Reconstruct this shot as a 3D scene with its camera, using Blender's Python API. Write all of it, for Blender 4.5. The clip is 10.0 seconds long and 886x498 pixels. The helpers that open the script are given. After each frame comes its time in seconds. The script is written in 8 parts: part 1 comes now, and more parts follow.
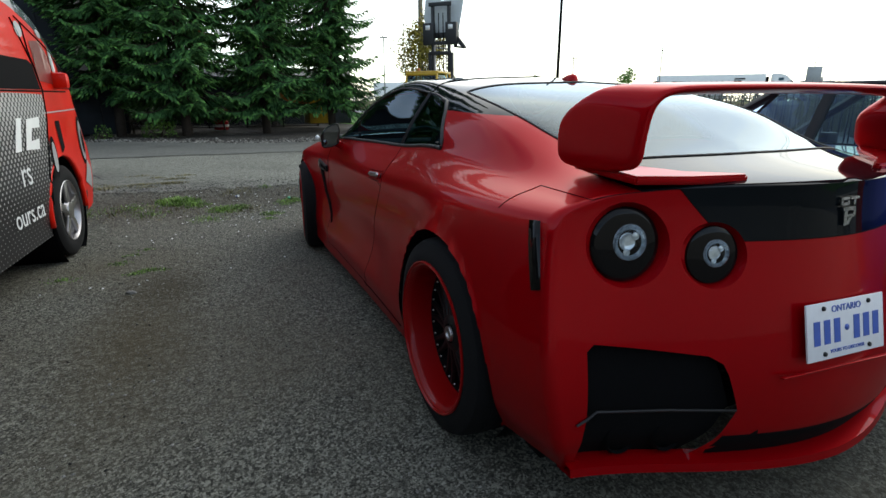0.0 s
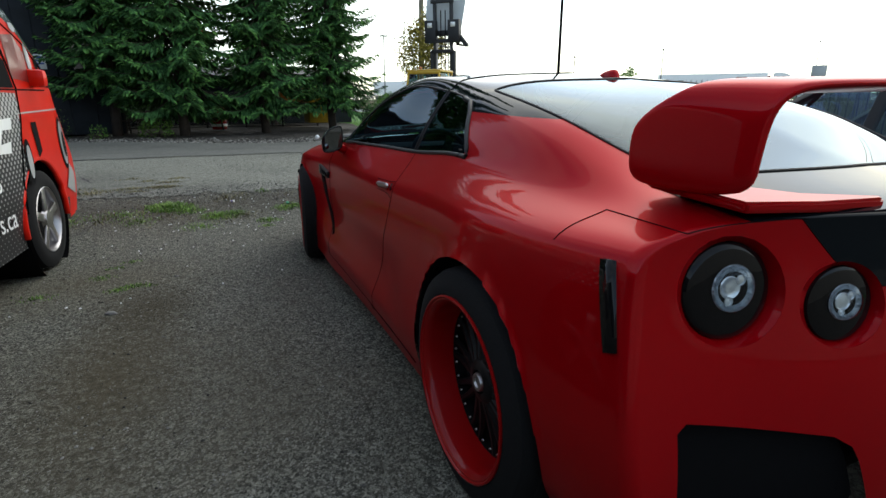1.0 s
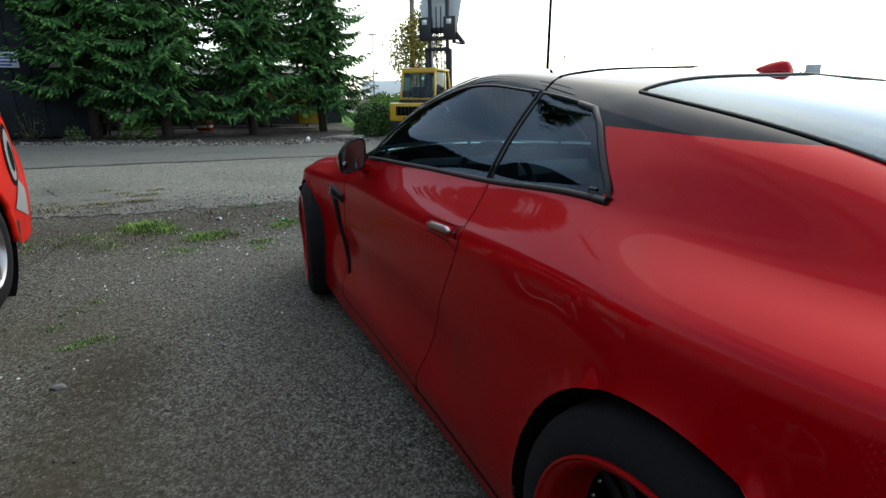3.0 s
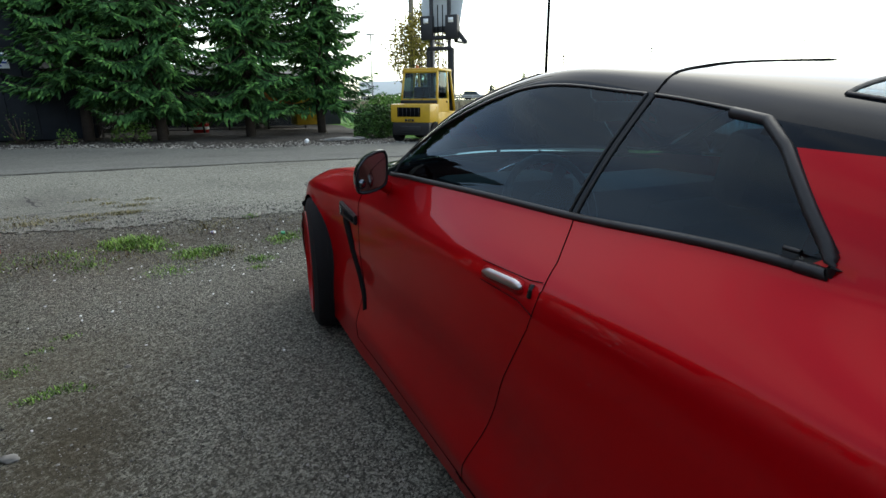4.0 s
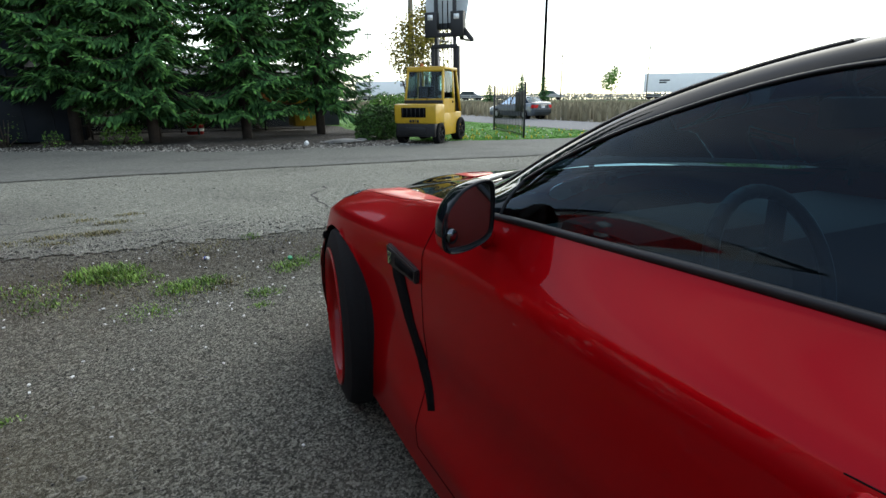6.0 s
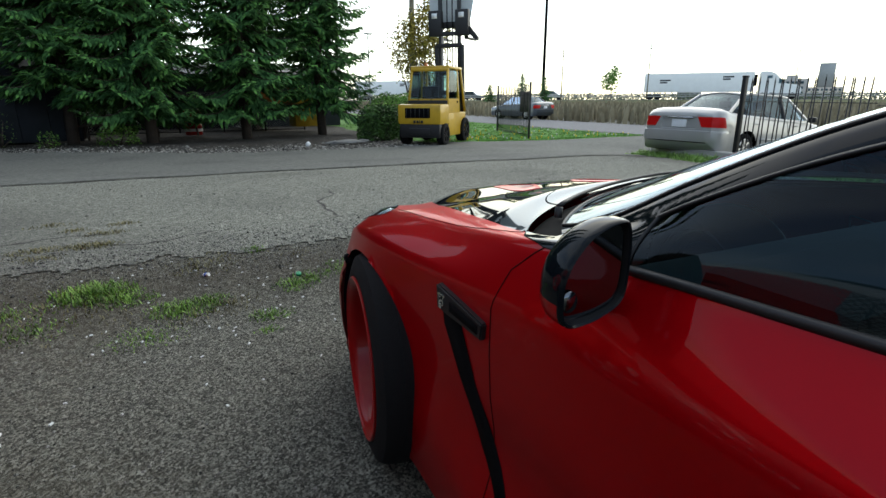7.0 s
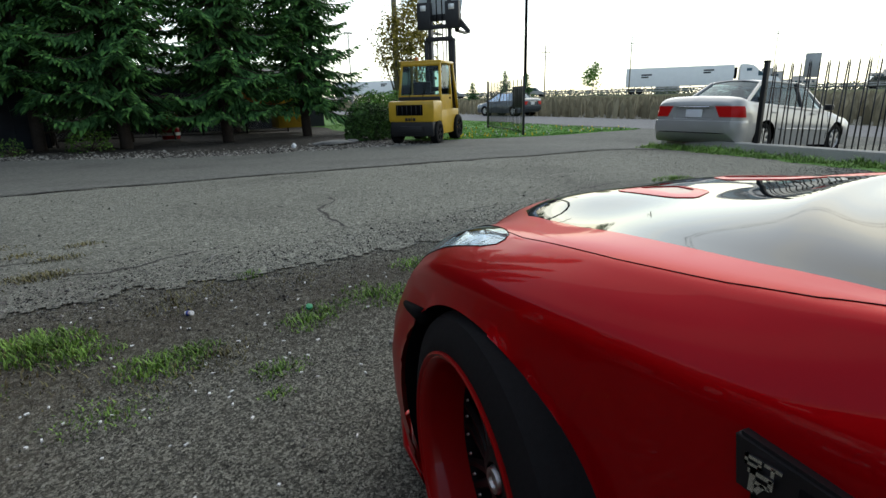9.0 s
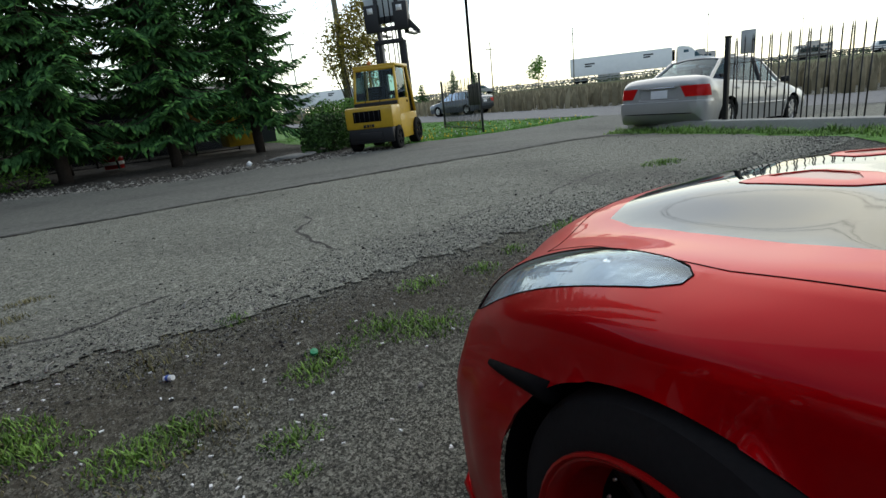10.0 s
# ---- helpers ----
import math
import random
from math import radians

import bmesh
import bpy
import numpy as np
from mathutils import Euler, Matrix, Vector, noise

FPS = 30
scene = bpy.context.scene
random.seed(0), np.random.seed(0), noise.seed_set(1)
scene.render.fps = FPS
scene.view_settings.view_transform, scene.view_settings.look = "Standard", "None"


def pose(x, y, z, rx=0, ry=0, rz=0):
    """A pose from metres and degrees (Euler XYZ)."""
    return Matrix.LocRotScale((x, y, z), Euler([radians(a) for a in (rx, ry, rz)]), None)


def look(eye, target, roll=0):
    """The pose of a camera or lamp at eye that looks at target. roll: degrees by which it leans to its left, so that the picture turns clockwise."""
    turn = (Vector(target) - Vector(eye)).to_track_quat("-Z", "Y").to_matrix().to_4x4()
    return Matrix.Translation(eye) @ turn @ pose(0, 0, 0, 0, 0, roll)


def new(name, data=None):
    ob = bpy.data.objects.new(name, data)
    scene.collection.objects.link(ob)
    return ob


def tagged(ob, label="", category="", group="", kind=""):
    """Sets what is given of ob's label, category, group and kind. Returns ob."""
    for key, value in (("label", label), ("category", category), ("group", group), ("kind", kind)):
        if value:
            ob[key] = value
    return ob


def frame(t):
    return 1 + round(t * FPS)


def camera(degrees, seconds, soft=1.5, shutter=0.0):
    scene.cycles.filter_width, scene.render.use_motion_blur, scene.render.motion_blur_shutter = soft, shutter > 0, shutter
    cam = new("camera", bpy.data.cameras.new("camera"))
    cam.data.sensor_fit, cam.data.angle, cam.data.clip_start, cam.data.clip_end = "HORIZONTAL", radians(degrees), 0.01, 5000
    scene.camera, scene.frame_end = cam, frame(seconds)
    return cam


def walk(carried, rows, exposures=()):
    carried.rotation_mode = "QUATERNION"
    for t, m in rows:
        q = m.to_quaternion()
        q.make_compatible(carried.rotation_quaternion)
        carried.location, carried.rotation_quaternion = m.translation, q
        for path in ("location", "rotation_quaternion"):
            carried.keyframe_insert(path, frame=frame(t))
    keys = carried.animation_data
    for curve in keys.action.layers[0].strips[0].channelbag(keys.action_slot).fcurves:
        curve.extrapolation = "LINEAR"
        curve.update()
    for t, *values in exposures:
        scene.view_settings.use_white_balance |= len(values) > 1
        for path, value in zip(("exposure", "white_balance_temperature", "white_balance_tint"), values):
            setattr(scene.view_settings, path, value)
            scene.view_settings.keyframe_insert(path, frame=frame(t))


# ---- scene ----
cam = camera(80.0, 10.0)
PATH = [
    (0, (-1.597, -1.605, 1.166), (-0.824, 0.159, 0.624), -0.0),
    (0.5, (-1.567, -1.437, 1.165), (-0.793, 0.325, 0.621), -0.0),
    (1, (-1.535, -1.254, 1.168), (-0.762, 0.508, 0.623), 0.0),
    (1.5, (-1.532, -1.073, 1.171), (-0.756, 0.687, 0.624), 0.1),
    (2, (-1.549, -0.881, 1.187), (-0.759, 0.874, 0.641), 0.1),
    (2.5, (-1.535, -0.685, 1.184), (-0.729, 1.062, 0.637), 0.1),
    (4, (-1.445, -0.008, 1.194), (-0.626, 1.733, 0.648), -0.2),
    (4.5, (-1.466, 0.209, 1.201), (-0.64, 1.947, 0.656), -0.1),
    (5, (-1.447, 0.399, 1.19), (-0.616, 2.135, 0.644), -0.2),
    (5.5, (-1.4, 0.605, 1.181), (-0.569, 2.341, 0.636), -0.3),
    (7, (-1.388, 1.186, 1.189), (-0.552, 2.92, 0.644), -0.2),
    (7.5, (-1.364, 1.385, 1.154), (-0.523, 3.116, 0.609), -0.3),
    (8, (-1.342, 1.596, 1.14), (-0.496, 3.323, 0.592), -0.3),
    (8.5, (-1.341, 1.787, 1.139), (-0.491, 3.513, 0.593), -0.3),
    (9, (-1.361, 2.0, 1.098), (-0.474, 3.707, 0.551), -1.4),
    (9.5, (-1.37, 2.229, 1.081), (-0.397, 3.889, 0.534), -2.4),
    (10, (-1.391, 2.463, 1.079), (-0.383, 4.102, 0.533), -6.1),
]
walk(cam, [(t, look(eye, target, roll)) for t, eye, target, roll in PATH],
     [(t, stops, 7050, 5) for t, stops in ((0, 0.10), (2.0, 0.20), (4.5, 0.45), (5.7, 0.46), (7.0, 0.16), (8.0, -0.02), (9.0, -0.18), (10, -0.30))])

# ---- world and light ----
SUN_AZ, SUN_EL = radians(50), radians(42)
world = bpy.data.worlds.new("sky")
scene.world = world
world.use_nodes = True
wn, wl = world.node_tree.nodes, world.node_tree.links
bg = wn["Background"]
sky = wn.new("ShaderNodeTexSky")
sky.sky_type, sky.sun_disc, sky.sun_elevation, sky.sun_rotation = "NISHITA", False, SUN_EL, SUN_AZ
dim = wn.new("ShaderNodeMixRGB")
dim.blend_type, dim.inputs[0].default_value, dim.inputs[2].default_value = "MULTIPLY", 1.0, (0.070, 0.080, 0.091, 1)
wl.new(sky.outputs[0], dim.inputs[1])
wc = wn.new("ShaderNodeTexCoord")
wm = wn.new("ShaderNodeMapping")
wm.inputs["Scale"].default_value = (1.2, 1.2, 4.5)
wl.new(wc.outputs["Generated"], wm.inputs[0])
cn = wn.new("ShaderNodeTexNoise")
cn.inputs["Scale"].default_value, cn.inputs["Detail"].default_value = 1.7, 5
wl.new(wm.outputs[0], cn.inputs[0])
cr = wn.new("ShaderNodeValToRGB")
cr.color_ramp.elements[0].position, cr.color_ramp.elements[0].color = 0.37, (0.22, 0.22, 0.22, 1)
cr.color_ramp.elements[1].position, cr.color_ramp.elements[1].color = 0.66, (0.95, 0.95, 0.95, 1)
wl.new(cn.outputs[0], cr.inputs[0])
cloud = wn.new("ShaderNodeMixRGB")
cloud.inputs[2].default_value = (0.95, 0.95, 0.89, 1)
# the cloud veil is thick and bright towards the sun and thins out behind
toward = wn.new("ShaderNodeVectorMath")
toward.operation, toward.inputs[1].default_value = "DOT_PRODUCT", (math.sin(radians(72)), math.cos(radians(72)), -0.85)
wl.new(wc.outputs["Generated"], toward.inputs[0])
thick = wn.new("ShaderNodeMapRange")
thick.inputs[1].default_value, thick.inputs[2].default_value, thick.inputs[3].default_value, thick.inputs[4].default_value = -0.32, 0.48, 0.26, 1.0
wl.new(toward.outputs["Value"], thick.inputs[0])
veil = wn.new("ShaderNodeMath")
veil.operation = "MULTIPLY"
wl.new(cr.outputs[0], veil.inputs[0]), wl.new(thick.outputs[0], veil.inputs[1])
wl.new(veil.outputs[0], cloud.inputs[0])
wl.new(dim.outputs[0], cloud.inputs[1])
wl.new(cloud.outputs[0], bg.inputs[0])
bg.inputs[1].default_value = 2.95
sun = new("sun", bpy.data.lights.new("sun", "SUN"))
sun.data.energy, sun.data.angle, sun.data.color = 0.95, radians(80), (1.0, 0.93, 0.84)
sun.matrix_world = look((math.sin(SUN_AZ) * 40 * math.cos(SUN_EL), math.cos(SUN_AZ) * 40 * math.cos(SUN_EL), 40 * math.sin(SUN_EL)), (0, 0, 0))


# ---- materials ----
def material(name, colour, rough=0.6, metal=0.0, spread=0.15, grain=40.0, bump=0.0, coat=0.0, large=1.5, emit=0.0, tint=None, spec=0.5, island=0.0):
    """A Principled surface whose colour drifts at two scales (metres), with fine relief."""
    m = bpy.data.materials.new(name)
    m.use_nodes = True
    n, l = m.node_tree.nodes, m.node_tree.links
    p = n["Principled BSDF"]
    p.inputs["Roughness"].default_value, p.inputs["Metallic"].default_value = rough, metal
    p.inputs["Coat Weight"].default_value, p.inputs["Coat Roughness"].default_value = coat, 0.03
    p.inputs["Specular IOR Level"].default_value = spec
    co = n.new("ShaderNodeTexCoord")
    ob = co.outputs["Object"]
    a, b = n.new("ShaderNodeTexNoise"), n.new("ShaderNodeTexNoise")
    a.inputs["Scale"].default_value, a.inputs["Detail"].default_value = grain, 6
    b.inputs["Scale"].default_value, b.inputs["Detail"].default_value = large, 4
    l.new(ob, a.inputs[0]), l.new(ob, b.inputs[0])
    add = n.new("ShaderNodeMath")
    add.operation = "ADD"
    l.new(a.outputs[0], add.inputs[0]), l.new(b.outputs[0], add.inputs[1])
    last = add.outputs[0]
    if island:
        geo, mul, plus = n.new("ShaderNodeNewGeometry"), n.new("ShaderNodeMath"), n.new("ShaderNodeMath")
        mul.operation, mul.inputs[1].default_value, plus.operation = "MULTIPLY_ADD", island, "ADD"
        mul.inputs[2].default_value = -island / 2
        l.new(geo.outputs["Random Per Island"], mul.inputs[0])
        l.new(mul.outputs[0], plus.inputs[0]), l.new(last, plus.inputs[1])
        last = plus.outputs[0]
    ramp = n.new("ShaderNodeValToRGB")
    dark = [c * (1 - spread) for c in colour]
    light = [min(1, c * (1 + spread)) for c in (tint or colour)]
    ramp.color_ramp.elements[0].position, ramp.color_ramp.elements[0].color = 0.35, (*dark, 1)
    ramp.color_ramp.elements[1].position, ramp.color_ramp.elements[1].color = 0.68, (*light, 1)
    half = n.new("ShaderNodeMath")
    half.operation, half.inputs[1].default_value = "MULTIPLY", 0.5
    l.new(last, half.inputs[0]), l.new(half.outputs[0], ramp.inputs[0])
    l.new(ramp.outputs[0], p.inputs["Base Color"])
    if bump:
        bn = n.new("ShaderNodeBump")
        bn.inputs["Strength"].default_value, bn.inputs["Distance"].default_value = min(1.0, bump), 0.02 * bump
        l.new(a.outputs[0], bn.inputs["Height"]), l.new(bn.outputs[0], p.inputs["Normal"])
    if emit:
        p.inputs["Emission Color"].default_value, p.inputs["Emission Strength"].default_value = (*colour, 1), emit
    return m


def glass(name, colour, clear=0.5, rough=0.01):
    """A tinted pane: see-through, with a mirror gloss that grows towards grazing views."""
    m = bpy.data.materials.new(name)
    m.use_nodes = True
    n, l = m.node_tree.nodes, m.node_tree.links
    n.remove(n["Principled BSDF"])
    t, g, mix, fr = n.new("ShaderNodeBsdfTransparent"), n.new("ShaderNodeBsdfGlossy"), n.new("ShaderNodeMixShader"), n.new("ShaderNodeFresnel")
    t.inputs[0].default_value = (*(c * clear for c in colour), 1)
    g.inputs["Color"].default_value, g.inputs["Roughness"].default_value = (0.78, 0.90, 1.0, 1), rough
    fr.inputs["IOR"].default_value = 1.31
    l.new(fr.outputs[0], mix.inputs[0]), l.new(t.outputs[0], mix.inputs[1]), l.new(g.outputs[0], mix.inputs[2])
    l.new(mix.outputs[0], n["Material Output"].inputs[0])
    return m


RED = material("red_car_paint", (0.33, 0.0006, 0.0042), 0.36, 0.40, 0.06, 900, 0, 0.32, 3, spec=0.1)
RED.node_tree.nodes["Principled BSDF"].inputs["Coat Roughness"].default_value = 0.012
RED.node_tree.nodes["Principled BSDF"].inputs["Specular Tint"].default_value = (1.0, 0.04, 0.06, 1)
GLOSS_BLACK = material("black_gloss_paint", (0.004, 0.006, 0.008), 0.03, 0, 0.2, 500, 0, 0, 3, spec=0.2)
GLOSS_BLACK.node_tree.nodes["Principled BSDF"].inputs["IOR"].default_value = 1.38
SATIN_BLACK = material("satin_black_plastic", (0.010, 0.010, 0.011), 0.45, 0, 0.25, 300, 0.05, spec=0.35)
MATT_BLACK = material("matt_black", (0.003, 0.003, 0.0035), 0.9, 0, 0.2, 60, spec=0.1)
RUBBER = material("tyre_rubber", (0.007, 0.007, 0.0075), 0.9, 0, 0.3, 120, 0.15, spec=0.2)
RIM_RED = material("red_rim_lacquer", (0.24, 0.002, 0.003), 0.35, 0, 0.06, 300, 0, 0.3, spec=0.1)
RIM_BLACK = material("black_rim", (0.004, 0.004, 0.0045), 0.5, 0, 0.2, 100, 0, 0, spec=0.25)
CHROME = material("chrome", (0.75, 0.76, 0.78), 0.12, 1.0, 0.05, 50)
SATIN_METAL = material("satin_metal", (0.45, 0.43, 0.43), 0.32, 1.0, 0.1, 300)
MIRROR = material("mirror_glass", (0.13, 0.14, 0.15), 0.02, 1.0, 0.02, 5)
TINT = glass("tinted_window_glass", (0.17, 0.33, 0.42), 0.86)
CLEAR = glass("clear_lens", (0.90, 0.94, 0.95), 0.93)
SMOKE = material("smoked_lamp_lens", (0.005, 0.0045, 0.005), 0.04, 0, 0.2, 50, 0, 0, spec=0.2)
INTERIOR = material("dark_interior_cloth", (0.012, 0.013, 0.015), 0.8, 0, 0.3, 200, 0.1, spec=0.2)
WHITE_PAINT = material("white_paint", (0.78, 0.79, 0.78), 0.4, 0, 0.05, 30)


# ---- mesh helpers ----
def part(name, bm, mat, parent=None, label="", smooth=True, angle=None):
    me = bpy.data.meshes.new(name)
    bm.to_mesh(me)
    bm.free()
    me.materials.append(mat)
    ob = new(name, me)
    if smooth:
        me.polygons.foreach_set("use_smooth", [True] * len(me.polygons))
        if angle:
            me.set_sharp_from_angle(angle=radians(angle))
    if parent:
        ob.parent = parent
    if label:
        ob["label"] = label
    return ob


def thing(name, m, label, category, group="", kind=""):
    e = new(name)
    e.empty_display_size = 0.2
    e.matrix_world = m
    return tagged(e, label, category, group, kind)


def box(bm, lo, hi, m=None, bevel=0.0):
    """Adds a box between two corners, its edges rounded by bevel."""
    r = bmesh.ops.create_cube(bm, size=1.0)
    vs = r["verts"]
    c, d = [(a + b) / 2 for a, b in zip(lo, hi)], [b - a for a, b in zip(lo, hi)]
    for v in vs:
        v.co = Vector((c[0] + v.co.x * d[0], c[1] + v.co.y * d[1], c[2] + v.co.z * d[2]))
    if bevel:
        es = list({e for v in vs for e in v.link_edges})
        out = bmesh.ops.bevel(bm, geom=es, offset=bevel, segments=2, affect="EDGES", profile=0.6)
        vs = list({v for f in out["faces"] for v in f.verts} | {v for v in vs if v.is_valid})
    if m:
        bmesh.ops.transform(bm, matrix=m, verts=vs)
    return vs


def tube(bm, pts, radius, sides=6, r_end=None, caps=True):
    """A tube along points, tapering to r_end."""
    pts = [Vector(p) for p in pts]
    rings = []
    for i, p in enumerate(pts):
        d = (pts[min(i + 1, len(pts) - 1)] - pts[max(i - 1, 0)]).normalized()
        up = Vector((0, 0, 1)) if abs(d.z) < 0.9 else Vector((1, 0, 0))
        a = d.cross(up).normalized()
        b = d.cross(a)
        r = radius if r_end is None else radius + (r_end - radius) * i / max(1, len(pts) - 1)
        rings.append([bm.verts.new(p + (a * math.cos(k * 2 * math.pi / sides) + b * math.sin(k * 2 * math.pi / sides)) * r) for k in range(sides)])
    for r0, r1 in zip(rings, rings[1:]):
        for k in range(sides):
            bm.faces.new((r0[k], r1[k], r1[(k + 1) % sides], r0[(k + 1) % sides]))
    if caps:
        bm.faces.new(rings[0])
        bm.faces.new(rings[-1][::-1])


def lathe(bm, profile, axis="x", steps=40, m=None, close=False):
    """Turns (distance along the axis, radius) pairs round an axis."""
    rings = []
    for a, r in profile:
        ring = []
        for k in range(steps):
            c, s = math.cos(2 * math.pi * k / steps) * r, math.sin(2 * math.pi * k / steps) * r
            p = Vector((a, c, s)) if axis == "x" else Vector((c, a, s)) if axis == "y" else Vector((c, s, a))
            ring.append(bm.verts.new(m @ p if m else p))
        rings.append(ring)
    for r0, r1 in zip(rings, rings[1:] + ([rings[0]] if close else [])):
        for k in range(steps):
            bm.faces.new((r0[k], r0[(k + 1) % steps], r1[(k + 1) % steps], r1[k]))
    return rings


def prism(bm, outline, axis, lo, hi):
    """Pulls a flat outline of (a, b) pairs along an axis from lo to hi. x: (y, z), y: (x, z), z: (x, y)."""
    def at(p, d):
        return Vector((d, p[0], p[1])) if axis == "x" else Vector((p[0], d, p[1])) if axis == "y" else Vector((p[0], p[1], d))
    a, b = [bm.verts.new(at(p, lo)) for p in outline], [bm.verts.new(at(p, hi)) for p in outline]
    n = len(outline)
    for k in range(n):
        bm.faces.new((a[k], a[(k + 1) % n], b[(k + 1) % n], b[k]))
    fs = [bm.faces.new(a[::-1]), bm.faces.new(b)]
    bmesh.ops.recalc_face_normals(bm, faces=list({f for v in a + b for f in v.link_faces}))
    return a + b


def hermite(xs, ys, x):
    """A smooth curve through the knots."""
    xs, ys, x = np.asarray(xs, float), np.asarray(ys, float), np.asarray(x, float)
    h, d = np.diff(xs), np.diff(ys) / np.diff(xs)
    m = np.empty_like(ys)
    m[0], m[-1] = d[0], d[-1]
    m[1:-1] = (d[:-1] * h[1:] + d[1:] * h[:-1]) / (h[1:] + h[:-1])
    i = np.clip(np.searchsorted(xs, x) - 1, 0, len(h) - 1)
    t = np.clip((x - xs[i]) / h[i], 0, 1)
    return (2 * t**3 - 3 * t**2 + 1) * ys[i] + (t**3 - 2 * t**2 + t) * h[i] * m[i] + (3 * t**2 - 2 * t**3) * ys[i + 1] + (t**3 - t**2) * h[i] * m[i + 1]


def step(a, b, x):
    t = np.clip((x - a) / (b - a), 0, 1)
    return t * t * (3 - 2 * t)


# ---- ground ----
def ground_z(x, y):
    """The lot is level; the paved drive lies a little higher, past a soft edge."""
    edge = 3.9 + 0.15 * math.sin(x * 0.8)
    rise = 0.20 * float(step(edge, edge + 1.5, y))
    fall = -0.27 * float(step(8.0, 15.5, y)) - 0.30 * float(step(5.0, 10.0, x)) * float(step(-3.0, 5.0, y)) * (1 - 0.75 * float(step(10.5, 14.5, y)))
    return rise + fall + 0.012 * noise.noise(Vector((x * 0.9, y * 0.9, 0.3))) + 0.004 * noise.noise(Vector((x * 5, y * 5, 0.3)))


def sheet(name, xs, ys, lift, mat, keep=None, sink=0.0):
    bm = bmesh.new()
    grid = [[bm.verts.new((x, y, ground_z(x, y) + lift - sink * max(float(step(5.6, 6.4, y)), float(step(6.0, 7.0, x))))) for x in xs] for y in ys]
    for j in range(len(ys) - 1):
        for i in range(len(xs) - 1):
            if keep is None or keep((xs[i] + xs[i + 1]) / 2, (ys[j] + ys[j + 1]) / 2):
                bm.faces.new((grid[j][i], grid[j][i + 1], grid[j + 1][i + 1], grid[j + 1][i]))
    bmesh.ops.delete(bm, geom=[v for v in bm.verts if not v.link_faces], context="VERTS")
    return part(name, bm, mat)


def soil(name, stops, scale, rough=0.9, bump=0.6, patches=None, spots=()):
    """Loose ground: fine grit, stones and broad stains, on real-world coordinates."""
    m = bpy.data.materials.new(name)
    m.use_nodes = True
    n, l = m.node_tree.nodes, m.node_tree.links
    p = n["Principled BSDF"]
    p.inputs["Roughness"].default_value, p.inputs["Specular IOR Level"].default_value = rough, 0.25
    co = n.new("ShaderNodeTexCoord").outputs["Object"]
    fine, mid, broad, vor = (n.new(t) for t in ("ShaderNodeTexNoise", "ShaderNodeTexNoise", "ShaderNodeTexNoise", "ShaderNodeTexVoronoi"))
    for node, sc, de in ((fine, scale * 3.2, 8), (mid, scale * 0.25, 5), (broad, 0.55, 5)):
        node.inputs["Scale"].default_value, node.inputs["Detail"].default_value = sc, de
        l.new(co, node.inputs[0])
    vor.inputs["Scale"].default_value = scale
    l.new(co, vor.inputs["Vector"])
    ramp = n.new("ShaderNodeValToRGB")
    els = ramp.color_ramp.elements
    els[0].position, els[0].color = stops[0][0], (*stops[0][1], 1)
    els[1].position, els[1].color = stops[-1][0], (*stops[-1][1], 1)
    for pos, col in stops[1:-1]:
        e = els.new(pos)
        e.color = (*col, 1)
    mix = n.new("ShaderNodeMath")
    mix.operation, mix.inputs[1].default_value = "MULTIPLY_ADD", 0.66
    l.new(fine.outputs[0], mix.inputs[0])
    m2 = n.new("ShaderNodeMath")
    m2.operation, m2.inputs[1].default_value = "MULTIPLY", 0.34
    l.new(vor.outputs["Color"], m2.inputs[0]), l.new(m2.outputs[0], mix.inputs[2])
    l.new(mix.outputs[0], ramp.inputs[0])
    last = ramp.outputs[0]
    for node, col, lo, hi in ((mid, None, 0, 0), *(((broad, patches[0], patches[1], patches[2]),) if patches else ())):
        if col is None:
            continue
        r2 = n.new("ShaderNodeMapRange")
        r2.inputs[1].default_value, r2.inputs[2].default_value, r2.inputs[4].default_value = lo, hi, 0.8
        l.new(node.outputs[0], r2.inputs[0])
        mx = n.new("ShaderNodeMixRGB")
        mx.inputs[2].default_value = (*col, 1)
        l.new(r2.outputs[0], mx.inputs[0]), l.new(last, mx.inputs[1])
        last = mx.outputs[0]
    for cx, cy, rx, ry, col, amount in spots:
        mp, ln, rg, mx, jit = n.new("ShaderNodeMapping"), n.new("ShaderNodeVectorMath"), n.new("ShaderNodeMapRange"), n.new("ShaderNodeMixRGB"), n.new("ShaderNodeMath")
        mp.inputs["Scale"].default_value = (1 / rx, 1 / ry, 0)
        mp.inputs["Location"].default_value = (-cx / rx, -cy / ry, 0)
        ln.operation = "LENGTH"
        l.new(co, mp.inputs[0]), l.new(mp.outputs[0], ln.inputs[0])
        jit.operation, jit.inputs[1].default_value = "MULTIPLY_ADD", 1.3
        l.new(mid.outputs[0], jit.inputs[0]), l.new(ln.outputs["Value"], jit.inputs[2])
        rg.inputs[1].default_value, rg.inputs[2].default_value, rg.inputs[3].default_value, rg.inputs[4].default_value = 0.7, 1.75, amount, 0.0
        l.new(jit.outputs[0], rg.inputs[0])
        mx.inputs[2].default_value = (*col, 1)
        l.new(rg.outputs[0], mx.inputs[0]), l.new(last, mx.inputs[1])
        last = mx.outputs[0]
    val = n.new("ShaderNodeMapRange")
    val.inputs[1].default_value, val.inputs[2].default_value, val.inputs[3].default_value, val.inputs[4].default_value = 0.3, 0.7, 0.72, 1.28
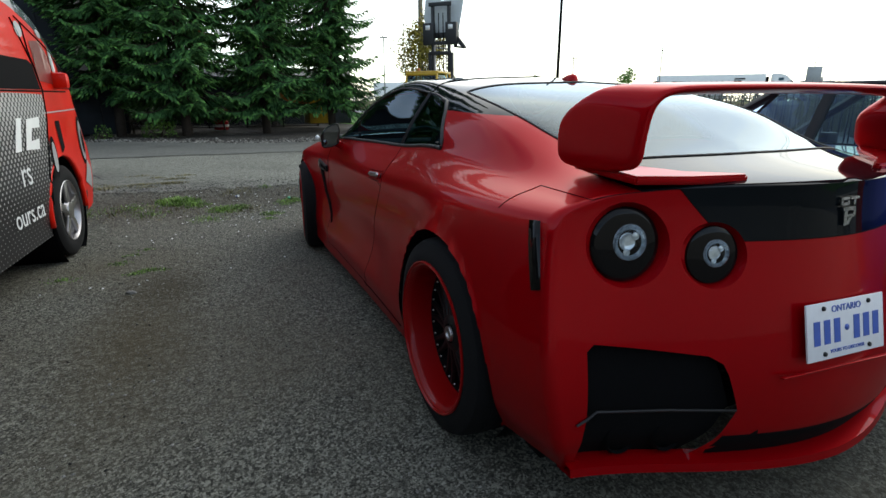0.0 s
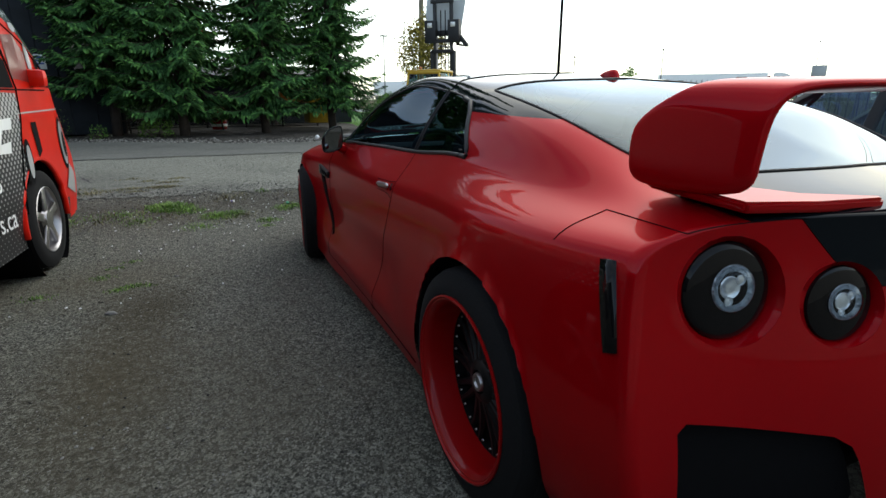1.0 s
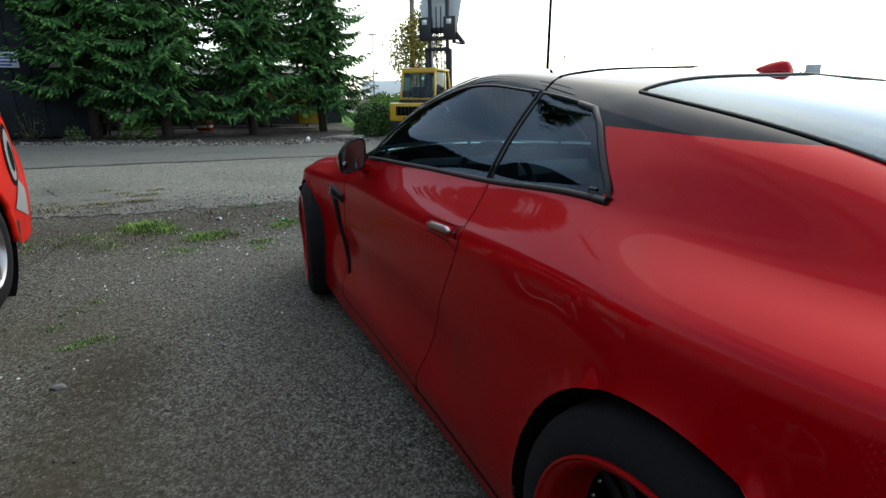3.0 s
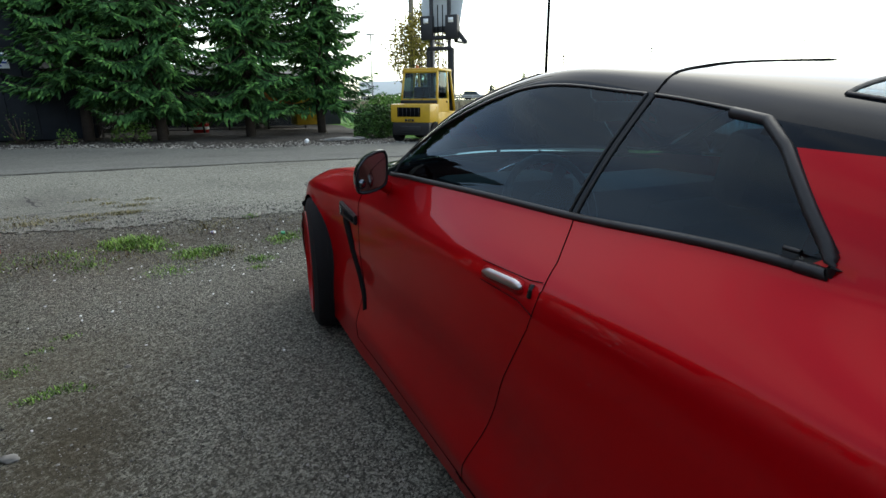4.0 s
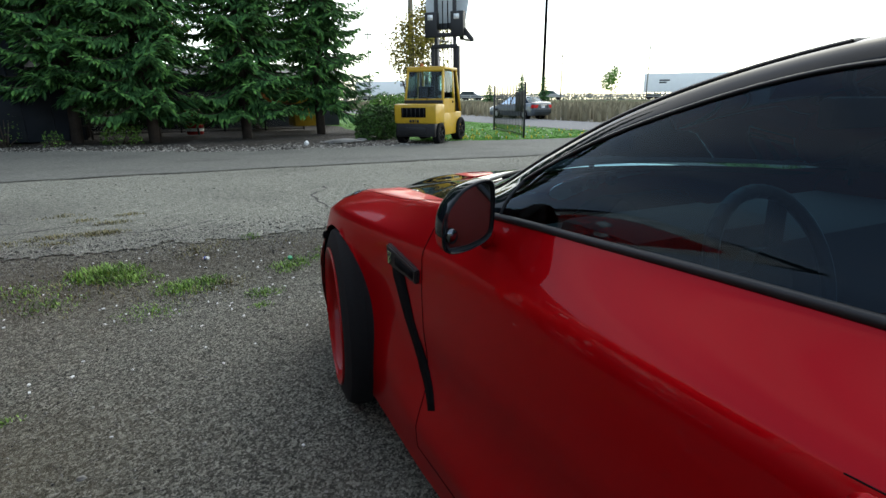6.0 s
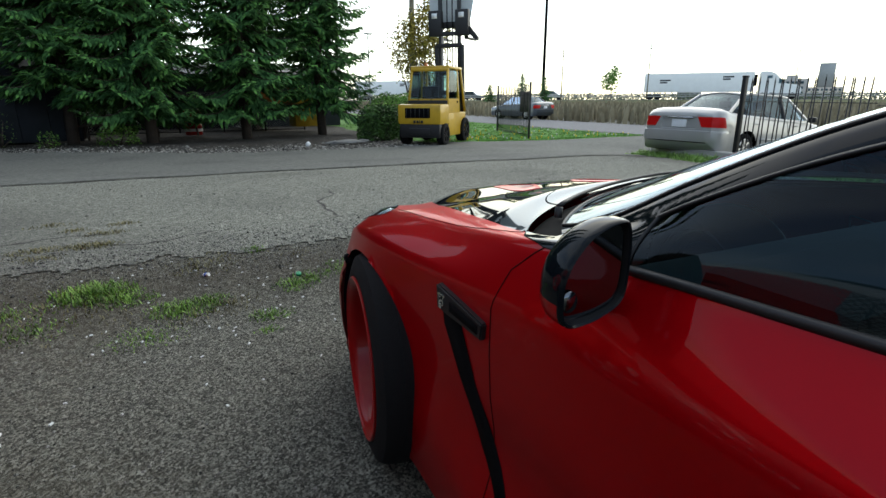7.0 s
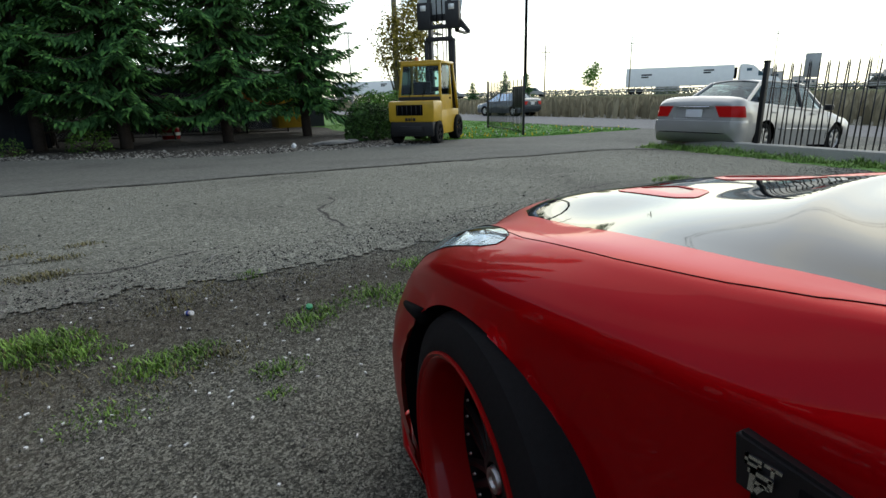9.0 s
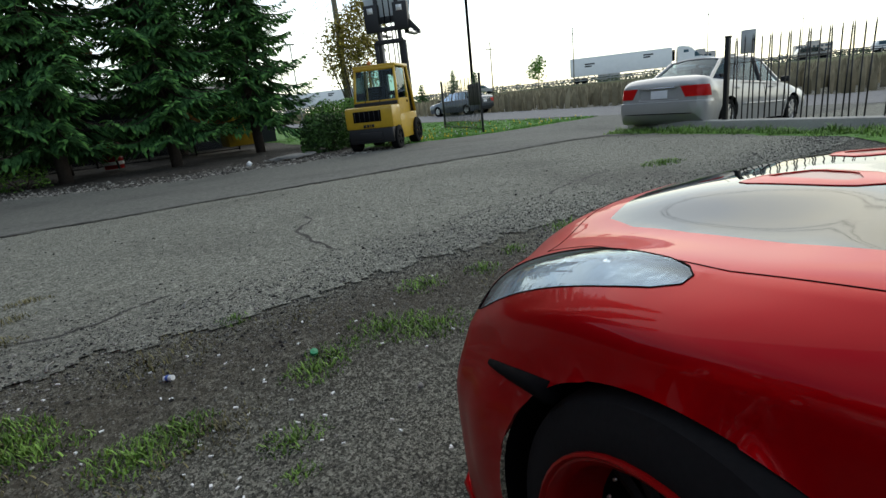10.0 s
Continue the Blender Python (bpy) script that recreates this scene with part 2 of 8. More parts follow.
    l.new(mid.outputs[0], val.inputs[0])
    mul = n.new("ShaderNodeMixRGB")
    mul.blend_type, mul.inputs[0].default_value = "MULTIPLY", 1.0
    l.new(last, mul.inputs[1]), l.new(val.outputs[0], mul.inputs[2])
    l.new(mul.outputs[0], p.inputs["Base Color"])
    bn = n.new("ShaderNodeBump")
    bn.inputs["Strength"].default_value, bn.inputs["Distance"].default_value = bump, 0.02
    l.new(mix.outputs[0], bn.inputs["Height"]), l.new(bn.outputs[0], p.inputs["Normal"])
    return m


GRAVEL = soil("gravel", [(0.33, (0.0130, 0.0130, 0.0108)), (0.5, (0.0960, 0.0950, 0.0770)), (0.65, (0.3250, 0.3230, 0.2680))], 125, bump=0.8, patches=((0.118, 0.106, 0.075), 0.50, 0.74), spots=[(-1.95, 2.05, 0.35, 0.5, (0.058, 0.047, 0.026), 0.85), (-2.05, 1.2, 0.35, 0.9, (0.085, 0.070, 0.040), 0.8), (-2.4, 2.7, 0.9, 0.6, (0.115, 0.098, 0.060), 0.6), (-1.7, 4.6, 3.2, 0.45, (0.060, 0.050, 0.034), 0.6), (-0.2, 4.75, 1.4, 0.3, (0.055, 0.045, 0.032), 0.6)])
ASPHALT = soil("worn_asphalt", [(0.35, (0.0600, 0.0610, 0.0510)), (0.5, (0.1600, 0.1610, 0.1330)), (0.65, (0.3150, 0.3170, 0.2660))], 100, bump=0.5, patches=((0.080, 0.076, 0.066), 0.50, 0.75))
DRIVE = soil("drive_asphalt", [(0.31, (0.0800, 0.0815, 0.0715)), (0.5, (0.1180, 0.1195, 0.1050)), (0.67, (0.1620, 0.1635, 0.1450))], 60, bump=0.25, patches=((0.080, 0.078, 0.072), 0.5, 0.75))
DIRT = soil("dark_needle_litter", [(0.34, (0.014, 0.012, 0.010)), (0.5, (0.038, 0.033, 0.027)), (0.66, (0.150, 0.138, 0.120))], 24, patches=((0.030, 0.026, 0.020), 0.42, 0.62))
GRASS_EARTH = soil("lawn_earth", [(0.25, (0.04, 0.09, 0.014)), (0.5, (0.075, 0.19, 0.028)), (0.8, (0.13, 0.28, 0.05))], 40)
ROAD = soil("road_asphalt", [(0.2, (0.1275, 0.1275, 0.1318)), (0.5, (0.1615, 0.1615, 0.1658)), (0.8, (0.1955, 0.1955, 0.1997))], 50, bump=0.1)
CONCRETE = material("concrete", (0.36, 0.35, 0.32), 0.85, 0, 0.2, 60, 0.3)


def spaced(*runs):
    out = []
    for a, b, n in runs:
        out += list(np.linspace(a, b, n, endpoint=False))
    return out + [runs[-1][1]]


KERB = [(7.58, 9.45), (7.36, 8.4), (7.18, 7.2), (7.12, 5.0), (7.02, 3.0), (6.85, -6.0)]


def verge_side(x, y):
    """Signed distance to the kerb line, negative towards the lot."""
    best = -9.0
    for (x0, y0), (x1, y1) in zip(KERB, KERB[1:]):
        d = Vector((x1 - x0, y1 - y0))
        t = ((x - x0) * d.x + (y - y0) * d.y) / d.length_squared
        if -0.05 < t < 1.05:
            best = max(best, -abs((x - x0) * d.y - (y - y0) * d.x) / d.length if (x - x0) * d.y - (y - y0) * d.x > 0 else -abs((x - x0) * d.y - (y - y0) * d.x) / d.length * 30)
    return best


tagged(sheet("ground", spaced((-400, -30, 12), (-30, -6, 24), (-6, 6, 120), (6, 30, 24), (30, 400, 12)), spaced((-400, -20, 12), (-20, -4, 16), (-4, 7, 110), (7, 30, 46), (30, 600, 16)), 0, GRAVEL, sink=0.025),
       "compacted grey gravel lot with brown earthy stains", "ground", kind="structure")


def drive_edge(x):
    """Where the worn paving of the drive breaks off towards the lot."""
    return 5.02 + 0.10 * math.sin(x * 1.3 + 0.5) + 0.16 * noise.noise(Vector((x * 1.1, 2.0, 0))) + 0.09 * noise.noise(Vector((x * 6, 5.0, 0))) + 0.05 * noise.noise(Vector((x * 17, 6.0, 0))) - 0.02 * x


def bed_edge(x):
    """Where the planting bed under the spruces begins."""
    return 15.1 + 0.55 * min(5.0, max(0.0, -x)) + 0.15 * noise.noise(Vector((x * 1.5, 8.0, 0)))


def verge_width(y):
    """The grass strip before the kerb widens away from the drive."""
    return 0.35 + 0.24 * min(6.0, max(0.0, 9.3 - y)) + 0.15 * noise.noise(Vector((y * 1.7, 2.0, 0)))


def paved(x, y):
    if y < 9.35 and 7.25 > x > 7.35 - verge_width(y):
        return False
    if 5.7 < x < 13.6:
        return y > drive_edge(x) and y < 15.95 + 0.2 * noise.noise(Vector((x * 1.3, 4, 0)))
    return x < 14.7 and y > drive_edge(x) and (y < bed_edge(x) or x > 13.0)


tagged(sheet("drive_paving", spaced((-30, -5, 60), (-5, 5, 200), (5, 26, 60)), spaced((4.5, 6.0, 60), (6.0, 13.0, 60), (13.0, 24, 50)), 0.008, ASPHALT, paved),
       "worn pale grey asphalt with a crumbling edge", "asphalt", kind="structure")


def lane(x, y):
    c = 9.2 - 0.10 * max(0.0, x) - 0.02 * min(0.0, x)
    return c + 0.10 * noise.noise(Vector((x * 1.6, 3, 0))) + 0.06 * noise.noise(Vector((x * 7.0, 9, 0))) < y and paved(x, y)


tagged(sheet("drive_lane", spaced((-30, -5, 80), (-5, 8, 200), (8, 26, 50)), spaced((5.5, 13.0, 120), (13.0, 24, 50)), 0.016, DRIVE, lane),
       "smoother darker asphalt lane with a cracked seam", "asphalt", kind="structure")
tagged(sheet("planting_bed", spaced((-30, 5.7, 90)), spaced((14.5, 36, 90)), 0.002, DIRT, lambda x, y: y > bed_edge(x) - 0.2 and x < 5.7),
       "dark earth with needle litter and pale stones", "earth", kind="structure")
tagged(sheet("lawn", spaced((4.5, 14.6, 80)), spaced((14.5, 60, 130)), 0.014, GRASS_EARTH,
             lambda x, y: 5.3 + 0.2 * math.sin(y) < x < 14.4 and y > 15.85 + 0.2 * noise.noise(Vector((x * 1.3, 4, 0)))),
       "bright green mown grass verge", "grass", kind="structure")
tagged(sheet("road", spaced((14.5, 20.2, 10)), spaced((-80, 240, 120)), 0.02, ROAD), "pale grey two-lane public road", "road", kind="structure")
tagged(sheet("grass_verge", spaced((5.2, 7.7, 60)), spaced((-8, 9.5, 260)), 0.012, GRASS_EARTH,
             lambda x, y: -verge_width(y) + 0.2 * noise.noise(Vector((x * 2, y * 2, 0))) < verge_side(x, y) < 0.02), "rough green grass strip before the kerb", "grass", kind="structure")
# wall added out of view, to darken what the rear bumper reflects
bm = bmesh.new()
box(bm, (-30, -16.4, -0.5), (26, -16.0, 4.6), bevel=0.02)
tagged(part("unseen_south_wall", bm, CONCRETE, angle=40), "plain grey concrete wall added out of view to darken rear reflections", "wall", kind="structure")
# ---- the red sports coupe ----
from mathutils.bvhtree import BVHTree

# Half sections from sill to centre line: y, then (half width, height) of
# sill, lower side, flank, shoulder, belt, rail, crown, centre.
COUPE = [
    (-0.56, (0.80, 0.19), (0.86, 0.32), (0.885, 0.55), (0.835, 0.882), (0.73, 0.925), (0.60, 0.943), (0.40, 0.952), (0, 0.955)),
    (-0.30, (0.84, 0.18), (0.905, 0.32), (0.93, 0.55), (0.882, 0.876), (0.745, 0.936), (0.625, 0.985), (0.42, 1.008), (0, 1.015)),
    (0.00, (0.89, 0.17), (0.950, 0.32), (0.958, 0.55), (0.902, 0.868), (0.760, 0.955), (0.668, 1.078), (0.48, 1.125), (0, 1.147)),
    (0.40, (0.88, 0.14), (0.925, 0.32), (0.912, 0.55), (0.872, 0.845), (0.748, 0.980), (0.655, 1.145), (0.47, 1.215), (0, 1.238)),
    (0.85, (0.865, 0.12), (0.905, 0.30), (0.885, 0.53), (0.857, 0.822), (0.735, 0.953), (0.597, 1.205), (0.44, 1.262), (0, 1.285)),
    (1.25, (0.865, 0.12), (0.900, 0.30), (0.875, 0.53), (0.857, 0.812), (0.755, 0.945), (0.624, 1.216), (0.47, 1.263), (0, 1.290)),
    (1.50, (0.868, 0.12), (0.897, 0.30), (0.872, 0.525), (0.855, 0.806), (0.777, 0.940), (0.682, 1.134), (0.54, 1.186), (0, 1.200)),
    (1.70, (0.870, 0.12), (0.895, 0.30), (0.870, 0.52), (0.853, 0.800), (0.795, 0.936), (0.728, 1.042), (0.58, 1.083), (0, 1.096)),
    (1.87, (0.875, 0.12), (0.893, 0.30), (0.866, 0.51), (0.852, 0.795), (0.804, 0.926), (0.756, 0.962), (0.60, 0.992), (0, 1.002)),
    (2.02, (0.880, 0.12), (0.893, 0.30), (0.862, 0.50), (0.851, 0.790), (0.804, 0.908), (0.750, 0.925), (0.57, 0.931), (0, 0.938)),
    (2.35, (0.880, 0.13), (0.893, 0.31), (0.872, 0.52), (0.866, 0.785), (0.785, 0.872), (0.66, 0.888), (0.36, 0.912), (0, 0.918)),
    (2.78, (0.890, 0.16), (0.928, 0.33), (0.930, 0.55), (0.895, 0.780), (0.785, 0.838), (0.60, 0.843), (0.30, 0.864), (0, 0.868)),
    (3.08, (0.868, 0.12), (0.898, 0.32), (0.898, 0.53), (0.852, 0.718), (0.730, 0.776), (0.52, 0.768), (0.28, 0.806), (0, 0.810)),
    (3.22, (0.835, 0.10), (0.868, 0.31), (0.866, 0.50), (0.812, 0.656), (0.685, 0.707), (0.47, 0.696), (0.265, 0.736), (0, 0.742)),
    (3.36, (0.775, 0.08), (0.795, 0.30), (0.790, 0.45), (0.742, 0.560), (0.610, 0.607), (0.42, 0.610), (0.25, 0.642), (0, 0.650)),
]
WHEEL_R, AXLES = 0.352, (0.0, 2.78)
ARCH, ARCH_Z = {0.0: 0.386, 2.78: 0.370}, {0.0: 0.352, 2.78: 0.342}


def coupe_bend(x, v, z):
    """Where a point of the section at v lies along the car: both ends are bowed in plan."""
    back, front = step(0.0, -0.56, v), step(2.75, 3.36, v)
    y = v - back * (0.20 * np.clip(1 - (x / 0.885) ** 2, 0, 1) ** 2.2 + 0.10 * step(0.95, 0.35, z) - 0.018 - 0.06 * step(0.30, 0.14, z))
    cowl = step(1.2, 2.0, v) * step(2.75, 2.05, v) * np.clip(1 - (x / 0.74) ** 2, 0, 1) ** 0.9 * step(0.84, 0.89, z + 0.02)
    return y + front * (0.30 * np.clip(1 - (x / 0.83) ** 2, 0, 1) + 0.05 * step(0.62, 0.40, z)) + 0.36 * cowl


def coupe_shell():
    """The left half of the shell as a bmesh with section and station kept on each vertex."""
    bm = bmesh.new()
    lu, lv = bm.verts.layers.float.new("u"), bm.verts.layers.float.new("v")
    ys = [r[0] for r in COUPE]
    vs = np.linspace(ys[0], ys[-1], 170)
    per = 8
    us = np.linspace(0, 7, 7 * per + 1)
    xk = np.array([hermite(ys, [r[k + 1][0] for r in COUPE], vs) for k in range(8)])
    zk = np.array([hermite(ys, [r[k + 1][1] for r in COUPE], vs) for k in range(8)])
    grid = []
    for i, v in enumerate(vs):
        xs, zs = hermite(range(8), xk[:, i], us), hermite(range(8), zk[:, i], us)
        # the shoulder is a pressed edge
        crisp = (us > 2) & (us < 4)
        xs[crisp] = 0.35 * xs[crisp] + 0.65 * np.interp(us[crisp], range(8), xk[:, i])
        zs[crisp] = 0.35 * zs[crisp] + 0.65 * np.interp(us[crisp], range(8), zk[:, i])
        # the belt is an edge, not a roll: keep both sides of it straight
        seg = (us > 4) & (us < 5)
        t = us[seg] - 4
        glassy = float(step(0.1, 0.35, v) * step(2.0, 1.75, v))
        xs[seg] = xs[seg] * (1 - glassy) + glassy * (xk[4, i] * (1 - t) + xk[5, i] * t + 0.012 * np.sin(np.pi * t))
        zs[seg] = zs[seg] * (1 - glassy) + glassy * (zk[4, i] * (1 - t) + zk[5, i] * t)
        # pressed lines of the flank: a hollow behind the front wheel and a skirt crease
        low = (us > 0.9) & (us < 2.2)
        xs[low] -= 0.022 * np.sin((us[low] - 0.9) / 1.3 * np.pi) * float(step(0.5, 0.9, v) * step(2.3, 2.0, v))
        xs[-1] = 0.0
        row = []
        for u, x, z in zip(us, xs, zs):
            p = bm.verts.new((-x, float(coupe_bend(x, v, z)), z))
            p[lu], p[lv] = u, v
            row.append(p)
        grid.append(row)
    for r0, r1 in zip(grid, grid[1:]):
        for k in range(len(us) - 1):
            bm.faces.new((r0[k], r1[k], r1[k + 1], r0[k + 1]))
    for row, v, tag in ((grid[0], vs[0], -10.0), (grid[-1], vs[-1], 20.0)):
        n, last = 26, None
        for k in range(len(us) - 1):
            edge = row[k]
            x0, z = -edge.co.x, edge.co.z
            line = [edge]
            for i in range(1, n + 1):
                x = x0 * (1 - i / n)
                p = bm.verts.new((-x, float(coupe_bend(x, v, z)), z))
                p[lu], p[lv] = us[k], tag
                line.append(p)
            if last:
                for i in range(n):
                    f = (last[i], last[i + 1], line[i + 1], line[i])
                    bm.faces.new(f if tag < 0 else f[::-1])
            last = line
        top = row[-1]
        for i in range(n):
            if i == n - 1:
                bm.faces.new((last[i], last[i + 1], top))
            else:
                bm.faces.new((last[i], last[i + 1], top))
    bmesh.ops.recalc_face_normals(bm, faces=bm.faces)
    return bm, lu, lv


def cut(bm, faces, p, q, axis):
    """Cuts the given faces along the line p-q as seen along an axis."""
    faces = [f for f in faces if f.is_valid]
    d = Vector((0, q[0] - p[0], q[1] - p[1])) if axis == "x" else Vector((q[0] - p[0], 0, q[1] - p[1])) if axis == "y" else Vector((q[0] - p[0], q[1] - p[1], 0))
    c = Vector((0, p[0], p[1])) if axis == "x" else Vector((p[0], 0, p[1])) if axis == "y" else Vector((p[0], p[1], 0))
    ax = Vector([float(axis == k) for k in "xyz"])
    geom = list({g for f in faces for g in (f, *f.edges, *f.verts)})
    bmesh.ops.bisect_plane(bm, geom=geom, plane_co=c, plane_no=d.cross(ax), dist=1e-5)


def flat(bm, poly, lu, lv):
    """Cuts the shell along an outline given on its (station, section) net."""
    for (v0, u0), (v1, u1) in zip(poly, poly[1:]):
        lo, hi, a, b = min(v0, v1) - 0.05, max(v0, v1) + 0.05, min(u0, u1) - 0.3, max(u0, u1) + 0.3
        faces = [f for f in bm.faces if all(lo < p[lv] < hi and a < p[lu] < b for p in f.verts)]
        verts = {p for f in faces for p in f.verts}
        lx, ly, lz = (bm.verts.layers.float.get(k) or bm.verts.layers.float.new(k) for k in ("px", "py", "pz"))
        faces = [f for f in bm.faces if all(lo < p[lv] < hi and a < p[lu] < b for p in f.verts)]
        for p in {p for f in faces for p in f.verts}:
            p[lx], p[ly], p[lz] = p.co
            p.co = (p[lv], p[lu], 0)
        out = bmesh.ops.bisect_plane(bm, geom=list({g for f in faces for g in (f, *f.edges, *f.verts)}), plane_co=(v0, u0, 0), plane_no=(u0 - u1, v1 - v0, 0), dist=1e-6)
        for p in {g for g in out["geom"] + out["geom_cut"] if isinstance(g, bmesh.types.BMVert)}:
            p.co = (p[lx], p[ly], p[lz])


def inside(pt, poly):
    hit = False
    for (x0, y0), (x1, y1) in zip(poly, poly[1:] + poly[:1]):
        if (y0 > pt[1]) != (y1 > pt[1]) and pt[0] < (x1 - x0) * (pt[1] - y0) / (y1 - y0) + x0:
            hit = not hit
    return hit


REAR_VENT = [(-0.745, 0.562), (-0.445, 0.515), (-0.408, 0.492), (-0.394, 0.462), (-0.366, 0.364), (-0.372, 0.345), (-0.452, 0.190), (-0.485, 0.168), (-0.74, 0.205), (-0.778, 0.222), (-0.783, 0.27), (-0.770, 0.36), (-0.766, 0.545)]
BOOT_PANEL = [(-0.56, 0.99), (-0.503, 0.944), (-0.433, 0.863), (-0.338, 0.811), (0.40, 0.805), (0.52, 0.935), (0.56, 0.99)]
TAIL_LAMPS = ((-0.638, 0.808, 0.098), (-0.416, 0.776, 0.077))
# shut lines of the door as (height, station) pairs, from sill to belt
DOOR_BACK = ((0.10, 1.10), (0.24, 1.05), (0.42, 0.965), (0.60, 0.885), (0.74, 0.818), (0.83, 0.792), (0.88, 0.806), (0.92, 0.835), (0.965, 0.862))
DOOR_FRONT = ((0.10, 2.03), (0.53, 2.045), (0.66, 2.062), (0.77, 2.066), (0.86, 2.035), (0.905, 1.985), (0.95, 1.92))


def door_back(z):
    return float(np.interp(z, *zip(*DOOR_BACK)))


def door_front(z):
    return float(np.interp(z, *zip(*DOOR_FRONT)))


# on the shell, as (station, section) pairs
LAMP_LINE = [(2.845, 3.70), (2.835, 4.02), (2.92, 4.28), (3.10, 4.42), (3.24, 4.34), (3.34, 4.05), (3.367, 3.55), (3.367, 3.28), (3.26, 3.34), (3.14, 3.44), (2.99, 3.52)]
HEADLAMP = [tuple(a * 0.75 + b * 0.25 if k == 0 else a * 0.25 + b * 0.75 for a, b in zip(p, q)) for p, q in zip(LAMP_LINE, LAMP_LINE[1:] + LAMP_LINE[:1]) for k in (0, 1)]
BONNET_BLACK = [(2.08, 4.97), (2.21, 4.82), (2.35, 4.77), (2.60, 4.82), (2.80, 4.88), (2.95, 5.00), (3.06, 5.16), (3.14, 5.50), (3.16, 7.2), (2.0, 7.2)]
BONNET_GAP = [(2.115, 4.97), (2.15, 4.68), (2.20, 4.42), (2.28, 4.20), (2.38, 4.10), (2.55, 4.05), (2.80, 4.08), (3.00, 4.30), (3.08, 4.52), (3.22, 4.70)]
PILLAR_FOOT = [(1.88, 4.02), (1.97, 4.10), (2.05, 4.50), (2.115, 4.97)]


def coupe_region(c, u, v):
    x, y, z = c
    if v < -5:
        if inside((x, z), REAR_VENT):
            return "rear_vent"
        if any(math.hypot(x - cx, z - cz) < r * 1.12 for cx, cz, r in TAIL_LAMPS):
            return "lamp_hole"
        if z > 0.80 and inside((x, z), BOOT_PANEL):
            return "boot_lid"
        if z < 0.285 and x > -0.40:
            return "diffuser"
        return "rear_bumper"
    if v > 10:
        if z < 0.40 and z > 0.16 and x > -0.60:
            return "grille"
        return "front_bumper"
    if u > 5 and v < -0.32:
        return "boot_lid"
    if u > 5.5 and -0.32 < v < 0.47:
        return "rear_window"
    if 4.06 < u < 4.94:
        if y > 0.875 - (z - 0.955) * 0.22 and v < 1.76:
            return "door_glass"
        if y < 0.853 - (z - 0.955) * 0.22 and y > max(0.335 + (z - 0.985) * 1.0, 0.470 - (z - 0.965) * 4.4, 0.395 - (z - 0.985) * 1.3):
            return "quarter_glass"
    if u > 5.5 and 1.24 < v < 2.0:
        return "windscreen"
    if u > 4 and 0.0 < v < 2.0 and z > 1.113 + 0.03 * y and v < 2.0:
        return "roof"
    if u > 4.02 and y > max(0.322 + (z - 0.985) * 1.0, 0.455 - (z - 0.965) * 4.4, 0.380 - (z - 0.985) * 1.3) and v < 1.88 and u < 5.05:
        return "roof"
    if 1.88 <= v < 2.115 and float(np.interp(v, *zip(*PILLAR_FOOT))) < u < 5.0:
        return "roof"
    if u > 4.9 and 1.2 < v < 1.98:
        return "roof"
    if u > 5.0 and 1.98 <= v < 2.11:
        return "cowl_panel"
    if inside((v, u), HEADLAMP):
        return "headlamp_lens"
    if 2.05 <= v < 3.22 and u > float(np.interp(v, *zip(*BONNET_GAP))):
        return "bonnet_black" if inside((v, u), BONNET_BLACK) else "bonnet"
    if v < -0.36 and u < 4:
        return "rear_bumper"
    if u < 0.45:
        return "side_skirt"
    if door_back(z) < y < door_front(z) and u < 4.12:
        return "door"
    if y <= door_back(z) and y < 1.3:
        return "quarter_panel"
    if v > 3.05:
        return "front_bumper"
    return "front_wing"


SHELL = []


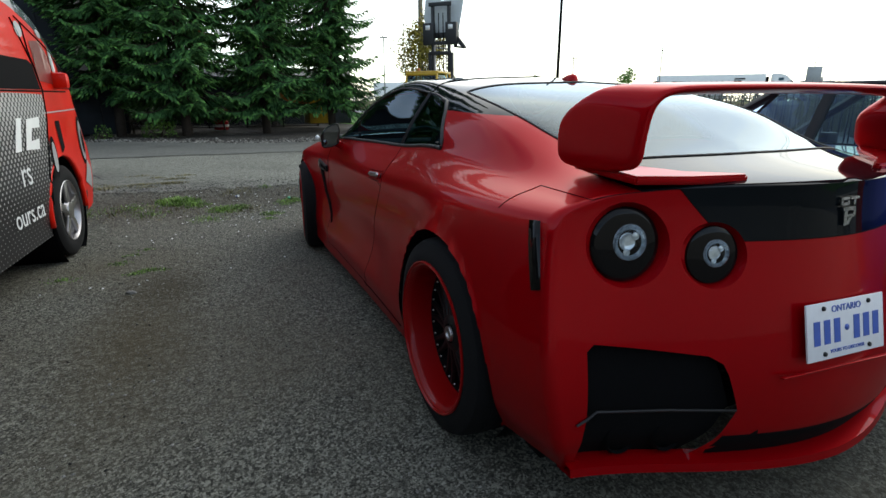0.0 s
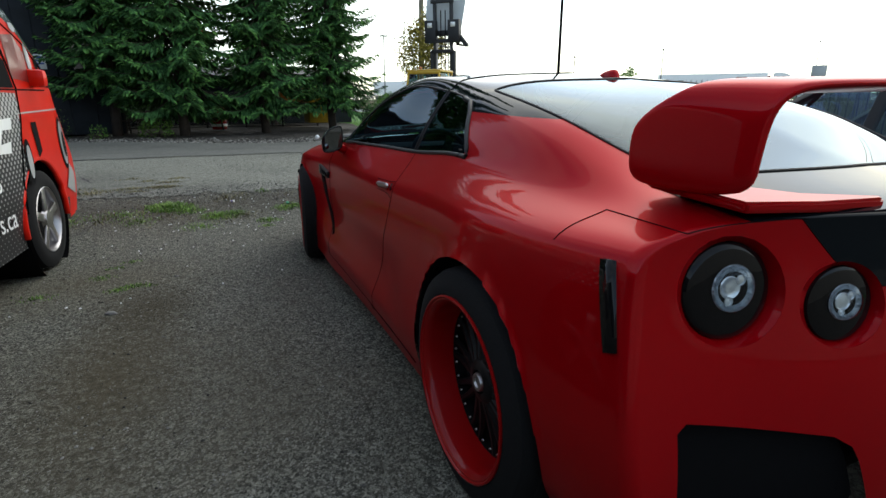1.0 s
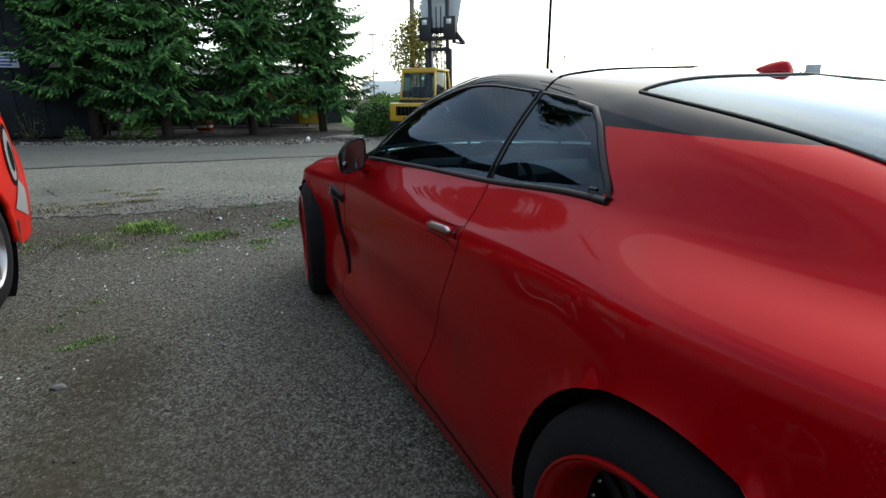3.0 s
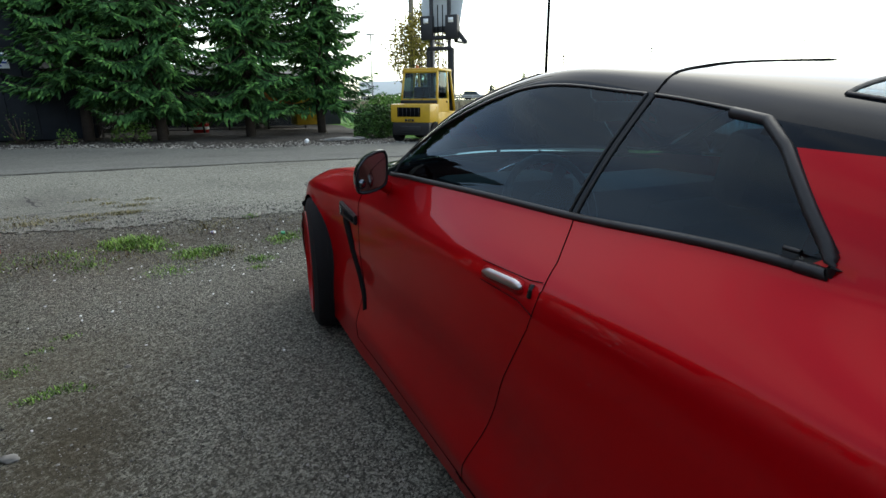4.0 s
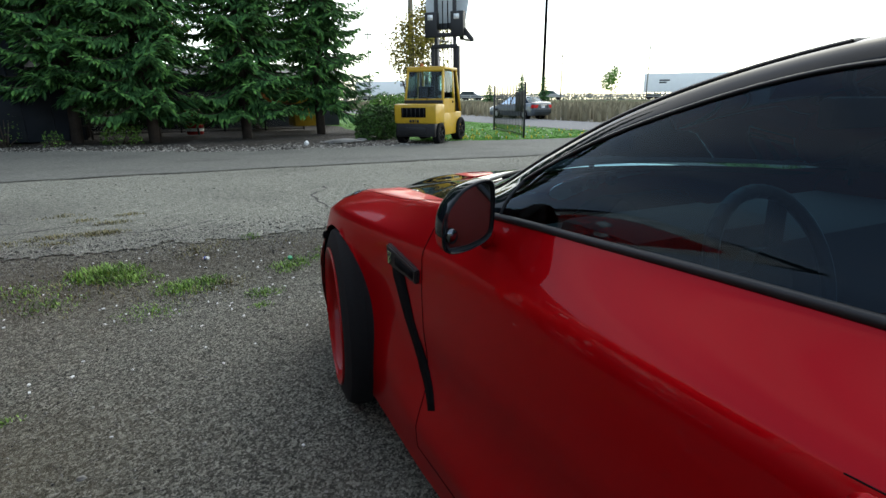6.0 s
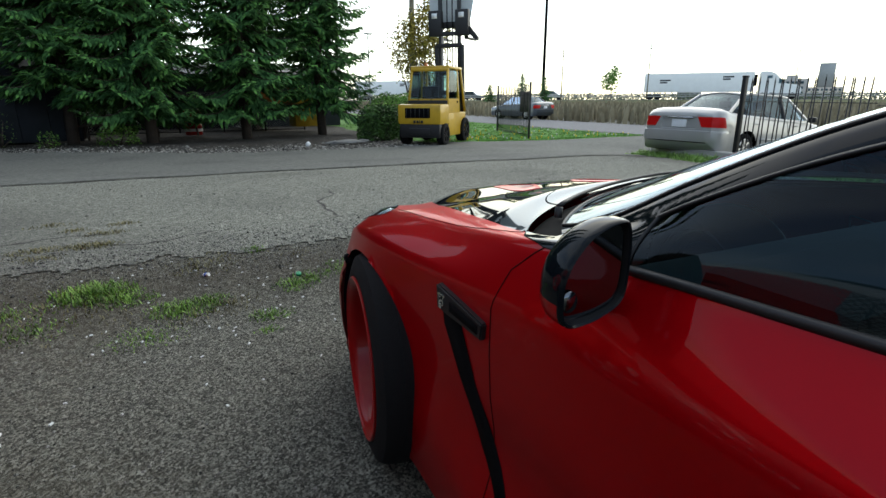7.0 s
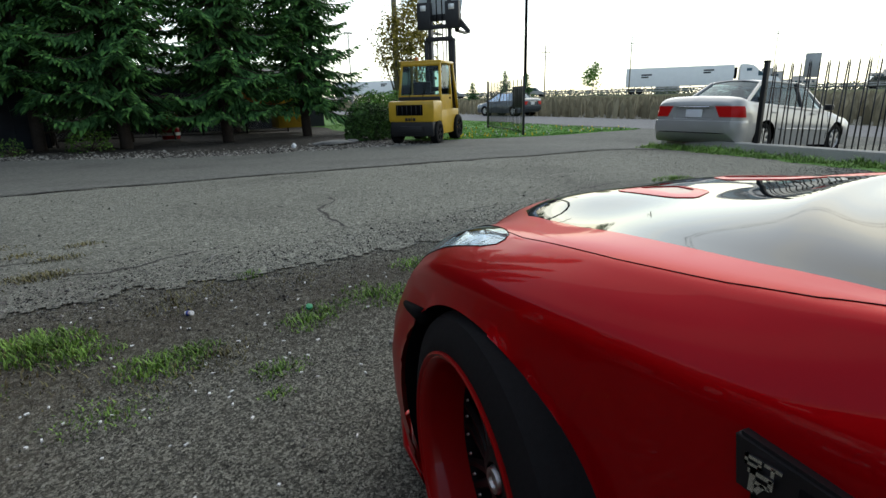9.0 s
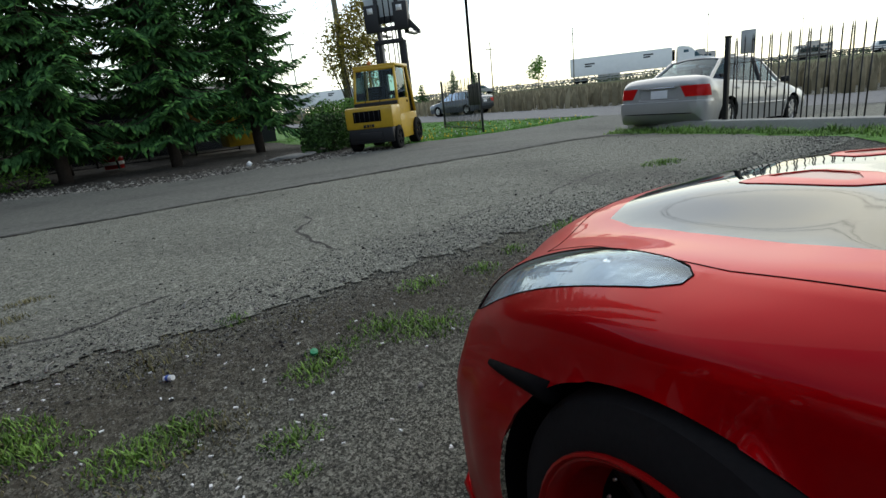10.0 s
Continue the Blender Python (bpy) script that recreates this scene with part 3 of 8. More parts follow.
def build_coupe():
    car = thing("sports_coupe", pose(0, 0, 0), "red two-door sports coupe with black roof and bonnet parked on gravel", "car")
    bm, lu, lv = coupe_shell()
    near = lambda test: [f for f in bm.faces if test(f.calc_center_median(), f.verts[0][lu], f.verts[0][lv])]
    glassy = lambda c, u, v: 3.9 < u < 5.1 and 0.1 < v < 1.1
    for p, q in (((0.875, 0.955), (0.82, 1.205)), ((0.853, 0.955), (0.798, 1.205)), ((0.335, 0.985), (0.485, 1.135)), ((0.322, 0.985), (0.472, 1.135)),
                 ((0.470, 0.965), (0.38, 0.9855)), ((0.455, 0.965), (0.365, 0.9855)), ((0.395, 0.985), (0.33, 1.035)), ((0.380, 0.985), (0.315, 1.035))):
        cut(bm, near(glassy), p, q, "x")
    cut(bm, near(lambda c, u, v: 4 <= u < 7 and -0.3 < v < 0.7), (0, 1.113), (1, 1.143), "x")
    rear = lambda c, u, v: v < -5
    for poly in (REAR_VENT, BOOT_PANEL[:5]):
        for p, q in zip(poly, poly[1:] + poly[:1]):
            cut(bm, near(rear), p, q, "y")
    for cx, cz, r in TAIL_LAMPS:
        ring = [(cx + r * 1.12 * math.cos(k * math.pi / 14), cz + r * 1.12 * math.sin(k * math.pi / 14)) for k in range(28)]
        for p, q in zip(ring, ring[1:] + ring[:1]):
            mid = ((p[0] + q[0]) / 2, (p[1] + q[1]) / 2)
            cut(bm, near(lambda c, u, v: v < -5 and math.hypot(c.x - mid[0], c.z - mid[1]) < 0.05), p, q, "y")
    for line in (DOOR_BACK, DOOR_FRONT):
        for (z0, y0), (z1, y1) in zip(line, line[1:]):
            cut(bm, near(lambda c, u, v: u < 4.2 and -5 < v < 10 and z0 - 0.03 < c.z < z1 + 0.03 and min(y0, y1) - 0.05 < c.y < max(y0, y1) + 0.05), (y0, z0), (y1, z1), "x")
    flat(bm, PILLAR_FOOT, lu, lv)
    flat(bm, HEADLAMP + HEADLAMP[:1], lu, lv)
    flat(bm, BONNET_BLACK[:9], lu, lv)
    flat(bm, BONNET_GAP, lu, lv)
    # wheel arches
    for ya in AXLES:
        ARCH_R = ARCH[ya]
        dist = {p: math.hypot(p.co.y - ya, p.co.z - ARCH_Z[ya]) for p in bm.verts if p.co.x < -0.5 and p.co.z < 0.85 and abs(p.co.y - ya) < 0.6 and -5 < p[lv] < 10}
        bmesh.ops.delete(bm, geom=[f for f in bm.faces if all(dist.get(p, 9) < ARCH_R for p in f.verts)], context="FACES")
        for p, d in dist.items():
            if p.is_valid and d < ARCH_R and p.link_faces:
                k = ARCH_R / d
                p.co.y, p.co.z = ya + (p.co.y - ya) * k, ARCH_Z[ya] + (p.co.z - ARCH_Z[ya]) * k
    bmesh.ops.delete(bm, geom=[p for p in bm.verts if not p.link_faces], context="VERTS")
    bm.normal_update()
    bm.verts.index_update()
    normals = [p.normal.copy() for p in bm.verts]
    for p in bm.verts:
        if abs(p.co.x) < 1e-4:
            normals[p.index].x = 0
            normals[p.index].normalize()
    of = {}
    for f in bm.faces:
        us, vs = [p[lu] for p in f.verts], [p[lv] for p in f.verts]
        ends = [v for v in vs if v < -5 or v > 10]
        of[f.index] = coupe_region(f.calc_center_median(), sum(us) / len(us), ends[0] if ends else sum(vs) / len(vs))
    split = {"headlamp_lens", "door", "front_wing", "quarter_panel", "side_skirt", "door_glass", "quarter_glass", "rear_vent"}
    look_of = {"door_glass": TINT, "quarter_glass": TINT, "windscreen": TINT, "rear_window": TINT, "roof": GLOSS_BLACK, "boot_lid": GLOSS_BLACK,
               "bonnet_black": GLOSS_BLACK, "headlamp_lens": CLEAR, "rear_vent": MATT_BLACK, "grille": MATT_BLACK, "cowl_panel": MATT_BLACK, "diffuser": MATT_BLACK}
    names = {"bonnet_black": "bonnet_panel"}
    labels = {"roof": "black gloss roof", "boot_lid": "black gloss boot lid", "bonnet_black": "black gloss bonnet centre", "door_glass": "dark tinted window",
              "quarter_glass": "dark tinted window", "rear_vent": "black bumper vent"}
    made = {}
    for region in sorted(set(of.values()) - {"lamp_hole"}):
        for side in ((1, -1) if region in split else (0,)):
            verts, ids, faces, nos = [], {}, [], []
            for mir in ((1, -1) if side == 0 else (side,)):
                for f in bm.faces:
                    if of[f.index] != region:
                        continue
                    idx = []
                    for p in f.verts:
                        key = (p.index, mir if abs(p.co.x) > 1e-4 else 0)
                        if key not in ids:
                            ids[key] = len(verts)
                            q, nn = p.co.copy(), normals[p.index].copy()
                            if region == "cowl_panel":
                                q.z -= 0.022
                            if region in ("rear_vent", "grille"):
                                q.y += 0.030 if region == "rear_vent" else -0.02
                            q.x, nn.x = q.x * mir, nn.x * mir
                            verts.append(q), nos.append(nn)
                        idx.append(ids[key])
                    faces.append(idx if mir == 1 else idx[::-1])
            me = bpy.data.meshes.new(region)
            me.from_pydata(verts, [], faces)
            me.materials.append(look_of.get(region, RED))
            me.polygons.foreach_set("use_smooth", [True] * len(me.polygons))
            me.normals_split_custom_set_from_vertices([tuple(v) for v in nos])
            ob = new(names.get(region, region), me)
            ob.parent = car
            if region in labels:
                ob["label"] = labels[region]
            if "glass" in region or "lens" in region or region in ("windscreen", "rear_window"):
                ob.visible_shadow = False
            made[region, side] = ob
    # shut lines and rubber seals along the borders of the panels
    seam, seal = bmesh.new(), bmesh.new()
    soft = {frozenset(k) for k in (("side_skirt", "quarter_panel"), ("roof", "quarter_panel"), ("bonnet", "bonnet_black"), ("rear_vent", "rear_bumper"), ("diffuser", "rear_bumper"),
                                   ("grille", "front_bumper"), ("side_skirt", "front_wing"), ("side_skirt", "front_bumper"), ("front_bumper", "front_wing"), ("side_skirt", "rear_bumper"), ("lamp_hole", "rear_bumper"), ("lamp_hole", "boot_lid"), ("bonnet_black", "roof"), ("bonnet", "roof"), ("roof", "cowl_panel"))}
    for e in bm.edges:
        rs = {of[f.index] for f in e.link_faces}
        if len(rs) != 2 or frozenset(rs) in soft:
            continue
        if "quarter_glass" in rs and max(p.co.y - 0.9 * (p.co.z - 1.0) for p in e.verts) < 0.405 + 0.06 * (e.verts[0].co.z < 0.99):
            continue
        if rs == {"rear_bumper", "quarter_panel"} and e.verts[0].co.z < 0.86:
            continue
        rubber = any("glass" in r or r in ("windscreen", "rear_window") for r in rs)
        rad = (0.002 if "headlamp_lens" in rs else 0.0038) if rubber else 0.0008 if "bonnet" in rs else 0.0013
        for mir in (1, -1):
            a, b = [Vector((p.co.x * mir, p.co.y, p.co.z)) + Vector((p.normal.x * mir, p.normal.y, p.normal.z)) * (0.0005 if not rubber else 0.001) for p in e.verts]
            if (a - b).length > 1e-5:
                tube(seal if rubber else seam, (a, b), rad, 4, caps=False)
    SHELL.append(BVHTree.FromBMesh(bm))
    tagged(part("shut_line", seam, MATT_BLACK, car), kind="stuff")
    tagged(part("window_seal", seal, SATIN_BLACK, car), kind="stuff")
    bm.free()
    return car


coupe = build_coupe()


def ring_part(name, profile, mat, parent, m, label="", steps=48, axis="x", angle=40):
    bm = bmesh.new()
    lathe(bm, profile, axis, steps, m)
    bmesh.ops.recalc_face_normals(bm, faces=bm.faces)
    return part(name, bm, mat, parent, label, angle=angle)


def build_wheel(car, side, y, steer=0.0, camber=0.0):
    """side -1: the left of the car. Lip outwards; x of the wheel runs outwards."""
    m = pose(side * (0.950 if y < 1 else 0.942), y, WHEEL_R, 0, 0, (0 if side > 0 else 180) + steer) @ pose(0, 0, 0, 0, camber, 0)
    w = new("wheel")
    w.matrix_world = m
    w.parent = car
    bm = bmesh.new()
    lathe(bm, [(-0.235, 0.262), (-0.245, 0.300), (-0.235, 0.335), (-0.215, 0.350), (-0.20, 0.3535), (-0.06, 0.3535), (-0.04, 0.350), (-0.022, 0.340), (-0.012, 0.315), (-0.004, 0.29), (-0.006, 0.272), (-0.02, 0.262)], "x", 72)
    for k in range(72):
        a = k * 2 * math.pi / 72
        r = pose(0, 0, 0) @ Matrix.Rotation(a, 4, "X")
        for lo, hi in ((-0.235, -0.18),):
            box(bm, (lo, -0.006, 0.346), (hi, 0.006, 0.3515), r @ pose(0, 0, 0, 0, 0, 12 if lo > -0.1 else -12))
    for c in (-0.165, -0.125, -0.09):
        lathe(bm, [(c - 0.018, 0.353), (c - 0.016, 0.3555), (c + 0.010, 0.3555), (c + 0.012, 0.353)], "x", 72)
    bmesh.ops.recalc_face_normals(bm, faces=bm.faces)
    part("tyre", bm, RUBBER, w, angle=35)
    ring_part("rim", [(-0.02, 0.262), (-0.002, 0.266), (0.002, 0.270), (0.000, 0.2745), (-0.006, 0.2745), (-0.004, 0.262), (-0.012, 0.252), (-0.03, 0.247), (-0.108, 0.238)], RIM_RED, w, Matrix(), "deep red lacquered lip")
    # shade of the wheel's depth put into colour: black inner barrel and back ring
    ring_part("barrel", [(-0.108, 0.2375), (-0.16, 0.236), (-0.24, 0.25)], RIM_BLACK, w, Matrix())
    ring_part("wheel_depth_shade", [(-0.19, 0.19), (-0.20, 0.24)], MATT_BLACK, w, Matrix())
    bm = bmesh.new()
    for lean in (-0.016, 0.016):
        tube(bm, [(-0.10, lean * 0.6, 0.05), (-0.112, lean * 1.4, 0.12), (-0.120, lean * 2.4, 0.19), (-0.118, lean * 3.0, 0.236)], 0.014, 6, 0.010)
    first = part("spoke", bm, RIM_BLACK, w, angle=40)
    for k in range(10):
        ob = first if k == 0 else new("spoke", first.data)
        ob.parent = w
        ob.rotation_euler = (k * 2 * math.pi / 10, 0, 0)
    ring_part("hub", [(-0.13, 0.08), (-0.10, 0.075), (-0.085, 0.062), (-0.08, 0.036), (-0.09, 0.036)], RIM_BLACK, w, Matrix(), steps=30)
    ring_part("hub_cap", [(-0.09, 0.001), (-0.080, 0.001), (-0.080, 0.014), (-0.074, 0.017), (-0.074, 0.026), (-0.082, 0.030), (-0.095, 0.031)], SATIN_METAL, w, Matrix(), "grey metal hub cap")
    ring_part("brake_disc", [(-0.20, 0.02), (-0.165, 0.03), (-0.165, 0.19), (-0.195, 0.19)], RIM_BLACK, w, Matrix())
    bm = bmesh.new()
    lathe(bm, [(-0.114, 0.0005), (-0.110, 0.003), (-0.116, 0.004)], "x", 6)
    first = part("rim_bolt", bm, SATIN_METAL, w)
    for k in range(30):
        ob = first if k == 0 else new("rim_bolt", first.data)
        ob.parent = w
        ob.location = (0, math.cos(k * 2 * math.pi / 30) * 0.228, math.sin(k * 2 * math.pi / 30) * 0.228)
    return w


for side in (-1, 1):
    build_wheel(coupe, side, AXLES[0])
    build_wheel(coupe, side, AXLES[1] - 0.012, steer=-8.0)
bm = bmesh.new()
box(bm, (-0.5, -0.55, 0.17), (0.5, 3.30, 0.24))
for y0, y1 in ((0.42, 2.36), (-0.5, -0.42)):
    box(bm, (-0.80, y0, 0.15), (0.80, y1, 0.22))
part("underbody", bm, MATT_BLACK, coupe)
# ---- fittings of the coupe ----
TAIL_CLEAR = material("clear_tail_reflector", (0.42, 0.48, 0.54), 0.22, 0.5, 0.6, 110, 0.8)
SILVER_LAMP = material("lamp_reflector", (0.82, 0.85, 0.87), 0.18, 0.65, 0.15, 18, 0.5)
PLATE_WHITE = material("plate_white", (0.75, 0.76, 0.78), 0.35, 0, 0.05, 50)
PLATE_BLUE = material("plate_blue", (0.04, 0.10, 0.42), 0.4, 0, 0.1, 50)
RED_LENS = material("red_reflector", (0.35, 0.012, 0.01), 0.15, 0, 0.1, 40, 0, 0.8)


def rear_y(x, z):
    return float(coupe_bend(abs(x), -0.56, z))


def facing(x, z, lift=0.0):
    """A pose on the rear face whose local y points out of it, towards the back."""
    e = 0.01
    dx = (rear_y(x + e, z) - rear_y(x - e, z)) / (2 * e)
    dz = (rear_y(x, z + e) - rear_y(x, z - e)) / (2 * e)
    nrm = Vector((dx, -1, dz)).normalized()
    up = Vector((0, 0, 1)) - nrm * nrm.z
    up.normalize()
    right = nrm.cross(up)
    m = Matrix((right, nrm, up)).transposed().to_4x4()
    return Matrix.Translation(Vector((x, rear_y(x, z), z)) + nrm * lift) @ m


def tail_lamp(x, z, r):
    """A smoked disc sunk into the panel, turned more to the back than the panel is, inside a red funnel."""
    side = math.copysign(1, x)
    m = facing(x, z)
    nrm = (m.to_3x3() @ Vector((0, 1, 0)) * 0.66 + Vector((0, -1, 0.04)) * 0.34).normalized()
    up = (Vector((0, 0, 1)) - nrm * nrm.z).normalized()
    m = Matrix.Translation(Vector((x, rear_y(x, z), z)) - nrm * 0.007) @ Matrix((nrm.cross(up) * -1, nrm, up)).transposed().to_4x4()
    lamp = new("tail_lamp")
    lamp.parent, lamp.matrix_world = coupe, m
    inv = m.inverted()
    bm = bmesh.new()
    rows = []
    for k in range(56):
        a = k * math.pi / 28
        px, pz = x + r * 1.12 * math.cos(a), z + r * 1.12 * math.sin(a)
        rim = inv @ Vector((px, rear_y(px, pz), pz))
        flat_at = Vector((rim.x, 0, rim.z)).normalized()
        low = flat_at * r * 1.0 + Vector((0, -0.004, 0))
        rows.append([bm.verts.new(rim), bm.verts.new(rim.lerp(low, 0.08) + Vector((0, -0.002, 0))), bm.verts.new(rim.lerp(low, 0.9) + Vector((0, -0.002, 0))), bm.verts.new(low + Vector((0, -0.012, 0)))])
    for r0, r1 in zip(rows, rows[1:] + rows[:1]):
        for k in range(3):
            bm.faces.new((r0[k], r1[k], r1[k + 1], r0[k + 1]))
    bmesh.ops.recalc_face_normals(bm, faces=bm.faces)
    part("bezel", bm, RED, lamp, angle=60)
    ring_part("lens", [(0.003, 0.0005), (0.003, r * 0.5), (0.0015, r * 0.85), (-0.001, r * 0.975), (-0.008, r * 1.0)], SMOKE, lamp, Matrix(), "smoked round lamp lens", axis="y", angle=60)
    off = Matrix.Translation((side * -0.10 * r, 0.003, 0.06 * r))
    ring_part("reflector", [(0.000, 0.0005), (-0.001, r * 0.30), (0.002, r * 0.44), (0.004, r * 0.475), (0.000, r * 0.49)], TAIL_CLEAR, lamp, off, "clear inner lamp", axis="y", angle=60, steps=40)
    bulbs = ((side * -0.16, 0.16, 0.11), (side * 0.08, 0.02, 0.24), (side * 0.10, -0.26, 0.10))
    for bx, bz, br in bulbs:
        ring_part("reflector_bowl", [(0.001, br * r), (0.003, br * r * 0.93), (0.001, br * r * 0.8), (0.002, br * r * 0.3), (0.0025, 0.0005)], SILVER_LAMP, lamp, off @ Matrix.Translation((bx * r, 0, bz * r)), axis="y", angle=40, steps=16)
    ring_part("inner_lens", [(0.016, 0.0005), (0.015, r * 0.25), (0.011, r * 0.42), (0.004, r * 0.485)], CLEAR, lamp, off, axis="y", angle=60).visible_shadow = False


for s in (-1, 1):
    for lx, lz, lr in TAIL_LAMPS:
        tail_lamp(-s * lx, lz, lr)

# number plate
plate = new("number_plate")
plate.parent, plate.matrix_world = coupe, facing(-0.045, 0.565, 0.012)
plate["label"] = "white number plate with blue markings"
bm = bmesh.new()
box(bm, (-0.155, -0.004, -0.078), (0.155, 0.002, 0.078), bevel=0.002)
part("plate_sheet", bm, PLATE_WHITE, plate, angle=30)
for k in range(7):
    if k == 3:
        continue
    x = 0.118 - k * 0.0395
    bm = bmesh.new()
    box(bm, (x - 0.012, 0.002, -0.036), (x + 0.012, 0.0035, 0.030))
    part("character_bar", bm, PLATE_BLUE, plate, smooth=False)
bm = bmesh.new()
lathe(bm, [(0.002, 0.009), (0.0035, 0.009), (0.0035, 0.0004)], "y", 8)
part("crest", bm, PLATE_BLUE, plate)


def lettering(text, size, mat, parent, m, name="lettering", depth=0.0008):
    cu = bpy.data.curves.new(name, "FONT")
    cu.body, cu.size, cu.extrude, cu.align_x, cu.align_y = text, size, depth, "CENTER", "CENTER"
    tmp = new("tmp", cu)
    me = bpy.data.meshes.new_from_object(tmp.evaluated_get(bpy.context.evaluated_depsgraph_get()))
    bpy.data.objects.remove(tmp)
    me.materials.clear()
    me.materials.append(mat)
    ob = new(name, me)
    ob.parent = parent
    ob.matrix_local = m
    return ob


# local y points out of the plate, so letters are laid with their face towards +y
lettering("ONTARIO", 0.026, PLATE_BLUE, plate, pose(0, 0.0028, 0.056, 90, 0, 180))
lettering("YOURS TO DISCOVER", 0.014, PLATE_BLUE, plate, pose(0, 0.0028, -0.058, 90, 0, 180))
for x in (-0.09, 0.09):
    for z in (-0.062, 0.062):
        bm = bmesh.new()
        lathe(bm, [(0.001, 0.007), (0.006, 0.006), (0.007, 0.0004)], "y", 10, Matrix.Translation((x, 0, z)))
        part("bolt", bm, SATIN_BLACK, plate)
bm = bmesh.new()
box(bm, (-0.21, -0.006, -0.002), (0.21, 0.006, 0.004), facing(-0.06, 0.455, 0.0), bevel=0.002)
part("plate_ledge", bm, RED, coupe)


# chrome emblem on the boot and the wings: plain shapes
def emblem(m, k):
    e = new("emblem")
    e.parent, e.matrix_world = coupe, m
    bm = bmesh.new()
    for lo, hi in (((-0.030, 0, 0.010), (-0.002, 0.004, 0.016)), ((-0.030, 0, 0.022), (-0.002, 0.004, 0.028)), ((-0.030, 0, 0.010), (-0.024, 0.004, 0.028)), ((-0.008, 0, 0.010), (-0.002, 0.004, 0.020)),
                   ((0.002, 0, 0.022), (0.030, 0.004, 0.028)), ((0.013, 0, 0.010), (0.019, 0.004, 0.026)),
                   ((-0.018, 0, -0.034), (-0.008, 0.005, 0.006)), ((-0.022, 0, -0.002), (0.018, 0.005, 0.006)), ((0.012, 0, -0.014), (0.020, 0.005, 0.004)), ((-0.010, 0, -0.017), (0.016, 0.005, -0.010))):
        box(bm, [a * k for a in lo], [a * k for a in hi])
    box(bm, (-0.004 * k, 0, -0.034 * k), (0.005 * k, 0.005 * k, -0.012 * k), pose(0.012 * k, 0, -0.002 * k, 0, 32, 0))
    part("badge", bm, CHROME, e, "chrome badge", smooth=False)


emblem(facing(-0.012, 0.879, 0.003) @ pose(0, 0, 0, 0, 0, 0) @ Matrix.Diagonal((-1, 1, 1, 1)), 1.25)

# lower rear diffuser lip, outlets and bumper insert edge
bm = bmesh.new()
pts = [(x, rear_y(x, 0.25) - 0.015 + 0.02 * abs(x), 0.165 + 0.02 * (abs(x) / 0.8) ** 2) for x in np.linspace(-0.80, 0.80, 33)]
rows = [[bm.verts.new((x, y + dy, z + dz)) for dy, dz in ((-0.010, 0.0), (-0.006, 0.024), (0.05, 0.034), (0.05, -0.004))] for x, y, z in pts]
for r0, r1 in zip(rows, rows[1:]):
    for k in range(4):
        bm.faces.new((r0[k], r1[k], r1[(k + 1) % 4], r0[(k + 1) % 4]))
bmesh.ops.recalc_face_normals(bm, faces=bm.faces)
part("rear_lip", bm, RED, coupe, angle=50)
# bright seam between the upper vent and the lower outlet
for s in (-1, 1):
    bm = bmesh.new()
    tube(bm, [(s * x, rear_y(x, z) - 0.004, z) for x, z in ((0.80, 0.352), (0.77, 0.366), (0.745, 0.384), (0.55, 0.372), (0.372, 0.362))], 0.004, 6)
    part("outlet_trim", bm, SATIN_BLACK, coupe, "thin dark trim across the bumper vent", angle=60)
for s in (-1, 1):
    for dx in (0.50, 0.63):
        ring_part("exhaust_tip", [(0.0, 0.050), (-0.01, 0.055), (0.0, 0.060), (0.14, 0.060)], MATT_BLACK, coupe, Matrix.Translation((s * dx, rear_y(dx, 0.27) + 0.045, 0.27)), "dark exhaust tip", axis="y")
# rear wing
spoiler = new("rear_wing")
spoiler.parent = coupe
spoiler["label"] = "tall red lacquered rear wing on the boot"
WING_RIBS = [  # front edge, back edge, thickness, turn of the section from upright to level
    ((0.702, -0.348, 0.982), (0.636, -0.600, 0.982), 0.050, 0), ((0.701, -0.342, 1.05), (0.632, -0.600, 1.05), 0.052, 0), ((0.698, -0.338, 1.108), (0.626, -0.602, 1.105), 0.052, 5),
    ((0.688, -0.368, 1.145), (0.620, -0.605, 1.140), 0.050, 18), ((0.672, -0.410, 1.175), (0.610, -0.610, 1.166), 0.046, 40), ((0.648, -0.440, 1.197), (0.592, -0.616, 1.186), 0.042, 62),
    ((0.612, -0.452, 1.207), (0.564, -0.624, 1.197), 0.036, 80), ((0.55, -0.458, 1.211), (0.52, -0.632, 1.203), 0.032, 88), ((0.40, -0.468, 1.214), (0.40, -0.650, 1.206), 0.030, 90), ((0.20, -0.476, 1.217), (0.20, -0.664, 1.209), 0.030, 90), ((0.0, -0.480, 1.218), (0.0, -0.668, 1.210), 0.030, 90)]
ribs = [((-f[0], f[1], f[2]), (-b[0], b[1], b[2]), w, a, -1) for f, b, w, a in WING_RIBS] + [(f, b, w, a, 1) for f, b, w, a in WING_RIBS[-2::-1]]
bm = bmesh.new()
rows = []
for front, back, wide, lean, side in ribs:
    front, back = Vector(front), Vector(back)
    inward = Vector((-side * math.cos(radians(lean)), 0, -math.sin(radians(lean))))
    ring = []
    for c, o in ((0.0, 0.35), (0.015, 0.12), (0.06, 0.0), (0.3, -0.06), (0.6, -0.08), (0.9, -0.03), (0.985, 0.05), (1.0, 0.25), (0.99, 0.42), (0.93, 0.62), (0.6, 0.95), (0.3, 1.0), (0.08, 0.85), (0.015, 0.62)):
        ring.append(bm.verts.new(front.lerp(back, c) + inward * wide * o))
    rows.append(ring)
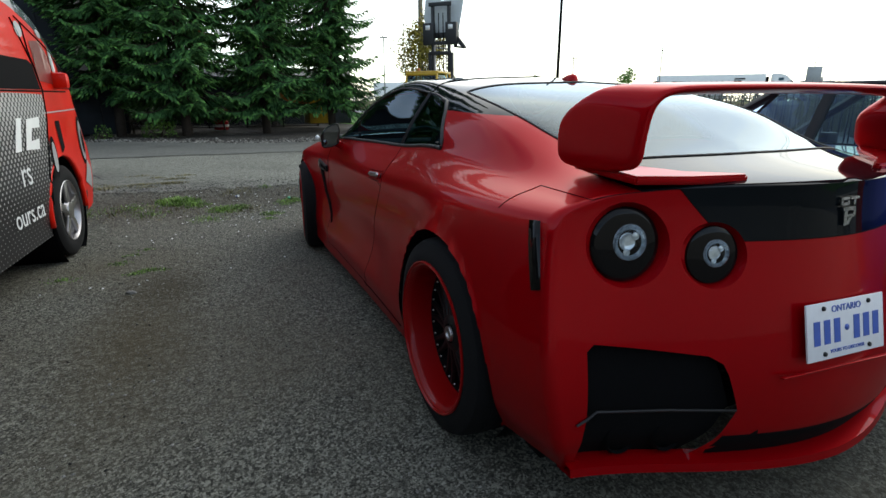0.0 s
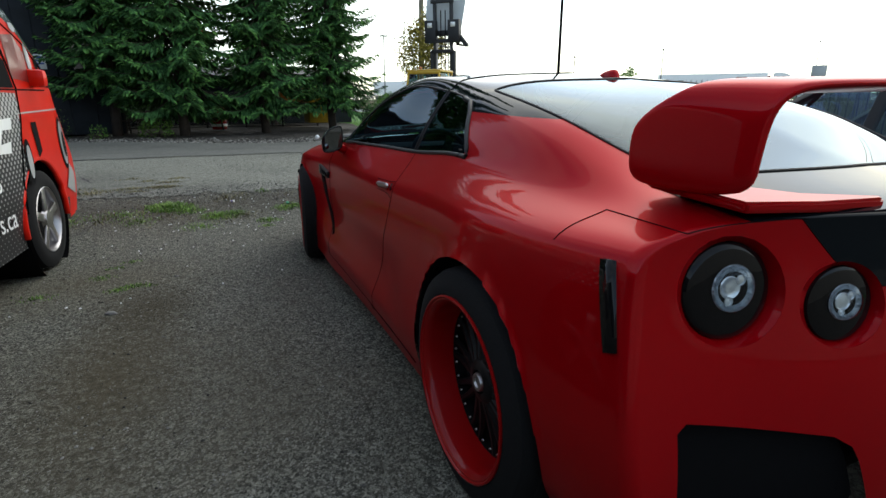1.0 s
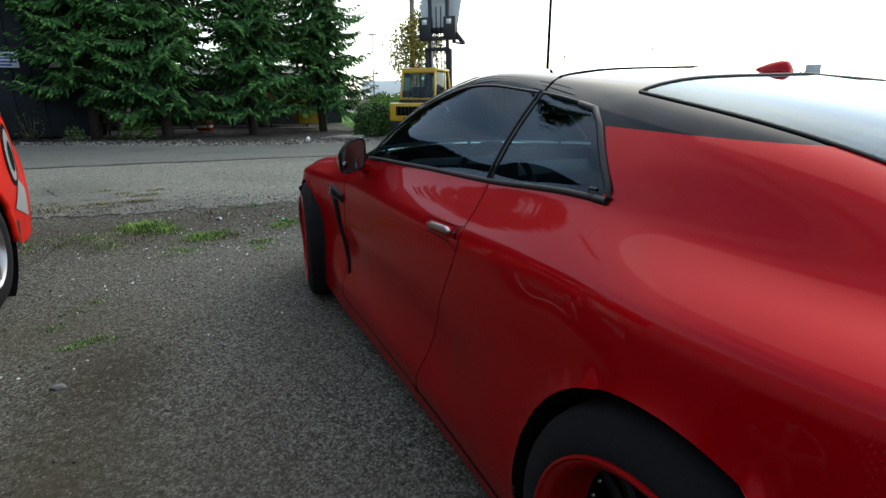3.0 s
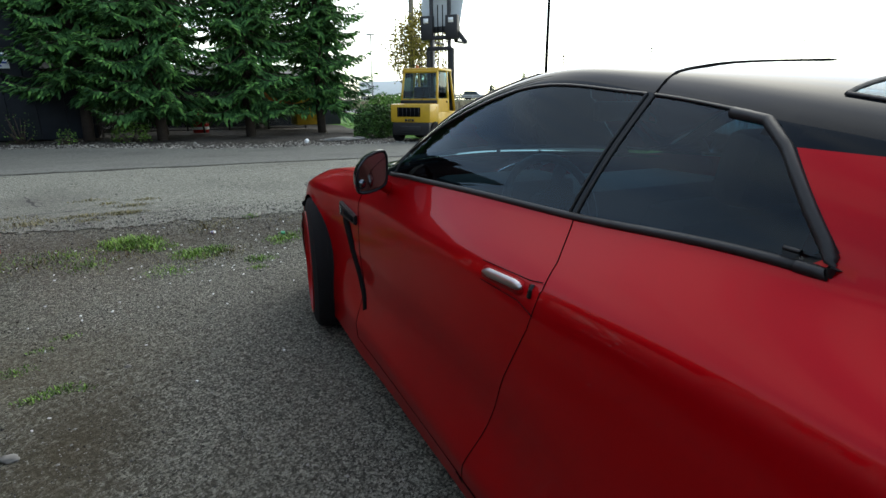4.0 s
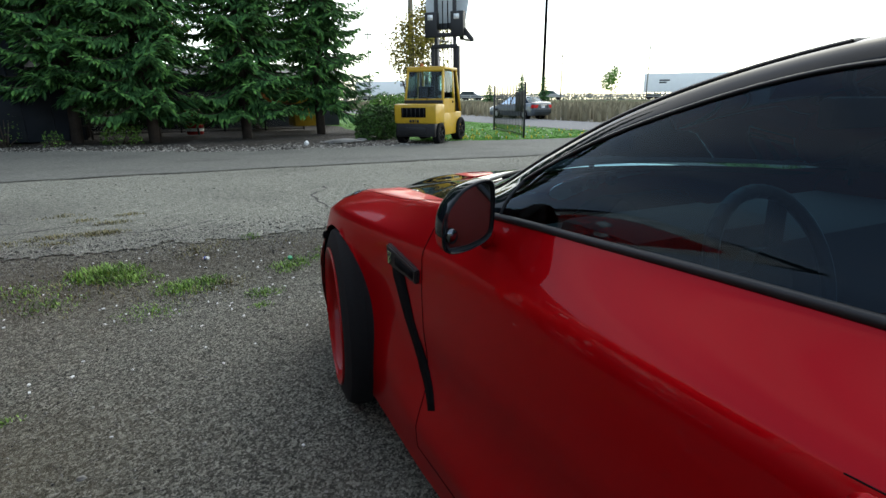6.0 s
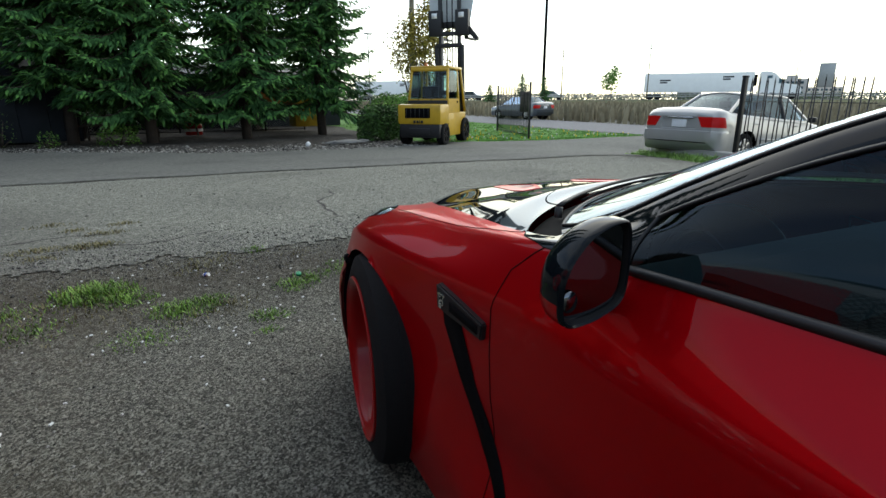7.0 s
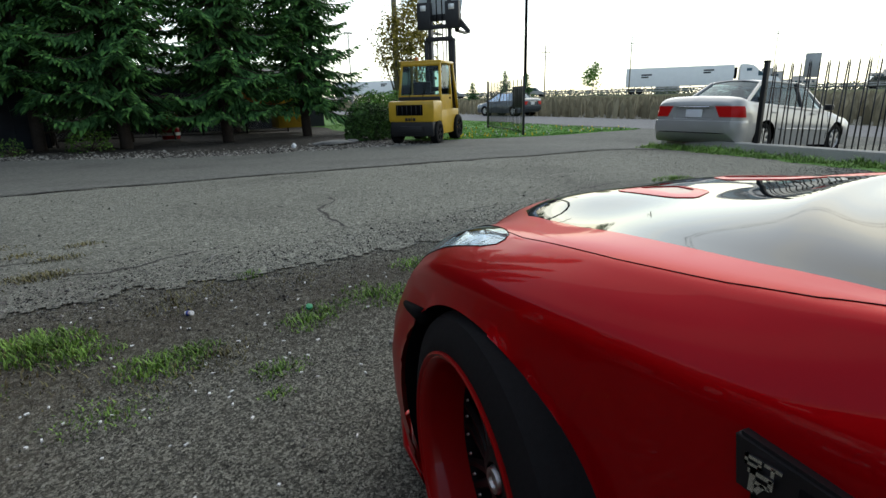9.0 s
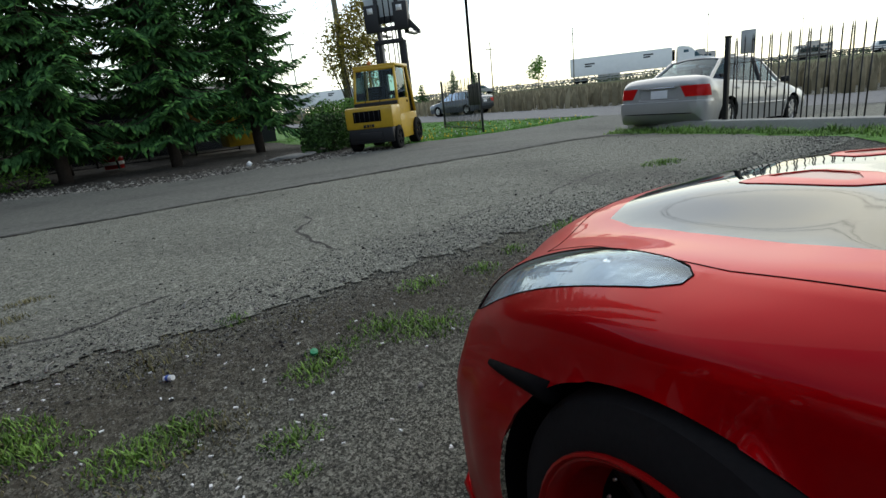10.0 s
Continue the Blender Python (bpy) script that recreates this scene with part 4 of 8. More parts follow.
for r0, r1 in zip(rows, rows[1:]):
    for k in range(14):
        bm.faces.new((r0[k], r1[k], r1[(k + 1) % 14], r0[(k + 1) % 14]))
bm.faces.new(rows[0]), bm.faces.new(rows[-1][::-1])
bmesh.ops.recalc_face_normals(bm, faces=bm.faces)
arch = part("blade", bm, RED, spoiler, angle=70)
sub = arch.modifiers.new("smooth", "SUBSURF")
sub.levels = sub.render_levels = 2
for s in (-1, 1):
    bm = bmesh.new()
    prism(bm, [(s * 0.66, -0.37), (s * 0.632, -0.598), (s * 0.47, -0.632), (s * 0.295, -0.650), (s * 0.285, -0.632), (s * 0.43, -0.56), (s * 0.55, -0.44)], "z", 0.962, 0.984)
    for v in bm.verts:
        v.co.z += 0.020 * float(step(-0.5, -0.40, v.co.y)) - 0.008 * float(step(-0.6, -0.66, v.co.y))
    bmesh.ops.bevel(bm, geom=bm.edges[:], offset=0.006, segments=2, affect="EDGES")
    part("foot", bm, RED, spoiler, angle=45)

# roof aerial
bm = bmesh.new()
rows = []
for y, w, h in ((0.62, 0.002, 0.004), (0.595, 0.013, 0.015), (0.565, 0.020, 0.024), (0.535, 0.023, 0.028), (0.515, 0.021, 0.025), (0.505, 0.014, 0.008)):
    rows.append([bm.verts.new((math.cos(a) * w, y, 1.258 + max(0, math.sin(a)) * h - (0.01 if math.sin(a) < 0.01 else 0))) for a in np.linspace(0, math.pi, 9)])
for r0, r1 in zip(rows, rows[1:]):
    for k in range(8):
        bm.faces.new((r0[k], r1[k], r1[k + 1], r0[k + 1]))
bm.faces.new(rows[0]), bm.faces.new(rows[-1][::-1])
bmesh.ops.recalc_face_normals(bm, faces=bm.faces)
part("aerial", bm, RED, coupe, "small red roof aerial")


def over(x, y):
    """Height of the shell above (x, y)."""
    hit = SHELL[0].ray_cast(Vector((-abs(x) - 1e-4, y, 3)), Vector((0, 0, -1)))
    return hit[0].z if hit[0] else 0.8


def flank_x(y, z):
    """Half width of the flank at a height below the belt."""
    ys = [r[0] for r in COUPE]
    xs = [float(hermite(ys, [r[k + 1][0] for r in COUPE], y)) for k in range(5)]
    zs = [float(hermite(ys, [r[k + 1][1] for r in COUPE], y)) for k in range(5)]
    us = np.linspace(0, 4, 81)
    x, zz = hermite(range(5), xs, us), hermite(range(5), zs, us)
    low = (us > 0.9) & (us < 2.2)
    x[low] -= 0.022 * np.sin((us[low] - 0.9) / 1.3 * np.pi) * float(step(0.5, 0.9, y) * step(2.3, 2.0, y))
    return float(np.interp(z, zz, x))


for side in (-1, 1):
    for ya in AXLES:
        bm = bmesh.new()
        rows = []
        turn_on = np.linspace(-0.75, math.pi + 0.75, 44)
        rim = [(ya + math.cos(a) * (ARCH[ya] + 0.002), ARCH_Z[ya] + math.sin(a) * (ARCH[ya] + 0.002)) for a in turn_on]
        for k in (0.0, 0.5, 1.0):
            rows.append([bm.verts.new((side * (0.50 + (flank_x(y, max(z, 0.14)) - 0.006 - 0.50) * k), y, z)) for y, z in rim])
        for r0, r1 in zip(rows, rows[1:]):
            for k in range(len(rim) - 1):
                bm.faces.new((r0[k], r0[k + 1], r1[k + 1], r1[k]))
        part("wheel_housing", bm, MATT_BLACK, coupe)


def on_flank(bm, outline, side, lift, depth):
    """A solid inlay that follows the flank: outline of (y, z) pairs, split fine."""
    fine = []
    for (y0, z0), (y1, z1) in zip(outline, outline[1:] + outline[:1]):
        k = max(1, int(math.hypot(y1 - y0, z1 - z0) / 0.03))
        fine += [(y0 + (y1 - y0) * i / k, z0 + (z1 - z0) * i / k) for i in range(k)]
    top = [bm.verts.new((side * (flank_x(y, z) + lift), y, z)) for y, z in fine]
    low = [bm.verts.new((side * (flank_x(y, z) + lift - depth), y, z)) for y, z in fine]
    n = len(fine)
    bm.faces.new(top)
    for k in range(n):
        bm.faces.new((top[k], low[k], low[(k + 1) % n], top[(k + 1) % n]))
    bmesh.ops.triangulate(bm, faces=[f for f in bm.faces if len(f.verts) > 4])
    bmesh.ops.recalc_face_normals(bm, faces=bm.faces)


for s in (-1, 1):
    # slot behind the front wheel, its top bar and badge
    bm = bmesh.new()
    on_flank(bm, [(2.268, 0.725), (2.200, 0.715), (2.112, 0.565), (2.030, 0.445), (1.962, 0.362), (1.995, 0.345), (2.085, 0.425), (2.185, 0.555), (2.258, 0.665)], s, 0.002, 0.03)
    part("side_slot", bm, MATT_BLACK, coupe, "black slot behind the wheel")
    bm = bmesh.new()
    on_flank(bm, [(2.282, 0.762), (2.272, 0.700), (2.235, 0.696), (2.082, 0.690), (2.078, 0.730)], s, 0.012, 0.03)
    bmesh.ops.bevel(bm, geom=[e for e in bm.edges if e.calc_face_angle(0) > 0.6], offset=0.004, segments=2, affect="EDGES")
    part("side_trim", bm, SATIN_BLACK, coupe, "black trim bar with badge", angle=40)
    bm = bmesh.new()
    on_flank(bm, [(2.215, 0.736), (2.215, 0.712), (2.094, 0.702), (2.094, 0.722)], s, 0.014, 0.004)
    part("trim_recess", bm, MATT_BLACK, coupe)
    emblem(pose(s * (flank_x(2.248, 0.728) + 0.014), 2.248, 0.728, 0, 0, 90 if s < 0 else -90) @ Matrix.Diagonal((1 if s > 0 else -1, 1, 1, 1)) @ pose(0, 0, 0), 0.62)
    # door handle and key plate
    h = new("door_handle")
    h.parent = coupe
    h["label"] = "satin metal flush door handle"
    bm = bmesh.new()
    on_flank(bm, [(1.018, 0.818), (1.022, 0.806), (1.016, 0.794), (0.86, 0.799), (0.848, 0.813), (0.856, 0.829), (1.008, 0.823)], s, 0.0012, 0.006)
    part("handle_recess", bm, RED, h)
    bm = bmesh.new()
    for line in ([(1.03, 0.829), (0.84, 0.838), (0.797, 0.845)], [(1.02, 0.787), (0.86, 0.789), (0.80, 0.776)]):
        tube(bm, [(s * (flank_x(y, z) + 0.0005), y, z) for (y0, z0), (y1, z1) in zip(line, line[1:]) for y, z in ((y0 + (y1 - y0) * k / 6, z0 + (z1 - z0) * k / 6) for k in range(7))], 0.0012, 4)
    part("handle_seam", bm, MATT_BLACK, h)
    bm = bmesh.new()
    rows = []
    for t in np.linspace(0, 1, 15):
        y, z = 1.006 - 0.155 * t, 0.811 + 0.009 * t
        w = 0.0115 * min(1, 0.35 + 6 * min(t, 1 - t)) if min(t, 1 - t) < 0.11 else 0.0115
        x = flank_x(y, z)
        rows.append([bm.verts.new((s * (x + 0.004 + 0.008 * math.cos(a)), y, z + w * math.sin(a))) for a in np.linspace(-math.pi / 2, math.pi / 2, 9)])
    for r0, r1 in zip(rows, rows[1:]):
        for k in range(8):
            bm.faces.new((r0[k], r1[k], r1[k + 1], r0[k + 1]))
    bm.faces.new(rows[0]), bm.faces.new(rows[-1][::-1])
    bmesh.ops.recalc_face_normals(bm, faces=bm.faces)
    part("grip", bm, SATIN_METAL, h, "satin metal grip")
    bm = bmesh.new()
    on_flank(bm, [(0.832, 0.832), (0.829, 0.806), (0.819, 0.806), (0.821, 0.833)], s, 0.003, 0.01)
    part("key_plate", bm, SMOKE, h)
    # door mirror: housing, glass, stalk
    mir = new("door_mirror")
    mir.parent, mir.matrix_world = coupe, pose(s * 0.896, 1.750, 0.960, 0, 0, s * 1) @ Matrix.Diagonal((0.72, 0.78, 0.86, 1))
    mir["label"] = "black gloss door mirror on a red stalk"
    line = [(-0.078, 0.082), (-0.03, 0.080), (0.025, 0.060), (0.066, 0.022), (0.083, -0.012), (0.084, -0.070), (0.066, -0.092), (0.0, -0.086), (-0.058, -0.066), (-0.076, -0.040)]
    for _ in range(2):
        line = [(a[0] * p + b[0] * (1 - p), a[1] * p + b[1] * (1 - p)) for a, b in zip(line, line[1:] + line[:1]) for p in (0.78, 0.22)]
    n = len(line)
    loop = lambda bm, y, k: [bm.verts.new((s * (x * k - 0.010 * (1 - k)), y, z * k - 0.012 * (1 - k))) for x, z in line]
    low = lambda c: c.z < -0.046 and c.y > -0.034
    skins = []
    for wanted in (False, True):
        bm = bmesh.new()
        rows = [loop(bm, y, k) for y, k in ((-0.046, 0.93), (-0.050, 0.965), (-0.048, 0.99), (-0.034, 1.0), (-0.010, 0.995), (0.014, 0.955), (0.032, 0.88), (0.044, 0.76), (0.051, 0.58), (0.054, 0.3))]
        for r0, r1 in zip(rows, rows[1:]):
            for k in range(n):
                bm.faces.new((r0[k], r0[(k + 1) % n], r1[(k + 1) % n], r1[k]))
        bm.faces.new(rows[-1])
        bmesh.ops.recalc_face_normals(bm, faces=bm.faces)
        bmesh.ops.delete(bm, geom=[f for f in bm.faces if low(f.calc_center_median()) != wanted], context="FACES")
        skins.append(bm)
    part("housing", skins[0], GLOSS_BLACK, mir, "black gloss housing", angle=50)
    part("lower_shell", skins[1], RED, mir, "red underside", angle=50)
    bm = bmesh.new()
    rows = [loop(bm, y, k) for y, k in ((-0.046, 0.93), (-0.026, 0.90), (-0.024, 0.86), (-0.022, 0.3))]
    for r0, r1 in zip(rows, rows[1:]):
        for k in range(n):
            bm.faces.new((r0[k], r0[(k + 1) % n], r1[(k + 1) % n], r1[k]))
    bmesh.ops.recalc_face_normals(bm, faces=bm.faces)
    part("bezel", bm, SATIN_BLACK, mir, angle=40)
    bm = bmesh.new()
    for v in bm.faces.new(loop(bm, -0.0295, 0.875)).verts:
        v.co.y += 0.10 * v.co.x * s
    bmesh.ops.recalc_face_normals(bm, faces=bm.faces)
    part("mirror_glass", bm, MIRROR, mir, smooth=False)
    bm = bmesh.new()
    lathe(bm, [(-0.0298, 0.019), (-0.0325, 0.017), (-0.0335, 0.0005)], "y", 24, Matrix.Translation((s * 0.050, 0, -0.050)))
    part("wide_mirror", bm, MIRROR, mir, "small round blind-spot mirror")
    bm = bmesh.new()
    tube(bm, [(-s * 0.11, 0.035, -0.085), (-s * 0.07, 0.03, -0.065), (-s * 0.02, 0.02, -0.05)], 0.030, 10, 0.026)
    part("stalk", bm, RED, mir, "red stalk", angle=60)
    # headlamp bowl behind the clear lens
    lens = [o for o in coupe.children if o.name.startswith("headlamp_lens") and (o.data.vertices[0].co.x * s > 0)][0]
    bm = bmesh.new()
    bm.from_mesh(lens.data)
    for v in bm.verts:
        v.co.x -= s * 0.007
        v.co.z -= 0.008
        v.co.y -= 0.004
    part("headlamp_bowl", bm, SILVER_LAMP, coupe, "silvery lamp bowl")
    for y, r in ((3.05, 0.034), (3.17, 0.038), (3.28, 0.034)):
        x = 0.725 - 0.22 * (y - 3.05)
        z = over(x, y) - 0.030
        ring_part("projector", [(-0.04, r), (0.0, r), (0.004, r * 0.86), (-0.006, r * 0.8), (0.010, r * 0.4), (0.013, 0.0005)], CHROME, coupe, Matrix.Translation((s * x, y, z)) @ Vector((s * 0.5, 0.7, 0.5)).to_track_quat("X", "Z").to_matrix().to_4x4())
    # black tube standing for the dark slot by the wheel arch, at the front bumper's joint
    bm = bmesh.new()
    tube(bm, [(s * (flank_x(y, z) - 0.008), y, z) for y, z in ((3.22, 0.575), (3.17, 0.590), (3.12, 0.602), (3.06, 0.616), (3.00, 0.628))], 0.008, 8, 0.019)
    part("bumper_slot", bm, MATT_BLACK, coupe, "black strip standing for the dark slot at the bumper joint")
    # splitter
    bm = bmesh.new()
    tube(bm, [(s * 0.84, 3.12, 0.12), (s * 0.815, 3.30, 0.085), (s * 0.74, 3.50, 0.06), (s * 0.60, 3.62, 0.055), (s * 0.30, 3.72, 0.055), (0, 3.75, 0.055)], 0.022, 8)
    for v in bm.verts:
        v.co.z = 0.055 + (v.co.z - 0.055) * 0.6
    part("splitter", bm, RED, coupe)
    # thin bright edge on the sill
    bm = bmesh.new()
    tube(bm, [(s * (flank_x(y, 0.20) + 0.001), y, 0.20) for y in np.linspace(0.46, 1.1, 12)], 0.0025, 4)
    part("sill_joint", bm, MATT_BLACK, coupe)

# wipers in the cowl
def screen_foot(x):
    return 2.0 + 0.36 * max(0.0, 1 - (x / 0.74) ** 2) ** 0.9


for x0, x1 in ((-0.58, 0.02), (0.02, 0.56)):
    w = new("wiper")
    w.parent = coupe
    run = lambda t, dy, up: (x0 + (x1 - x0) * t, screen_foot(x0 + (x1 - x0) * t) + dy, over(x0 + (x1 - x0) * t, screen_foot(x0 + (x1 - x0) * t) + dy) + up)
    bm = bmesh.new()
    tube(bm, [run(t, 0.055 - 0.03 * t, 0.016 + 0.012 * t) for t in np.linspace(0, 1, 14)], 0.006, 6, 0.004)
    part("arm", bm, SATIN_BLACK, w)
    bm = bmesh.new()
    tube(bm, [run(t, 0.005 - 0.03 * t, 0.010) for t in np.linspace(0.1, 1.0, 14)], 0.004, 5)
    part("wiper_blade", bm, MATT_BLACK, w)
    bm = bmesh.new()
    lathe(bm, [(-0.02, 0.011), (0.004, 0.010), (0.007, 0.001)], "z", 14, Matrix.Translation(run(0, 0.055, 0.008)))
    part("pivot", bm, SATIN_BLACK, w)
# red air ducts in the bonnet
for s in (-1, 1):
    bm = bmesh.new()
    flange = [(0.245, 3.085), (0.292, 2.855), (0.276, 2.80), (0.165, 2.845), (0.095, 2.985), (0.155, 3.07)]
    mouth = [(0.190, 3.05), (0.255, 2.875), (0.236, 2.855), (0.165, 2.890), (0.120, 2.985), (0.158, 3.035)]
    rings = []
    for line, f0, lift in ((flange, 0, -0.002), (flange, 0, 0.002), (flange, 0.12, 0.0025), (flange, 0.85, 0.004), (mouth, 0, 0.004), (mouth, 0, 0.001)):
        pts = [(a[0] + (b[0] - a[0]) * f0, a[1] + (b[1] - a[1]) * f0) for a, b in zip(line, mouth)]
        pts = [(a[0] + (b[0] - a[0]) * q, a[1] + (b[1] - a[1]) * q) for a, b in zip(pts, pts[1:] + pts[:1]) for q in (0.12, 0.37, 0.63, 0.88)]
        rings.append([bm.verts.new((s * x, y, over(x, y) + lift)) for x, y in pts])
    for r0, r1 in zip(rings, rings[1:]):
        for i in range(len(r0)):
            j = (i + 1) % len(r0)
            bm.faces.new((r0[i], r0[j], r1[j], r1[i]))
    bmesh.ops.recalc_face_normals(bm, faces=bm.faces)
    duct = part("bonnet_duct", bm, RED, coupe, "red-edged air duct in the bonnet", angle=40)
    # flush face in a darker red: the shade of the recess as colour
    bm = bmesh.new()
    bm.faces.new([bm.verts.new((s * x, y, over(x, y) + 0.0015)) for x, y in mouth])
    part("duct_mouth_shade", bm, RIM_RED, duct, "flush darker red face for the shaded duct mouth", smooth=False)
# dark marker strips on the rear quarters
for s in (-1, 1):
    bm = bmesh.new()
    on_flank(bm, [(-0.475, 0.870), (-0.505, 0.872), (-0.556, 0.706), (-0.530, 0.698)], s, 0.004, 0.02)
    part("side_marker", bm, SMOKE, coupe, "black side marker strip")

# cabin
cabin = new("cabin")
cabin.parent = coupe
bm = bmesh.new()
box(bm, (-0.70, 1.55, 0.55), (0.70, 1.98, 0.86), bevel=0.05)
box(bm, (-0.66, 1.50, 0.78), (-0.20, 1.75, 0.93), bevel=0.04)
part("dashboard", bm, INTERIOR, cabin, angle=50)
for x in (-0.37, 0.37):
    seat = new("seat")
    seat.parent = cabin
    bm = bmesh.new()
    box(bm, (x - 0.24, 0.82, 0.30), (x + 0.24, 1.32, 0.50), bevel=0.05)
    part("cushion", bm, INTERIOR, seat, angle=50)
    bm = bmesh.new()
    box(bm, (x - 0.23, 0.0, 0.0), (x + 0.23, 0.13, 0.56), pose(0, 0.82, 0.42, 14, 0, 0), bevel=0.05)
    part("seatback", bm, INTERIOR, seat, angle=50)
    bm = bmesh.new()
    box(bm, (x - 0.12, 0.0, 0.0), (x + 0.12, 0.09, 0.16), pose(0, 0.665, 0.97, 12, 0, 0), bevel=0.04)
    part("headrest", bm, INTERIOR, seat, angle=50)
sw = new("steering_wheel")
sw.parent, sw.matrix_world = cabin, pose(-0.37, 1.42, 0.84, 68, 0, 0)
bm = bmesh.new()
ring = [Vector((math.cos(a) * 0.175, math.sin(a) * 0.175, 0)) for a in np.linspace(0, 2 * math.pi, 33)]
for a, b in zip(ring, ring[1:]):
    tube(bm, (a, b), 0.015, 8, caps=False)
part("wheel_rim", bm, SATIN_BLACK, sw)
bm = bmesh.new()
lathe(bm, [(0.0, 0.0005), (0.0, 0.06), (-0.04, 0.065)], "z", 20)
for a in (90, 210, 330):
    box(bm, (-0.02, 0.04, -0.02), (0.02, 0.17, -0.005), pose(0, 0, 0, 0, 0, a))
part("wheel_hub", bm, INTERIOR, sw, angle=40)
im = new("rear_view_mirror")
im.parent = cabin
bm = bmesh.new()
box(bm, (-0.125, 1.50, 1.115), (0.125, 1.535, 1.185), bevel=0.015)
tube(bm, [(0, 1.52, 1.17), (0, 1.55, 1.22)], 0.012, 6)
part("mirror_shell", bm, INTERIOR, im, angle=50)
bm = bmesh.new()
prism(bm, [(-0.005, 1.0), (-0.03, 1.0), (-0.015, 1.03), (-0.025, 1.03), (-0.012, 1.055), (-0.018, 1.055), (0, 1.085), (0.018, 1.055), (0.012, 1.055), (0.025, 1.03), (0.015, 1.03), (0.03, 1.0), (0.005, 1.0), (0.005, 0.985), (-0.005, 0.985)], "y", 1.50, 1.505)
part("air_freshener", bm, MATT_BLACK, im, "small tree-shaped air freshener", smooth=False)
bm = bmesh.new()
box(bm, (-0.70, -0.30, 0.30), (0.70, 0.40, 0.72), bevel=0.08)
box(bm, (-0.68, -0.42, 0.60), (0.68, 0.10, 0.90), bevel=0.05)
part("rear_bench", bm, INTERIOR, cabin, angle=50)
bm = bmesh.new()
box(bm, (-0.80, -0.5, 0.24), (0.80, 2.1, 0.30))
part("cabin_floor", bm, INTERIOR, cabin)

# joint across the roof behind the doors
bm = bmesh.new()
tube(bm, [(x, 0.800 + 0.03 * (1 - (x / 0.6) ** 2), over(x, 0.800 + 0.03 * (1 - (x / 0.6) ** 2)) + 0.0005) for x in np.linspace(-0.60, 0.60, 41)], 0.0035, 4)
part("roof_joint", bm, MATT_BLACK, coupe)

# black trim along the foot of the side windows
for s in (-1, 1):
    ys = [r[0] for r in COUPE]
    line = np.linspace(0.385, 1.80, 46)
    bx, bz = hermite(ys, [r[5][0] for r in COUPE], line), hermite(ys, [r[5][1] for r in COUPE], line)
    bm = bmesh.new()
    tube(bm, [(s * (x - 0.001), y, z + 0.003) for x, y, z in zip(bx, line, bz)], 0.0085, 8)
    part("belt_trim", bm, SATIN_BLACK, coupe, "black window trim")
    # wide rubber round the back of the quarter window
    bm = bmesh.new()
    run = [(0.500, 1.146), (0.478, 1.126), (0.440, 1.090), (0.400, 1.050), (0.368, 1.018), (0.352, 1.000), (0.346, 0.990)]
    rail = lambda y, k: float(hermite(ys, [r[6][k] for r in COUPE], y))
    pts = [(s * (rail(y, 0) + 0.004), y, rail(y, 1) - 0.004) for y in (0.60, 0.565, 0.53)]
    for y, z in run[1:]:
        hit = SHELL[0].ray_cast(Vector((-3, y, z)), Vector((1, 0, 0)))[0]
        pts.append((-s * hit.x, y, z))
    for y in (0.351, 0.364, 0.390):
        pts.append((s * (float(hermite(ys, [r[5][0] for r in COUPE], y)) - 0.001), y, float(hermite(ys, [r[5][1] for r in COUPE], y)) + 0.003))
    tube(bm, pts, 0.0095, 8)
    part("quarter_trim", bm, SATIN_BLACK, coupe, "black window trim", angle=60)
# ---- other vehicles ----
SILVER = material("silver_car_paint", (0.40, 0.395, 0.38), 0.34, 0.25, 0.05, 600, 0, 0.5, 2)
SLATE = material("slate_car_paint", (0.07, 0.085, 0.10), 0.3, 0.3, 0.05, 600, 0, 0.8, 2)
BLUE = material("blue_car_paint", (0.012, 0.035, 0.42), 0.3, 0.2, 0.05, 600, 0, 0.9, 2)
BLACK_PAINT = material("black_car_paint", (0.012, 0.013, 0.016), 0.25, 0, 0.1, 400, 0, 0.8)
LAMP_RED = material("red_lamp_plastic", (0.55, 0.008, 0.008), 0.3, 0, 0.15, 60, 0, 0, spec=0.2)
CABIN_GLASS = glass("car_window_glass", (0.50, 0.66, 0.72), 0.75)
ALLOY = material("alloy_wheel", (0.5, 0.5, 0.5), 0.35, 0.9, 0.1, 80)


def simple_wheel(parent, x, y, r, side, mat=None, width=0.20, spokes=7):
    w = new("wheel")
    w.parent, w.matrix_local = parent, pose(side * x, y, r, 0, 0, 0 if side > 0 else 180)
    ring_part("tyre", [(-width, r * 0.66), (-width, r * 0.92), (-width + 0.02, r), (-0.02, r), (0, r * 0.92), (0.004, r * 0.75), (-0.004, r * 0.66)], RUBBER, w, Matrix(), steps=36)
    bm = bmesh.new()
    lathe(bm, [(-0.10, r * 0.60), (-0.02, r * 0.62), (0.0, r * 0.66), (-0.006, r * 0.69), (-0.03, r * 0.68)], "x", 36)
    for k in range(spokes):
        box(bm, (-0.03, -0.030, r * 0.12), (-0.008, 0.030, r * 0.63), Matrix.Rotation(k * 2 * math.pi / spokes, 4, "X"), bevel=0.006)
    lathe(bm, [(-0.03, r * 0.22), (-0.002, r * 0.18), (0.002, 0.001)], "x", 20)
    bmesh.ops.recalc_face_normals(bm, faces=bm.faces)
    part("rim", bm, mat or ALLOY, w, angle=40)
    ring_part("backing", [(-0.09, 0.001), (-0.09, r * 0.62)], MATT_BLACK, w, Matrix(), steps=24)
    return w


